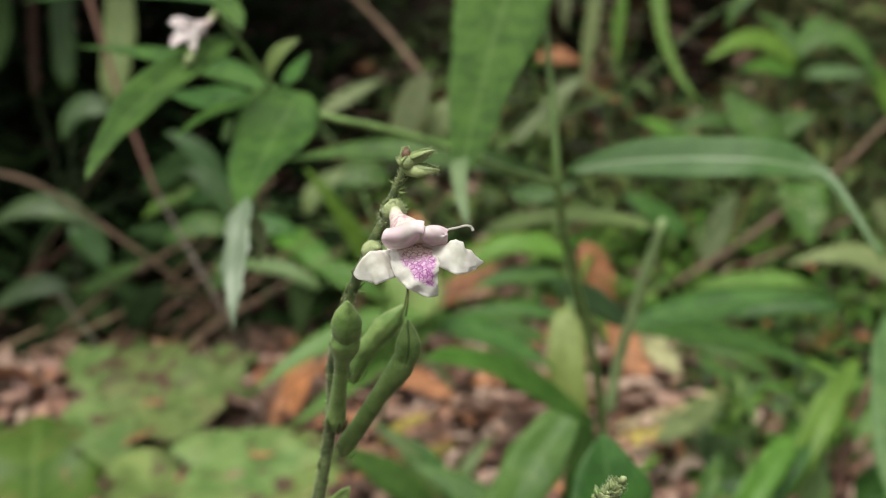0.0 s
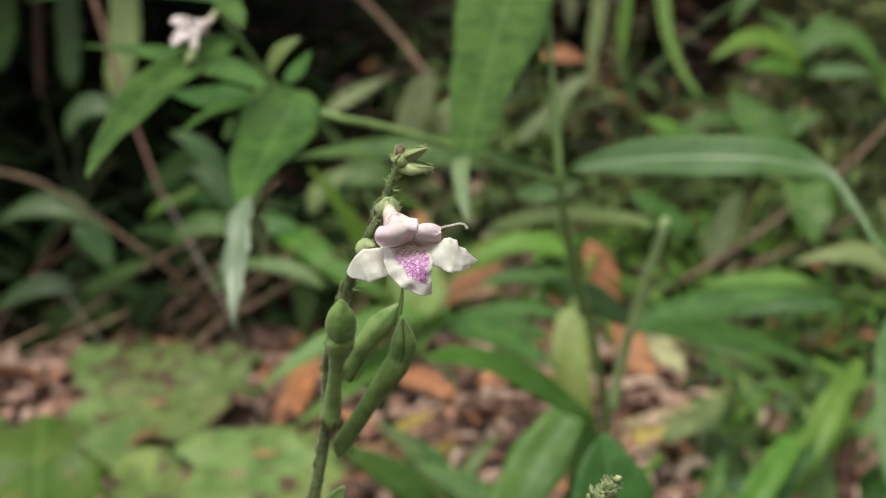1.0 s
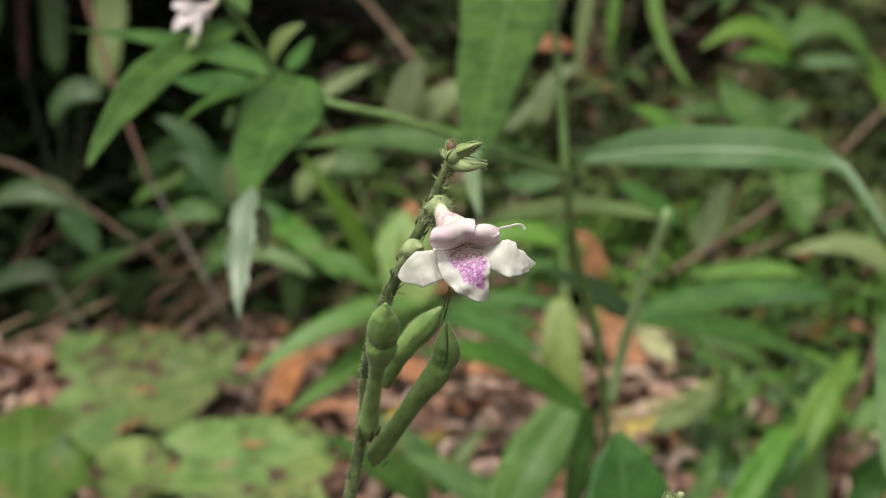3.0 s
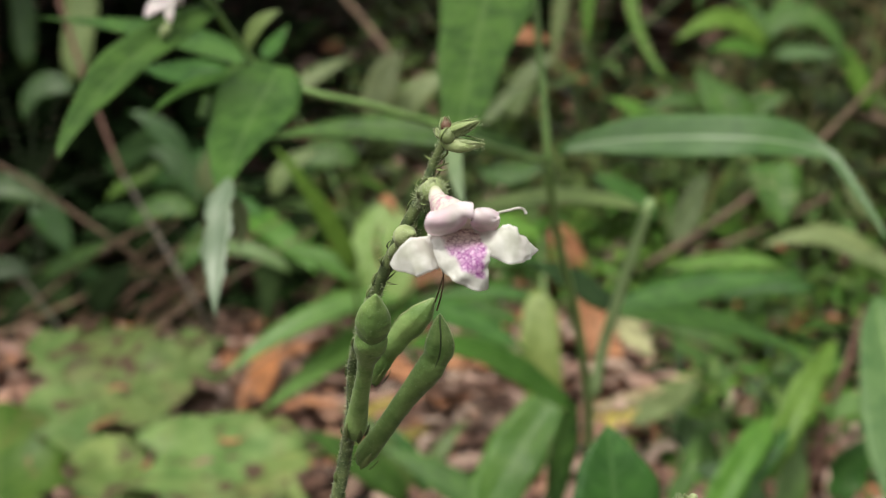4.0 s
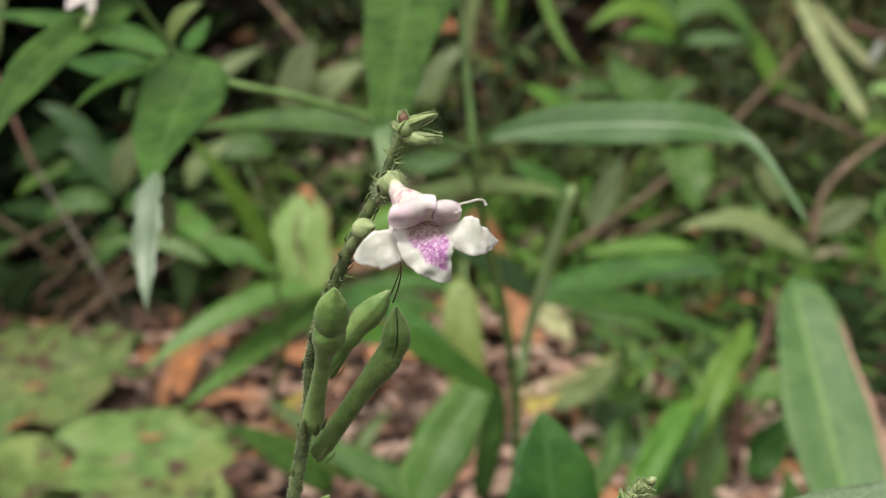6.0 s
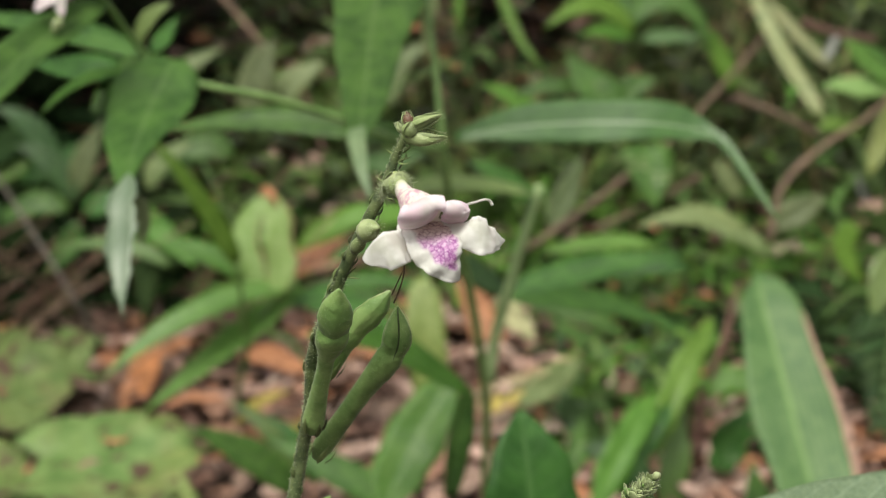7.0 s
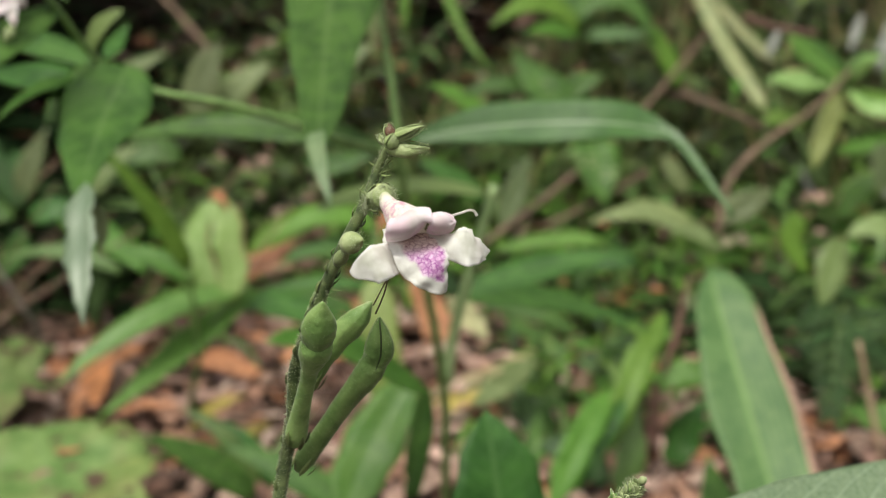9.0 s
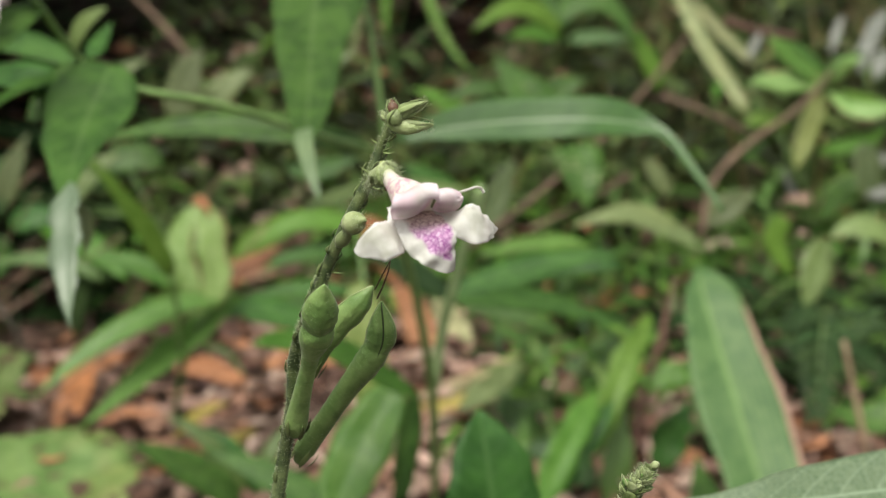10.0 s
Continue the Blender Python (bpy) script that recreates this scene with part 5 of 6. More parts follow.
tagged(new("shaded_floor_leaves", mesh_of("shaded_floor_leaves", shade_leaves, [PAINTED_SHADE, LEAF_DEEP])), "dark green leaves that paint shade onto the forest floor", "undergrowth", kind="stuff")


# ---- plants on the bank ----
def stalks(t, at, ends, mat=STEM, slim=1.0):
    """A stem from the ground into the plant, and a thin stalk from it to the foot of each leaf."""
    at = vec(at)
    mid = sum((vec(e) for e in ends), Vector()) / len(ends)
    fork = at.lerp(mid, 0.6) + Vector((0, 0.04, 0.02))
    part("stem", pipe([at - Vector((0, 0, 0.02)), at.lerp(fork, 0.5) + Vector((0.01, 0, 0.02)), fork], [0.0045 * slim, 0.0035 * slim, 0.003 * slim], n=6, steps=4), mat, t)
    for e in ends:
        e = vec(e)
        part("leaf_stalk", pipe([fork, fork.lerp(e, 0.55) + Vector((0, 0.02, 0.015)), e], [0.0024 * slim, 0.0017 * slim, 0.0014 * slim], n=5, steps=4), mat, t)


def bank_plant(name, label, rows, at):
    t = thing(name, at, label, "plant")
    for p0, p1, p2, w, m, s in rows:
        leaf(t, p0, p1, p2, w, m, face=(0, -1, 0.6), shape=s, fold=0.2, wave=0.1, nl=9)
    # Plants in the hollow take the darkened stem material, painted as if shaded.
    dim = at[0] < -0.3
    stalks(t, at, [r[0] for r in rows], STEM_SHADED if dim else STEM, 0.6 if dim else 1.0)
    return t


W25 = 0.00090
bank_plant("arching_plant", "plant with bright green arching leaves on the bank", (
    ((0.7973, 2.9203, 0.5107), (0.7033, 2.9146, 0.5802), (0.5770, 2.8733, 0.5303), W25 * 56, BRIGHT, "lance"),
    ((0.7846, 2.9243, 0.5294), (0.8865, 2.9370, 0.5892), (0.9815, 2.8936, 0.4813), W25 * 64, GREEN, "lance"),
    ((0.8100, 2.9190, 0.5045), (0.8804, 2.8989, 0.5060), (0.9525, 2.8687, 0.5082), W25 * 44, GREEN, "lance"),
    ((0.7973, 2.9190, 0.5045), (0.7286, 2.9020, 0.5208), (0.6584, 2.8700, 0.5143), W25 * 46, BRIGHT, "lance"),
    ((0.8028, 2.9418, 0.5156), (0.8370, 2.9882, 0.5895), (0.8888, 2.9989, 0.6402), W25 * 44, BRIGHT, "lance"),
    ((0.7964, 2.9418, 0.5156), (0.7851, 2.9882, 0.5895), (0.7074, 2.9989, 0.6402), W25 * 40, GREEN, "lance"),
    ((1.0266, 2.8925, 0.3799), (1.0011, 2.9084, 0.4547), (0.9438, 2.9283, 0.5481), W25 * 56, BRIGHT, "lance"),
), (0.85, 3.2, ground_z(0.85, 3.2)))
bank_plant("three_leaved_plant", "plant with pointed green leaves on the bank", (
    ((0.6467, 2.4347, 0.3906), (0.5953, 2.4548, 0.4368), (0.5402, 2.4890, 0.5016), W25 * 92, GREEN, "lance"),
    ((0.6434, 2.4890, 0.4054), (0.6764, 2.4958, 0.4376), (0.7313, 2.4992, 0.4537), W25 * 60, GREEN, "lance"),
    ((0.6429, 2.2945, 0.3562), (0.6447, 2.2548, 0.3137), (0.6470, 2.2210, 0.2510), W25 * 104, GREEN, "delta"),
    ((0.6324, 2.4867, 0.3946), (0.5446, 2.4970, 0.4429), (0.4293, 2.4931, 0.4247), W25 * 46, GREEN, "lance"),
    ((0.4897, 2.4821, 0.3731), (0.4458, 2.4913, 0.4161), (0.3744, 2.4986, 0.4505), W25 * 44, BRIGHT, "lance"),
    ((0.4807, 2.3412, 0.1911), (0.5175, 2.3565, 0.2633), (0.5460, 2.3701, 0.3272), W25 * 58, GREYS, "lance"),
    ((0.4787, 2.4502, 0.2228), (0.4019, 2.4616, 0.2765), (0.3470, 2.4673, 0.3033), W25 * 50, GREEN, "ovate"),
), (0.72, 2.62, ground_z(0.72, 2.62)))
bank_plant("hanging_blade_plant", "plant with hanging grass-like bright blades", (
    ((0.4685, 2.8669, 0.7405), (0.4759, 2.7806, 0.5747), (0.5467, 2.7029, 0.4498), W25 * 34, BRIGHT, "grass"),
    ((0.3947, 2.8567, 0.6924), (0.3824, 2.8388, 0.6082), (0.3763, 2.8196, 0.5180), W25 * 32, BRIGHT, "lance"),
    ((0.3637, 3.0662, 0.7162), (0.3439, 3.0388, 0.5873), (0.3241, 3.0087, 0.4455), W25 * 40, GREYS, "lance"),
    ((0.3077, 3.1684, 0.7160), (0.2941, 3.1514, 0.6361), (0.3009, 3.1401, 0.5829), W25 * 34, GREYS, "lance"),
    ((0.2242, 2.8872, 0.3550), (0.2624, 2.9084, 0.4547), (0.3261, 2.9163, 0.4921), W25 * 54, GREYS, "ovate"),
    ((0.1325, 2.5862, 0.3816), (0.1896, 2.5980, 0.4374), (0.2467, 2.6099, 0.4933), W25 * 30, GREYS, "lance"),
    ((0.7706, 3.1656, 0.7027), (0.7025, 3.1514, 0.6361), (0.6889, 3.1401, 0.5829), W25 * 40, GREEN, "lance"),
), (0.5, 3.15, ground_z(0.5, 3.15)))
bank_plant("oval_leaved_plant", "plant with pale oval leaves at the foot of the bank", (
    ((-0.0599, 2.1879, 0.4318), (-0.0522, 2.2023, 0.4998), (-0.0213, 2.2148, 0.5584), W25 * 70, GREYS, "ovate"),
    ((-0.0287, 2.2376, 0.4252), (0.0059, 2.2493, 0.4803), (0.0652, 2.2575, 0.5190), W25 * 54, GREYS, "ovate"),
    ((-0.0950, 2.2731, 0.3515), (-0.1455, 2.2773, 0.3712), (-0.2263, 2.2731, 0.3515), W25 * 60, GREEN, "lance"),
    ((0.1274, 2.4684, 0.3087), (0.1932, 2.4673, 0.3033), (0.2701, 2.4730, 0.3302), W25 * 50, GREEN, "lance"),
    ((-0.2558, 2.5980, 0.4374), (-0.1987, 2.6063, 0.4765), (-0.1188, 2.6146, 0.5156), W25 * 40, GREYS, "lance"),
    ((-0.3204, 2.3522, 0.2427), (-0.2518, 2.2989, 0.2324), (-0.1657, 2.2331, 0.1637), W25 * 60, BRIGHT, "lance"),
    ((-0.4785, 2.3653, 0.3045), (-0.4048, 2.3719, 0.3355), (-0.3310, 2.3785, 0.3664), W25 * 60, GREEN, "ovate"),
), (-0.06, 2.45, ground_z(-0.06, 2.45)))
# Deep and near-black leaf materials put the hollow's shade into this plant.
bank_plant("shaded_plant", "plant with drooping leaves in the hollow, shade painted in its colours", (
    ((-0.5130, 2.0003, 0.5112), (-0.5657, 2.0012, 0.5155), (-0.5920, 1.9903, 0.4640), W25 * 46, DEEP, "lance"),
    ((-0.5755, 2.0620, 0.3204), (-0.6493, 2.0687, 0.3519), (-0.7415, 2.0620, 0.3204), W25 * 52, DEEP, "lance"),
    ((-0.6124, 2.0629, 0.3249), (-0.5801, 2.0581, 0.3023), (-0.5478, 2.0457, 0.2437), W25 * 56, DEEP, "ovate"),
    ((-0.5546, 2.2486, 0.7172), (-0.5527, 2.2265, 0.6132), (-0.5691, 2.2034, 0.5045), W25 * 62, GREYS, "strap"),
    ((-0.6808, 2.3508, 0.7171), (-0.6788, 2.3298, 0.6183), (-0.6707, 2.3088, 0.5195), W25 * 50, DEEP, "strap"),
    ((-0.7672, 2.2486, 0.7172), (-0.7575, 2.2325, 0.6416), (-0.7691, 2.2144, 0.5565), W25 * 50, (PAINTED_SHADE, PAINTED_SHADE), "strap"),
    ((-0.5394, 2.2710, 0.3416), (-0.4788, 2.2794, 0.3811), (-0.4182, 2.2878, 0.4206), W25 * 60, (PAINTED_SHADE, PAINTED_SHADE), "ovate"),
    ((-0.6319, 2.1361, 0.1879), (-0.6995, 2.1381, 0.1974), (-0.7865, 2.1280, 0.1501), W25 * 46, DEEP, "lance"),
    ((-0.5596, 2.2184, 0.0946), (-0.5293, 2.2289, 0.1440), (-0.4889, 2.2373, 0.1835), W25 * 60, (PAINTED_SHADE, PAINTED_SHADE), "ovate"),
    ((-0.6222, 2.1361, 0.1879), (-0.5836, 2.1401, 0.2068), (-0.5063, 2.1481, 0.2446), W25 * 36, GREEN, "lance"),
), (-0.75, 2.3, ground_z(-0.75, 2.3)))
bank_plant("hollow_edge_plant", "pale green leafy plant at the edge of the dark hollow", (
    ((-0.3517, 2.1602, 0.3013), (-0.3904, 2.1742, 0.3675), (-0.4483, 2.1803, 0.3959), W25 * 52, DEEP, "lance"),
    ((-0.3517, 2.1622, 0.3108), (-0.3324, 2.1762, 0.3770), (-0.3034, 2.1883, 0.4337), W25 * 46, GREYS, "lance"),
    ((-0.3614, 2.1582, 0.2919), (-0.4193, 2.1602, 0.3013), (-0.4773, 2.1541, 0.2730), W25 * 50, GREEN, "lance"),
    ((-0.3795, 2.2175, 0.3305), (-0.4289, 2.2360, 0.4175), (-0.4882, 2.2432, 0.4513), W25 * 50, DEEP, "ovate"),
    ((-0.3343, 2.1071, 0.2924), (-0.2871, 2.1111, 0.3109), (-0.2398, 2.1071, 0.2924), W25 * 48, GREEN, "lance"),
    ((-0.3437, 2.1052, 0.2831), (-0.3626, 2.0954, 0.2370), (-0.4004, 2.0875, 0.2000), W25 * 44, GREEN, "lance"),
    ((-0.4586, 2.2499, 0.2428), (-0.5192, 2.2563, 0.2724), (-0.5697, 2.2541, 0.2626), W25 * 40, (PAINTED_SHADE, LEAF_DEEP), "lance"),
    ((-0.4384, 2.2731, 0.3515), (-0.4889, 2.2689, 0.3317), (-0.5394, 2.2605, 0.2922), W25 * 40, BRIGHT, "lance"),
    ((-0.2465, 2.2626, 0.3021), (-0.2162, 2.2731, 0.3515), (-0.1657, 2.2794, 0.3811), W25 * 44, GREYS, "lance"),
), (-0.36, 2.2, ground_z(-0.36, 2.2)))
bank_plant("pale_strap_plant", "plant with pale twisted straps on the bank", (
    ((1.0073, 2.7428, 0.6113), (1.0521, 2.6499, 0.4770), (1.1070, 2.5592, 0.3590), W25 * 44, DRYS, "strap"),
    ((1.0368, 2.7344, 0.5989), (1.0964, 2.6825, 0.5155), (1.1576, 2.6247, 0.4519), W25 * 34, DRYS, "strap"),
    ((1.1596, 2.3556, 0.4208), (1.0856, 2.3758, 0.4487), (1.0094, 2.3873, 0.4391), W25 * 50, BRIGHT, "lance"),
    ((1.1713, 2.3573, 0.4367), (1.1211, 2.3821, 0.5016), (1.0579, 2.4003, 0.5292), W25 * 46, GREEN, "lance"),
    ((1.1713, 2.3573, 0.4367), (1.2062, 2.3612, 0.4789), (1.2506, 2.3581, 0.4996), W25 * 46, GREEN, "lance"),
    ((1.1707, 2.3548, 0.4260), (1.2342, 2.3378, 0.4037), (1.3200, 2.3193, 0.3917), W25 * 50, BRIGHT, "lance"),
    ((1.0960, 2.3273, 0.2561), (1.1280, 2.3420, 0.3411), (1.1713, 2.3573, 0.4367), W25 * 36, PALE, "strap"),
), (1.35, 2.7, ground_z(1.35, 2.7)))
bank_plant("grey_leaved_plant", "plant with grey-green leaves at the foot of the bank", (
    ((1.0014, 2.3552, 0.3003), (1.0375, 2.3640, 0.3639), (1.0184, 2.3779, 0.4069), W25 * 46, GREEN, "ovate"),
    ((1.0985, 2.2092, 0.2019), (1.1435, 2.2158, 0.2628), (1.2069, 2.2090, 0.2824), W25 * 46, GREEN, "lance"),
    ((0.8757, 2.2506, 0.2053), (0.9345, 2.2471, 0.2352), (0.9777, 2.2466, 0.2653), W25 * 64, GREYS, "ovate"),
    ((0.8400, 2.1459, 0.1774), (0.7438, 2.1768, 0.2329), (0.6448, 2.1963, 0.2393), W25 * 44, GREYS, "lance"),
    ((0.8217, 2.2730, 0.2574), (0.8028, 2.2840, 0.2885), (0.7838, 2.2949, 0.3196), W25 * 40, GREYS, "strap"),
    ((1.1424, 2.1088, 0.2515), (1.1359, 2.1242, 0.3106), (1.1338, 2.1365, 0.3598), W25 * 60, GREYS, "strap"),
), (1.35, 2.7, ground_z(1.35, 2.7)))

pale_shoot = thing("yellow_shoot", (1.262, 2.542, ground_z(1.262, 2.542)), "yellow-green shoot with pale pointed leaves on the bank", "plant")
part("stem", pipe([(1.262, 2.542, ground_z(1.262, 2.542) - 0.02), (1.1848, 2.4255, 0.3096), (1.1645, 2.3564, 0.4424)], [0.004, 0.003, 0.002]), STEM, pale_shoot)
leaf(pale_shoot, (1.1645, 2.3564, 0.4424), [(1.1162, 2.3529, 0.4771), (1.0716, 2.3481, 0.5091)], (1.0446, 2.35, 0.5396), 0.04127, (LEAF_LIGHT, LEAF_LIGHT), face=(0, -1, 0.6), fold=0.2, wave=0.1, shape=((0.0, 0.336, 0.336), (0.383, 1.0, 1.0), (0.738, 0.882, 0.882), (1.0, 0.11, 0.11)))
leaf(pale_shoot, (1.1665, 2.3555, 0.4402), [(1.1145, 2.3467, 0.4495), (1.0628, 2.3363, 0.4523)], (1.0015, 2.3287, 0.4595), 0.04549, (LEAF_YELLOW, LEAF_LIGHT), face=(0, -1, 0.6), fold=0.2, wave=0.1, shape=((0.0, 0.305, 0.305), (0.318, 0.857, 0.958), (0.631, 1.0, 1.0), (1.0, 0.149, 0.149)))
leaf(pale_shoot, (1.1764, 2.3502, 0.4261), [(1.1871, 2.3006, 0.4017), (1.2187, 2.2721, 0.3952)], (1.2612, 2.246, 0.4072), 0.04061, (LEAF_YELLOW, LEAF_LIGHT), face=(0, -1, 0.6), fold=0.2, wave=0.1, shape=((0.0, 0.342, 0.342), (0.374, 0.896, 0.784), (0.659, 1.0, 0.889), (1.0, 0.165, 0.165)))
leaf(pale_shoot, (1.1603, 2.3534, 0.4264), [(1.1321, 2.3284, 0.3865), (1.1006, 2.3029, 0.3422)], (1.0735, 2.2755, 0.2932), 0.04094, (LEAF_OLIVE, LEAF_YELLOW), face=(0, -1, 0.6), fold=0.2, wave=0.1, shape=((0.0, 0.339, 0.339), (0.31, 0.952, 0.952), (0.648, 1.0, 1.0), (1.0, 0.165, 0.165)))
leaf(pale_shoot, (1.1688, 2.3555, 0.4423), [(1.1797, 2.338, 0.4653), (1.1923, 2.3196, 0.4859)], (1.209, 2.2976, 0.4946), 0.0321, (LEAF_YELLOW, LEAF_LIGHT), face=(0, -1, 0.6), fold=0.2, wave=0.1, shape=((0.0, 0.36, 0.36), (0.342, 1.0, 1.0), (0.679, 0.85, 0.85), (1.0, 0.141, 0.141)))
leaf(pale_shoot, (1.1058, 2.3677, 0.3551), [(1.0762, 2.357, 0.3743), (1.0355, 2.3459, 0.3829)], (0.9922, 2.331, 0.3735), 0.03698, (LEAF_LIGHT, LEAF_LIGHT), face=(0, -1, 0.6), fold=0.2, wave=0.1, shape=((0.0, 0.315, 0.315), (0.291, 1.0, 1.0), (0.631, 0.992, 0.868), (1.0, 0.123, 0.123)))
leaf(pale_shoot, (1.148, 2.3291, 0.3142), [(1.1818, 2.3043, 0.3252), (1.2152, 2.2806, 0.3402)], (1.2486, 2.2598, 0.3675), 0.0321, (LEAF_BRIGHT, LEAF_LIGHT), face=(0, -1, 0.6), fold=0.2, wave=0.1, shape=((0.0, 0.36, 0.36), (0.321, 1.0, 1.0), (0.645, 0.992, 0.992), (1.0, 0.141, 0.141)))
single("dead_leaf", blade((1.3978, 2.551, 0.5687), [(1.362, 2.5291, 0.5358), (1.3277, 2.5029, 0.4862)], (1.3087, 2.4869, 0.4476), 0.03767, (0, -0.8, 0.7), ((0.0, 0.378, 0.378), (0.323, 1.0, 0.875), (0.722, 0.868, 0.868), (1.0, 0.185, 0.185)), fold=0.2, wave=0.15, thick=0.0006), [PALE_GREY], (1.3978, 2.551, 0.5687), "pale grey leaf caught in the undergrowth", "dead leaf", "fallen dead leaves")
single("dead_leaf", blade((1.356, 2.6597, 0.553), [(1.3319, 2.6353, 0.5187)], (1.3076, 2.6096, 0.479), 0.02198, (0, -0.8, 0.7), ((0.0, 0.448, 0.448), (0.477, 1.0, 1.0), (1.0, 0.331, 0.331)), fold=0.2, wave=0.15, thick=0.0006), [PALE_GREY], (1.356, 2.6597, 0.553), "pale grey leaf caught in the undergrowth", "dead leaf", "fallen dead leaves")
single("dead_leaf", blade((1.3477, 2.4387, 0.496), [(1.3191, 2.4185, 0.4759)], (1.2933, 2.3952, 0.4451), 0.03626, (0, -0.8, 0.7), ((0.0, 0.315, 0.315), (0.465, 1.0, 1.0), (1.0, 0.248, 0.248)), fold=0.2, wave=0.15, thick=0.0006), [PALE_GREY], (1.3477, 2.4387, 0.496), "pale grey leaf caught in the undergrowth", "dead leaf", "fallen dead leaves")
single("dead_leaf", blade((1.2296, 2.211, 0.3228), [(1.1948, 2.1952, 0.3162)], (1.163, 2.1848, 0.3351), 0.03345, (0, -0.8, 0.7), ((0.0, 0.378, 0.378), (0.502, 1.0, 0.75), (1.0, 0.186, 0.186)), fold=0.2, wave=0.15, thick=0.0006), [PALE_GREY], (1.2296, 2.211, 0.3228), "pale grey leaf caught in the undergrowth", "dead leaf", "fallen dead leaves")
single("dead_leaf", blade((1.1884, 2.1053, 0.2846), [(1.1538, 2.1085, 0.2705)], (1.1234, 2.1156, 0.2759), 0.02828, (0, -0.8, 0.7), ((0.0, 0.429, 0.429), (0.542, 0.929, 1.0), (1.0, 0.214, 0.214)), fold=0.2, wave=0.15, thick=0.0006), [PALE_GREY], (1.1884, 2.1053, 0.2846), "pale grey leaf caught in the undergrowth", "dead leaf", "fallen dead leaves")
single("dead_leaf", blade((1.1571, 2.6384, 0.5236), [(1.1395, 2.6259, 0.501)], (1.1217, 2.6122, 0.4728), 0.01925, (0, -0.8, 0.7), ((0.0, 0.502, 0.502), (0.464, 1.0, 1.0), (1.0, 0.374, 0.374)), fold=0.2, wave=0.15, thick=0.0006), [PALE_GREY], (1.1571, 2.6384, 0.5236), "pale grey leaf caught in the undergrowth", "dead leaf", "fallen dead leaves")
single("dead_leaf", blade((1.0975, 2.3186, 0.2295), [(1.0862, 2.3271, 0.2564)], (1.0792, 2.3348, 0.2833), 0.01757, (0, -0.8, 0.7), ((0.0, 0.375, 0.375), (0.513, 1.0, 0.875), (1.0, 0.25, 0.25)), fold=0.2, wave=0.15, thick=0.0006), [PALE_GREY], (1.0975, 2.3186, 0.2295), "pale grey leaf caught in the undergrowth", "dead leaf", "fallen dead leaves")

# twigs
TW = "thin brown dead twig lying across the undergrowth"


def twig(points, radii, mat=TWIG, label=TW):
    radii = [0.68 * r for r in radii]
    return single("twig", pipe(points, radii, n=7, steps=5, knots=0.06, seed=len(points)), [mat], points[-1], label, "twig", "twigs")


twig([(-0.4582, 1.6587, 0.7319), (-0.4069, 1.6076, 0.5874), (-0.3740, 1.5716, 0.5144), (-0.3453, 1.5389, 0.4566)], [0.0052, 0.0044, 0.0036], TWIG_RED, "reddish brown twig standing in the undergrowth")
twig([(-0.3453, 1.5396, 0.4600), (-0.3071, 1.5072, 0.4038), (-0.2563, 1.4703, 0.3263), (-0.2342, 1.4880, 0.2652)], [0.0034, 0.003, 0.0028], TWIG_GREY, "grey dead twig standing in the leaf litter")
twig([(-0.7043, 1.8838, 0.4441), (-0.6042, 1.8786, 0.4197), (-0.5093, 1.8852, 0.3546), (-0.4145, 1.8996, 0.2777), (-0.3357, 2.0255, 0.1490)], [0.006, 0.005, 0.004])
twig([(-0.6561, 2.1220, 0.1218), (-0.5546, 2.1401, 0.2068), (-0.4684, 2.2010, 0.2532), (-0.3576, 2.2615, 0.2971)], [0.0045, 0.0045, 0.003])
twig([(-0.5899, 2.2121, 0.0649), (-0.4889, 2.2279, 0.1390), (-0.3963, 2.2967, 0.2223)], [0.005, 0.0035], TWIG)
twig([(-0.7010, 2.2373, 0.1835), (-0.6404, 2.2205, 0.1045), (-0.6000, 2.2079, 0.0452)], [0.0045, 0.005], TWIG_GREY)
twig([(-0.4048, 2.3083, 0.0365), (-0.2899, 2.4114, 0.0402), (-0.1644, 2.5185, 0.0633)], [0.010, 0.008])
twig([(-0.8313, 2.6574, 0.7167), (-0.8290, 2.6336, 0.6050), (-0.8245, 2.6075, 0.4821)], [0.017, 0.015, 0.010], TWIG_RED, "reddish stick hanging in the dark hollow")
twig([(0.4202, 2.2373, 0.1835), (0.5429, 2.3010, 0.2425), (0.6493, 2.3642, 0.2994), (0.7642, 2.4764, 0.3463), (0.8975, 2.5968, 0.4319), (1.0388, 2.7201, 0.5310)], [0.0095, 0.008, 0.007])
twig([(0.5414, 2.2436, 0.2131), (0.6564, 2.3010, 0.2425), (0.7758, 2.3609, 0.2839)], [0.006, 0.006])
twig([(0.8361, 2.1513, 0.1971), (0.8695, 2.1890, 0.2914), (0.9512, 2.2209, 0.3552), (1.0638, 2.2653, 0.4077), (1.1954, 2.3632, 0.4791)], [0.0095, 0.010, 0.008, 0.006])
twig([(0.8930, 2.5068, 0.4137), (0.9809, 2.4825, 0.3791), (1.0681, 2.4555, 0.3333)], [0.010, 0.008])
twig([(1.1880, 2.9012, 0.5381), (1.2642, 2.8808, 0.5113), (1.3542, 2.8610, 0.4971)], [0.016, 0.014], TWIG_RED)
twig([(0.0123, 2.8869, 0.4587), (0.0551, 2.8558, 0.3623), (0.0830, 2.7743, 0.2623)], [0.008, 0.006], TWIG_RED)
twig([(-0.2424, 3.0635, 0.7033), (-0.1370, 3.0416, 0.6002), (-0.0306, 2.9137, 0.4796)], [0.014, 0.01])


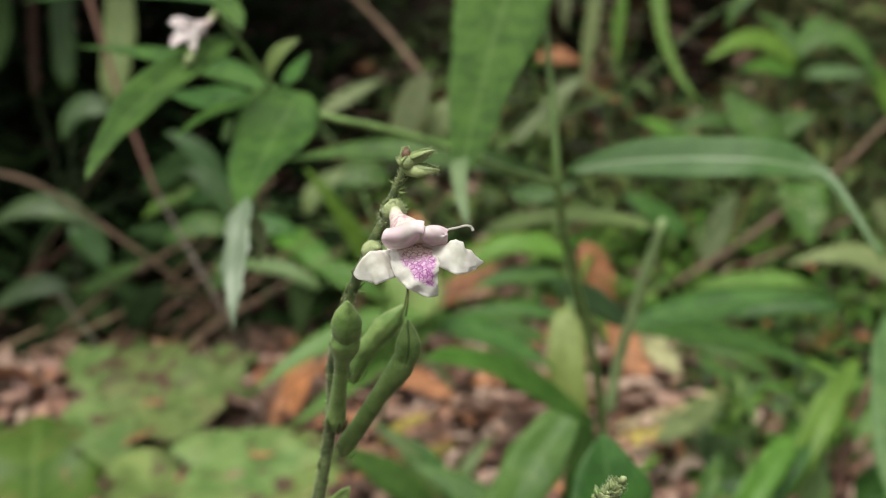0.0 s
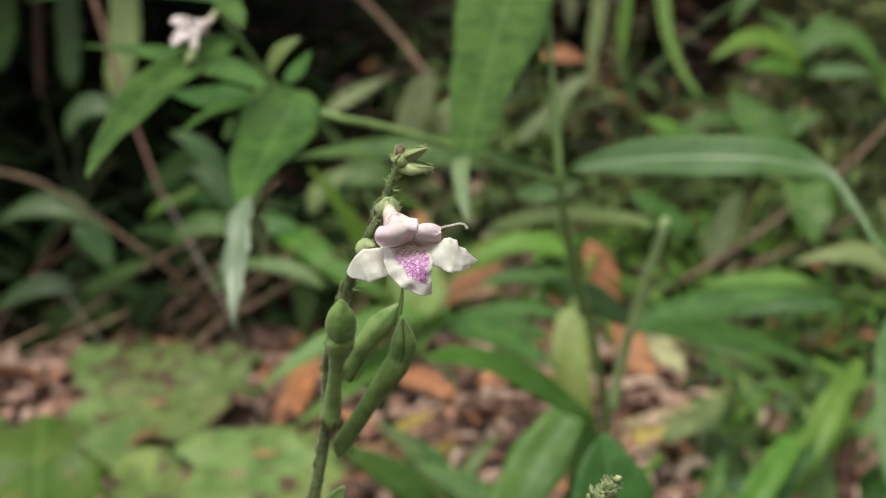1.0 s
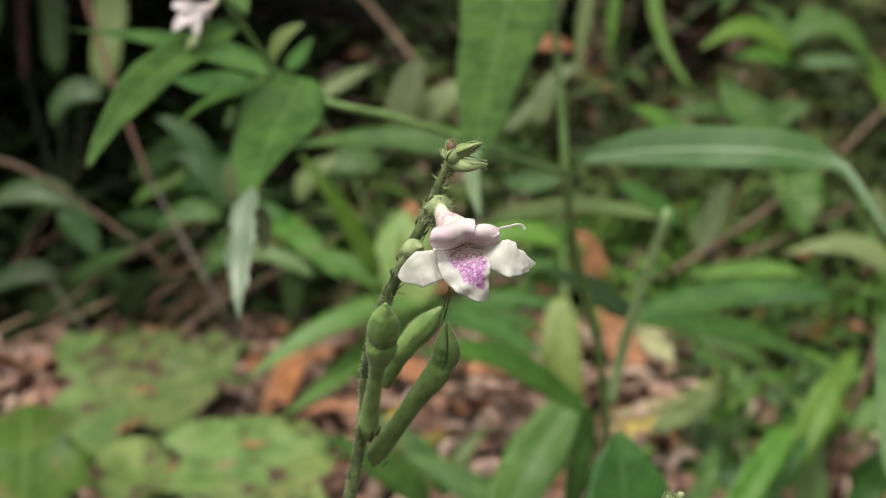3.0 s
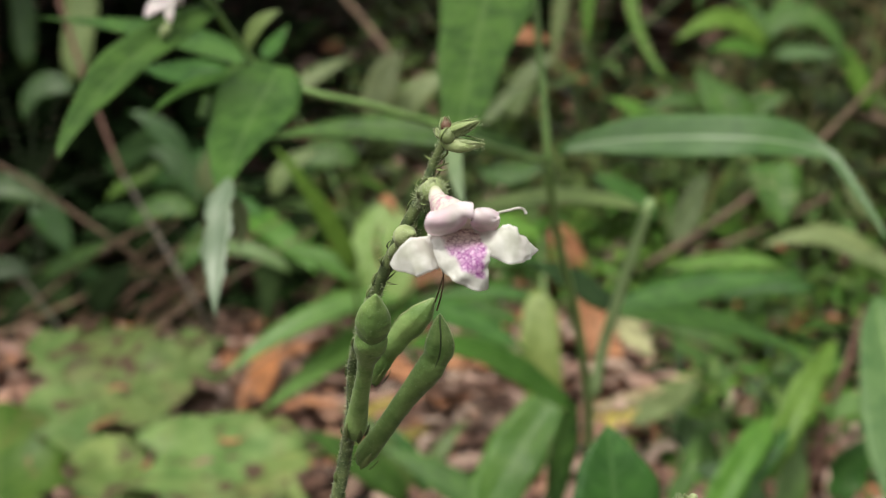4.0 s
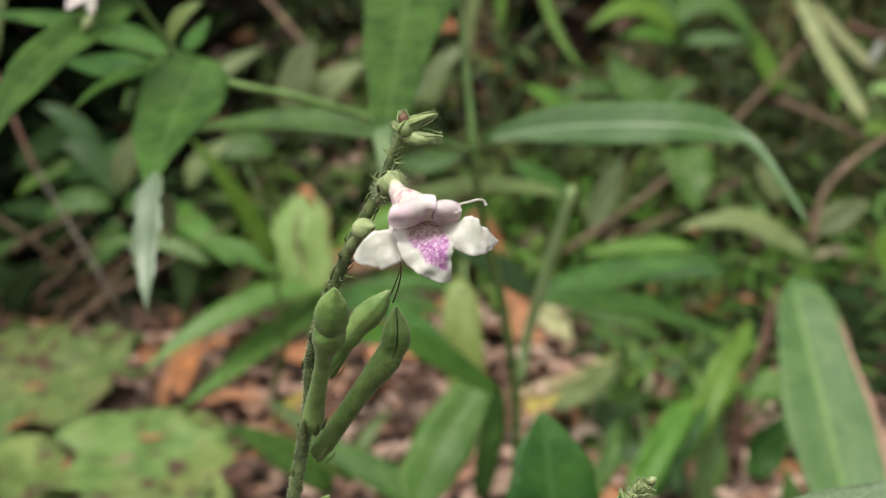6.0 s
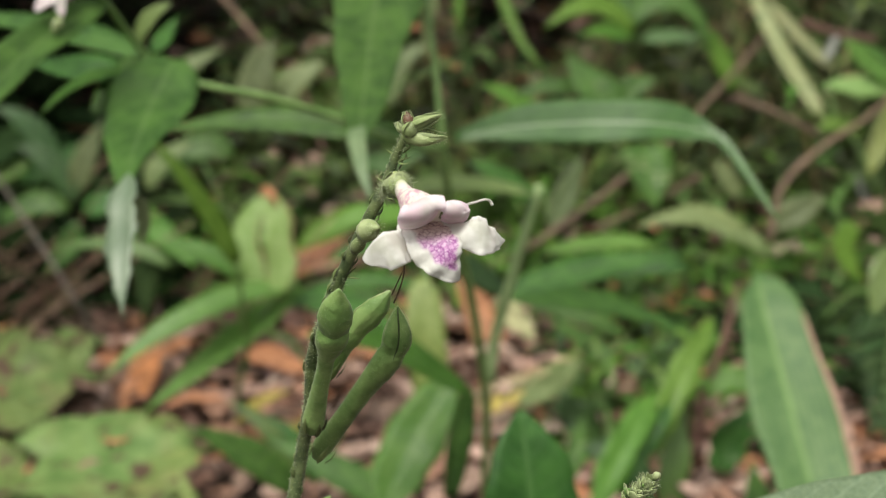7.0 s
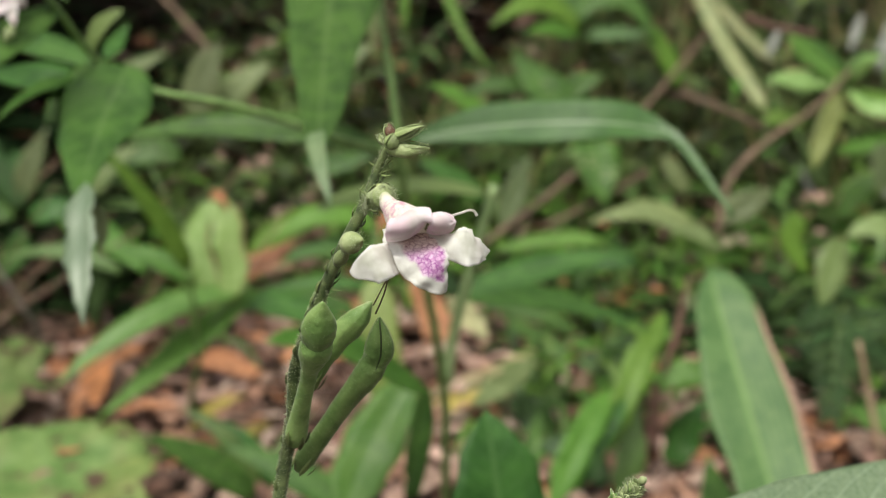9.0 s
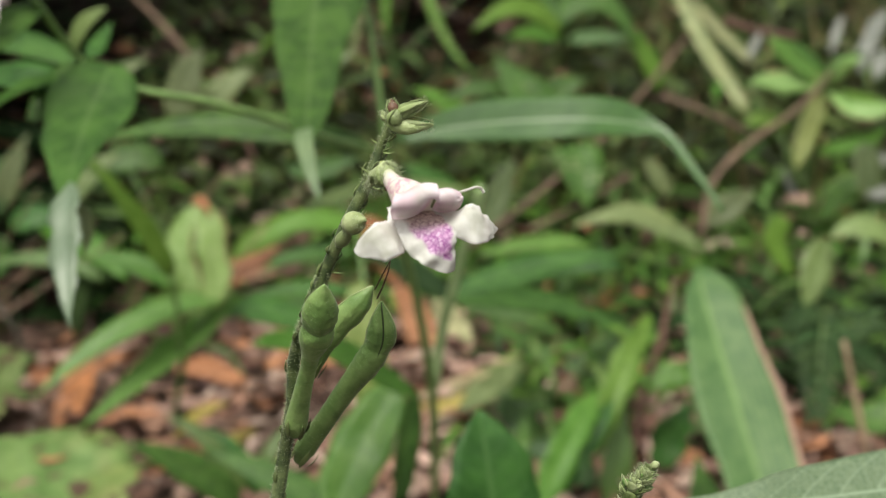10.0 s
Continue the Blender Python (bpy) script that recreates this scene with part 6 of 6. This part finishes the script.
rngt = random.Random(91)
for k in range(58):
    x, y = rngt.uniform(-0.95, 0.05), rngt.uniform(1.9, 2.6)
    a, l = rngt.uniform(-0.6, 1.1), rngt.uniform(0.16, 0.55)
    s = Vector((x, y, ground_z(x, y) + 0.006))
    e = s + Vector((math.cos(a) * l, rngt.uniform(-0.1, 0.1), max(math.sin(a), 0.02) * l * 0.9))
    bow = Vector((rngt.uniform(-0.02, 0.02), 0, rngt.uniform(-0.02, 0.03)))
    t = rngt.uniform(0.0016, 0.0036)
    twig([e, (s + e) / 2 + bow, s], [t, t * 1.6, t * 1.6], rngt.choice((TWIG, TAN, TWIG_RED)), "thin dry tan twig lying on the leaf litter")
for k in range(36):
    x, y = rngt.uniform(-0.3, 1.0), rngt.uniform(1.5, 2.5)
    a, l = rngt.uniform(0, 6.28), rngt.uniform(0.08, 0.26)
    s = Vector((x, y, ground_z(x, y) + 0.02))
    e = s + Vector((math.cos(a) * l, math.sin(a) * l, rngt.uniform(0.0, 0.05)))
    t = rngt.uniform(0.0011, 0.0024)
    twig([e, (s + e) / 2 + Vector((0, 0, 0.012)), s], [t * 0.6, t, t], rngt.choice((TWIG, TWIG_GREY, TWIG_RED)), "thin dry tan twig lying on the leaf litter")


# ---- the flowering stem in front ----
hero = thing("wildflower", (-0.055, 0.40, 0.0), "hairy green flower stem with a white-purple flower and seed capsules", "plant")
stem_line = [(-0.055, 0.40, -0.02), (-0.048, 0.36, 0.25), (-0.036, 0.30, 0.50), (-0.0288, 0.2588, 0.6002), (-0.0265, 0.2581, 0.6116), (-0.0244, 0.2574, 0.6227), (-0.0229, 0.2534, 0.6328), (-0.0222, 0.2496, 0.6437), (-0.0197, 0.2435, 0.6536), (-0.0171, 0.2391, 0.6616), (-0.0137, 0.2358, 0.6700), (-0.0107, 0.2340, 0.6762), (-0.0085, 0.2332, 0.6822), (-0.0070, 0.2320, 0.6859), (-0.0063, 0.2316, 0.6889)]
part("stem", pipe(stem_line, [0.0019, 0.0018, 0.0016, 0.00135, 0.0013, 0.00125, 0.00115, 0.0011, 0.00105, 0.00105, 0.00102, 0.00095, 0.0007, 0.00062, 0.00045], n=12, steps=8, knots=0.03, seed=4), STEM_HERO, hero)


def hairs(points, count, reach, length, seed, spread=1.0):
    """Fine pale hairs that stand off a line."""
    rng = random.Random(seed)
    line = smooth_line(points, 8)
    shells = []
    for k in range(count):
        t = rng.uniform(0, len(line) - 1.001)
        i = int(t)
        c = line[i].lerp(line[i + 1], t - i)
        d = (line[i + 1] - line[i]).normalized()
        out = Vector((rng.gauss(0, 1), rng.gauss(0, 1), rng.gauss(0, 1)))
        out = (out - d * out.dot(d)).normalized()
        r = rng.uniform(*reach)
        s = c + out * r * 0.9
        l = rng.uniform(*length)
        e = s + (out + d * rng.uniform(0.0, 1.0) * spread) * l
        m = (s + e) / 2 + Vector((rng.gauss(0, 1), rng.gauss(0, 1), rng.gauss(0, 1))) * l * 0.12
        shells.append(pipe([s, m, e], [0.000045, 0.00004, 0.00002], n=3, steps=2))
    return joined(shells)


part("hairs", hairs(stem_line[3:10], 2600, (0.0010, 0.0012), (0.0002, 0.0007), 3), HAIR, hero, "short pale hairs on the stem")
part("hairs", hairs(stem_line[9:], 900, (0.0006, 0.0009), (0.0002, 0.0005), 4), HAIR, hero, "short pale hairs on the stem")

# scale-like bracts along the stem
rngb = random.Random(5)
fine_line = smooth_line(stem_line[3:], 6)
for k in range(30):
    i = 4 + int(k * (len(fine_line) - 12) / 30)
    c, d = fine_line[i], (fine_line[i + 1] - fine_line[i]).normalized()
    out = Vector((rngb.choice((-1, 1)) * rngb.uniform(0.6, 1), rngb.uniform(-0.8, 0.4), 0)).normalized()
    s = c + out * 0.0010
    e = s + d * rngb.uniform(0.0015, 0.0032) + out * rngb.uniform(0.0001, 0.0004)
    leaf(hero, s, (s + e) / 2 + out * 0.0005, e, rngb.uniform(0.0006, 0.0011), (BRACT, BRACT), name="bract", face=tuple(-out), shape="lance", thick=0.00012, nl=6)


def capsule(line, radii, groove, start, seed):
    """A club-shaped seed capsule: solid stalk, swollen two-valved head with a seam, pale keels and a sharp tip."""
    n, steps = 28, 7
    shell = pod(line, radii, groove, start, n, steps, seed=seed)
    ob = part("capsule", shell, CAPSULE, hero, "green downy club-shaped seed capsule")
    rings = len(shell[0]) // n
    first = int(rings * start)
    rims = [("keel", 0, CALYX, 0.00012), ("keel", n // 2, CALYX, 0.00012)]
    if groove > 0.2:
        rims.append(("seam", 6, SEAM, 0.00017))
    for name, j, mat, r in rims if groove else ():
        rim = [shell[0][i * n + j] for i in range(first, rings, 4)] + [vec(line[-1])]
        part(name, pipe(rim, [0.00003, r, r, r, 0.00006], n=6, steps=3), mat, ob)
    rng = random.Random(seed)
    shells = []
    for k in range(1500):
        i, j = rng.randrange(2, rings - 2), rng.randrange(n)
        c, q = sum((shell[0][i * n + m] for m in range(0, n, 4)), Vector()) / 7, shell[0][i * n + j]
        out = (q - c).normalized() + Vector((rng.gauss(0, 0.3), rng.gauss(0, 0.3), rng.gauss(0.3, 0.3)))
        s = q + (shell[0][i * n + (j + 1) % n] - q) * rng.random()
        shells.append(pipe([s - out * 0.00003, s + out * rng.uniform(0.00008, 0.00022)], [0.00002, 0.00001], n=3, steps=1))
    part("down", joined(shells), HAIR, ob)
    base, up = vec(line[0]), (vec(line[2]) - vec(line[0])).normalized()
    for k in range(5):
        a = k * 1.257 + 0.4 + seed
        o = (up.cross(Vector((0, -1, 0))).normalized() * math.cos(a) + up.cross(Vector((1, 0, 0))).normalized() * math.sin(a)) * radii[1]
        s = base + o * 0.85
        e = s + up * rng.uniform(0.0035, 0.0055) + o * rng.uniform(0.1, 0.35)
        leaf(ob, s, (s + e) / 2 + o * 0.16, e, 0.0011, (BRACT, BRACT), name="sepal", face=tuple(-o), shape="lance", thick=0.0001, nl=6)
    return ob


capsule([(-0.0225, 0.2544, 0.6278), (-0.0222, 0.2534, 0.6301), (-0.0218, 0.2519, 0.6329), (-0.0211, 0.2488, 0.6377), (-0.0203, 0.2458, 0.6425), (-0.0199, 0.2438, 0.6455), (-0.0195, 0.2425, 0.6475), (-0.0192, 0.2415, 0.6492), (-0.0189, 0.2405, 0.6506), (-0.0188, 0.24, 0.6516), (-0.0186, 0.2389, 0.6534), (-0.0184, 0.2378, 0.6553), (-0.0183, 0.2366, 0.6572), (-0.0181, 0.2356, 0.6588), (-0.018, 0.2347, 0.6601)], [0.00148, 0.00211, 0.0019, 0.00154, 0.00142, 0.00155, 0.00223, 0.00282, 0.00281, 0.00243, 0.00288, 0.00281, 0.00212, 0.00112, 0.00018], 0.0, 0.52, 11)
capsule([(-0.019, 0.2603, 0.6365), (-0.0178, 0.2585, 0.64), (-0.0164, 0.2572, 0.6433), (-0.0153, 0.256, 0.6451), (-0.0138, 0.2549, 0.6472), (-0.012, 0.2539, 0.6495), (-0.0101, 0.2528, 0.6518), (-0.0088, 0.2522, 0.6536), (-0.0079, 0.2519, 0.6548)], [0.00114, 0.00174, 0.00203, 0.00222, 0.00206, 0.0024, 0.00198, 0.00094, 0.00015], 0.14, 0.42, 12)
capsule([(-0.0215, 0.2609, 0.6198), (-0.0203, 0.2599, 0.6226), (-0.0179, 0.2582, 0.6266), (-0.0156, 0.2565, 0.6306), (-0.0131, 0.2549, 0.6348), (-0.0111, 0.2533, 0.638), (-0.0094, 0.252, 0.6406), (-0.0083, 0.2512, 0.6426), (-0.0077, 0.2507, 0.644), (-0.0071, 0.25, 0.6457), (-0.0069, 0.2494, 0.6477), (-0.0069, 0.2489, 0.6498), (-0.007, 0.2484, 0.6516), (-0.007, 0.248, 0.653)], [0.00116, 0.00207, 0.00191, 0.00185, 0.00197, 0.00219, 0.00254, 0.00253, 0.00229, 0.00256, 0.00237, 0.00172, 0.0009, 0.00014], 0.4, 0.58, 13)
part("thread", pipe([(-0.0075, 0.2496, 0.6532), (-0.0069, 0.2443, 0.6574), (-0.0067, 0.2391, 0.6616), (-0.0072, 0.2349, 0.6659)], [0.00016, 0.0001], n=6), THREAD, hero, "thin withered brown style thread")
part("thread", pipe([(-0.0078, 0.2499, 0.6547), (-0.0072, 0.2446, 0.6585), (-0.0067, 0.2392, 0.6621)], [0.00014, 0.0001], n=6), THREAD, hero)
leaf(hero, (-0.0238, 0.2545, 0.6092), (-0.0213, 0.2533, 0.6129), (-0.0195, 0.2518, 0.6158), 0.00356, (CAPSULE, CAPSULE), name="bract", face=(0.2, -1, 0.3), shape="ovate", nl=8)

# flower
flower = part("flower", pipe([(-0.0091, 0.2282, 0.6799), (-0.0085, 0.2253, 0.6787), (-0.0079, 0.2226, 0.6778), (-0.0066, 0.2198, 0.6766), (-0.0052, 0.2179, 0.675)], [0.00095, 0.0011, 0.0015, 0.0027, 0.0036], n=24, steps=7), TUBE, hero, "white flower with pink hood and purple-netted lip")
part("pedicel", pipe([(-0.0106, 0.2340, 0.6759), (-0.0096, 0.2297, 0.6775), (-0.0088, 0.2259, 0.6789)], [0.0009, 0.0010, 0.0013], n=8), CALYX, flower)
part("petal", blade((-0.0071, 0.2183, 0.672), [(-0.0084, 0.2156, 0.6722), (-0.01, 0.2135, 0.6724), (-0.0114, 0.2125, 0.6721), (-0.0129, 0.2126, 0.6716), (-0.0142, 0.2136, 0.6708), (-0.0149, 0.2145, 0.6702)], (-0.0153, 0.2149, 0.67), 0.00651, (-0.12, -1, 0.35), ((0.0, 0.363, 0.363), (0.237, 0.76, 0.612), (0.445, 0.962, 0.711), (0.583, 1.0, 0.771), (0.708, 0.855, 0.646), (0.851, 0.566, 0.44), (0.953, 0.295, 0.253), (1.0, 0.063, 0.063)), thick=0.00016, fold=0.05, cup=-0.2, wave=0.12, nl=36, nw=16, seed=2, ragged=0.03, frill=0.08), [PETAL, PETAL], flower)
part("petal", blade((-0.003, 0.2192, 0.6738), [(-0.0014, 0.2166, 0.6738), (0.0005, 0.2147, 0.6735), (0.0026, 0.2146, 0.6731), (0.0045, 0.2158, 0.6724), (0.0059, 0.2182, 0.6715)], (0.0071, 0.2204, 0.6708), 0.00589, (0.12, -1, 0.45), ((0.0, 0.261, 0.403), (0.194, 0.399, 0.61), (0.365, 0.837, 0.86), (0.501, 0.953, 1.0), (0.65, 0.725, 0.819), (0.835, 0.308, 0.379), (1.0, 0.036, 0.036)), thick=0.00016, fold=0.05, cup=-0.22, wave=0.15, nl=34, nw=16, seed=8, ragged=0.03, frill=0.13), [PETAL, PETAL], flower)
part("petal", blade((-0.0051, 0.2229, 0.6747), [(-0.0048, 0.2177, 0.674), (-0.0042, 0.2137, 0.6722), (-0.0033, 0.2123, 0.6704), (-0.0023, 0.2125, 0.6686), (-0.0015, 0.2132, 0.6673)], (-0.0009, 0.2143, 0.6664), 0.0097, (0.08, -1, 0.4), ((0.0, 0.54, 0.876), (0.302, 0.529, 1.0), (0.556, 0.731, 0.928), (0.696, 0.63, 0.756), (0.815, 0.421, 0.547), (0.911, 0.211, 0.268), (1.0, 0.028, 0.028)), thick=0.00016, fold=0.16, cup=-0.26, wave=0.08, nl=36, nw=18, seed=4, ragged=0.03, frill=0.13), [LIP, PETAL], flower, "white lower petal with a net of purple veins")
part("petal", blade((-0.0064, 0.2186, 0.6736), [(-0.0064, 0.2136, 0.6754), (-0.0063, 0.2114, 0.6771), (-0.0062, 0.2117, 0.6785), (-0.0059, 0.2134, 0.6792), (-0.0058, 0.2157, 0.6789), (-0.0059, 0.2178, 0.6779)], (-0.006, 0.2186, 0.6766), 0.00726, (0, -1, 0.2), ((0.0, 0.729, 0.633), (0.302, 0.974, 0.843), (0.461, 1.0, 0.889), (0.542, 0.87, 0.833), (0.648, 0.709, 0.746), (0.78, 0.565, 0.66), (0.913, 0.4, 0.514), (1.0, 0.153, 0.191)), thick=0.00016, fold=0.0, cup=-0.34, wave=0.05, nl=28, nw=16, seed=5, ragged=0.02, across=(0.913, 0.359, 0.195)), [PETAL_PINK, PETAL_PINK], flower, "pale pink curled upper petal")
part("petal", blade((-0.0012, 0.2192, 0.6738), [(-0.0012, 0.2154, 0.6753), (-0.0011, 0.2138, 0.6766), (-0.001, 0.2141, 0.6777), (-0.0009, 0.2155, 0.6781), (-0.0008, 0.2175, 0.6778)], (-0.0008, 0.219, 0.6768), 0.00449, (0, -1, 0.2), ((0.0, 0.809, 0.747), (0.325, 0.978, 0.947), (0.489, 1.0, 0.97), (0.58, 0.879, 0.939), (0.696, 0.732, 0.854), (0.857, 0.554, 0.708), (1.0, 0.31, 0.403)), thick=0.00016, fold=0.0, cup=-0.34, wave=0.05, nl=28, nw=16, seed=6, ragged=0.02, across=(0.788, 0.566, -0.242)), [PETAL_PINK, PETAL_PINK], flower, "pale pink curled upper petal")
part("style", pipe([(-0.0005, 0.2182, 0.6763), (0.0008, 0.2193, 0.6768), (0.0026, 0.2204, 0.677), (0.0041, 0.2211, 0.6772), (0.0049, 0.2215, 0.6769), (0.0053, 0.2215, 0.6762)], [0.0002, 0.00019, 0.00018, 0.0002, 0.00025], n=8), PETAL, flower, "slender white curved style")
part("stamen", pipe([(-0.0032, 0.2189, 0.675), (-0.003, 0.2172, 0.6765), (-0.0028, 0.2167, 0.6775), (-0.0024, 0.2169, 0.6776)], [0.0002, 0.0002, 0.00035, 0.00025], n=8), CALYX, flower)
for k in range(6):
    a = k * 1.047
    b0 = vec((-0.0094, 0.2282, 0.6779))
    ax = (vec((-0.0080, 0.2229, 0.6794)) - b0).normalized()
    o = (ax.cross(Vector((0, 0, 1))).normalized() * math.cos(a) + ax.cross(Vector((1, 0, 0))).normalized() * math.sin(a)) * 0.0016
    s, e = b0 + o, b0 + o * 1.5 + ax * 0.0026 + Vector((0, 0, 0.0004))
    leaf(flower, s, (s + e) / 2 + o * 0.2, e, 0.0015, (CALYX, CALYX), name="sepal", face=tuple(-o), shape="lance", thick=0.00015, nl=7)
part("calyx", pipe([(-0.0103, 0.2310, 0.6767), (-0.0096, 0.2281, 0.6782), (-0.0085, 0.2252, 0.6792)], [0.0010, 0.0017, 0.0020], n=12), CALYX, flower)
part("hairs", hairs([(-0.0104, 0.2320, 0.6763), (-0.0094, 0.2278, 0.6780), (-0.0081, 0.2240, 0.6796)], 800, (0.0010, 0.0019), (0.0003, 0.0009), 9), HAIR, flower)


# buds: one round beside the flower, a pair of pointed pairs at the tip
def bud(base, mid, tip, r, mat=CALYX, seed=0, sepals=4):
    ob = part("bud", pipe([base, mid, tip], [r * 0.55, r * 0.95, r, r * 0.8, r * 0.45, r * 0.12], n=12, steps=6, seed=seed, knots=0.02), mat, hero, "small hairy green flower bud")
    part("hairs", hairs([base, mid, tip], 220, (r * 0.6, r * 0.85), (0.0001, 0.00026), seed), HAIR, ob)
    b0, t0 = vec(base), vec(tip)
    ax = (t0 - b0).normalized()
    for k in range(sepals):
        a = 1.57 * k + 0.3
        o = (ax.cross(Vector((0, 0, 1))).normalized() * math.cos(a) + ax.cross(Vector((0, 1, 0))).normalized() * math.sin(a)) * r * 0.85
        leaf(ob, b0 + o * 0.6, (b0 + t0) / 2 + o * 1.15, t0 + o * 0.35, r * 0.75, (CALYX, CALYX), name="sepal", face=tuple(-o), shape="lance", thick=0.0001, nl=6)


bud((-0.0141, 0.2342, 0.6695), (-0.0128, 0.2322, 0.6706), (-0.0116, 0.2302, 0.6713), 0.0019, seed=31, sepals=0)
bud((-0.0153, 0.2365, 0.6661), (-0.0144, 0.2348, 0.6678), (-0.0138, 0.2330, 0.6693), 0.0012, seed=35, sepals=0)
bud((-0.0070, 0.2322, 0.6867), (-0.0043, 0.2309, 0.6881), (-0.0016, 0.2291, 0.6894), 0.0012, seed=32)
bud((-0.0074, 0.2324, 0.6857), (-0.0040, 0.2308, 0.6853), (-0.0006, 0.2299, 0.6857), 0.00125, seed=33)
bud((-0.0068, 0.2314, 0.6858), (-0.0063, 0.2307, 0.6871), (-0.0061, 0.2304, 0.6882), 0.0012, seed=34)
bud((-0.0065, 0.2312, 0.6873), (-0.0067, 0.2315, 0.6887), (-0.0069, 0.2318, 0.6897), 0.0009, BUD_RED, seed=36)
bud((-0.0070, 0.2326, 0.6865), (-0.0078, 0.2332, 0.6870), (-0.0081, 0.2334, 0.6878), 0.0008, seed=37)
for a, b in (((-0.0087, 0.2331, 0.6816), (-0.0062, 0.2318, 0.6824)), ((-0.0085, 0.2333, 0.6826), (-0.0100, 0.2335, 0.6834)), ((-0.0094, 0.2337, 0.6794), (-0.0070, 0.2323, 0.6802)), ((-0.0087, 0.2325, 0.6789), (-0.0060, 0.2312, 0.6796)), ((-0.0085, 0.2324, 0.6781), (-0.0064, 0.2309, 0.6782)), ((-0.0169, 0.2390, 0.6614), (-0.0144, 0.2370, 0.6612)), ((-0.0176, 0.2398, 0.6603), (-0.0146, 0.2384, 0.6631)), ((-0.0097, 0.2323, 0.6779), (-0.0120, 0.2326, 0.6793)), ((-0.0082, 0.2325, 0.6813), (-0.0064, 0.2315, 0.6814))):
    a, b = vec(a), vec(b)
    leaf(hero, a, (a + b) / 2 + Vector((0, 0, -0.0002)), b, 0.0004, (BRACT, BRACT), name="bract", face=(0, -0.7, 1), shape="lance", thick=0.00012, nl=6)


# ---- second flower spike, in bud ----
spike = thing("bud_spike", (0.04, 0.34, 0.0), "young green flower spike crowded with pale buds", "plant")
spike_line = [(0.04, 0.34, -0.02), (0.035, 0.29, 0.35), (0.0259, 0.2223, 0.6114), (0.0282, 0.2212, 0.6209), (0.0294, 0.2213, 0.6259), (0.0311, 0.2207, 0.6282), (0.0322, 0.2206, 0.6298)]
part("stem", pipe(spike_line, [0.0016, 0.0014, 0.0012, 0.0011, 0.001, 0.0007], n=10, steps=7), STEM_HERO, spike)
tip_line = smooth_line(spike_line[3:], 10)
rngs = random.Random(77)
for k in range(64):
    i = int((k / 64) ** 0.8 * (len(tip_line) - 2))
    c, d = tip_line[i], (tip_line[i + 1] - tip_line[i]).normalized()
    a = k * 2.4
    o = d.cross(Vector((math.sin(a), math.cos(a), 0.3))).normalized()
    slim = 1.25 - 0.75 * k / 64
    s = c + o * 0.0007 * slim
    e = s + (o * rngs.uniform(0.0008, 0.0019) + d * rngs.uniform(0.0006, 0.0016)) * slim
    r = rngs.uniform(0.00035, 0.0007) * (0.5 + 0.5 * slim)
    if k % 2:
        part("bud", pipe([s, (s + e) / 2, e], [r * 0.4, r, r * 0.9, r * 0.2], n=8, steps=3, flat=0.6, seed=k, knots=0.1), CALYX if k % 3 else CAPSULE, spike)
    leaf(spike, s, (s + e) / 2 - d * 0.0004, e + d * 0.0004, r * 3.2, (CALYX, CALYX) if k % 5 else (BRACT, BRACT), name="bract", face=tuple(d * 0.5 - o), shape="round", fold=0.3, thick=0.0001, nl=5)
part("bud", pipe([(0.0322, 0.2206, 0.6298), (0.0326, 0.2197, 0.6305), (0.0331, 0.2193, 0.6310)], [0.0003, 0.0006, 0.0007, 0.0003], n=9, steps=4, knots=0.15), CALYX, spike, "pale yellow-green end bud")
part("hairs", hairs(tip_line, 420, (0.0009, 0.0020), (0.0002, 0.0006), 78), HAIR, spike)
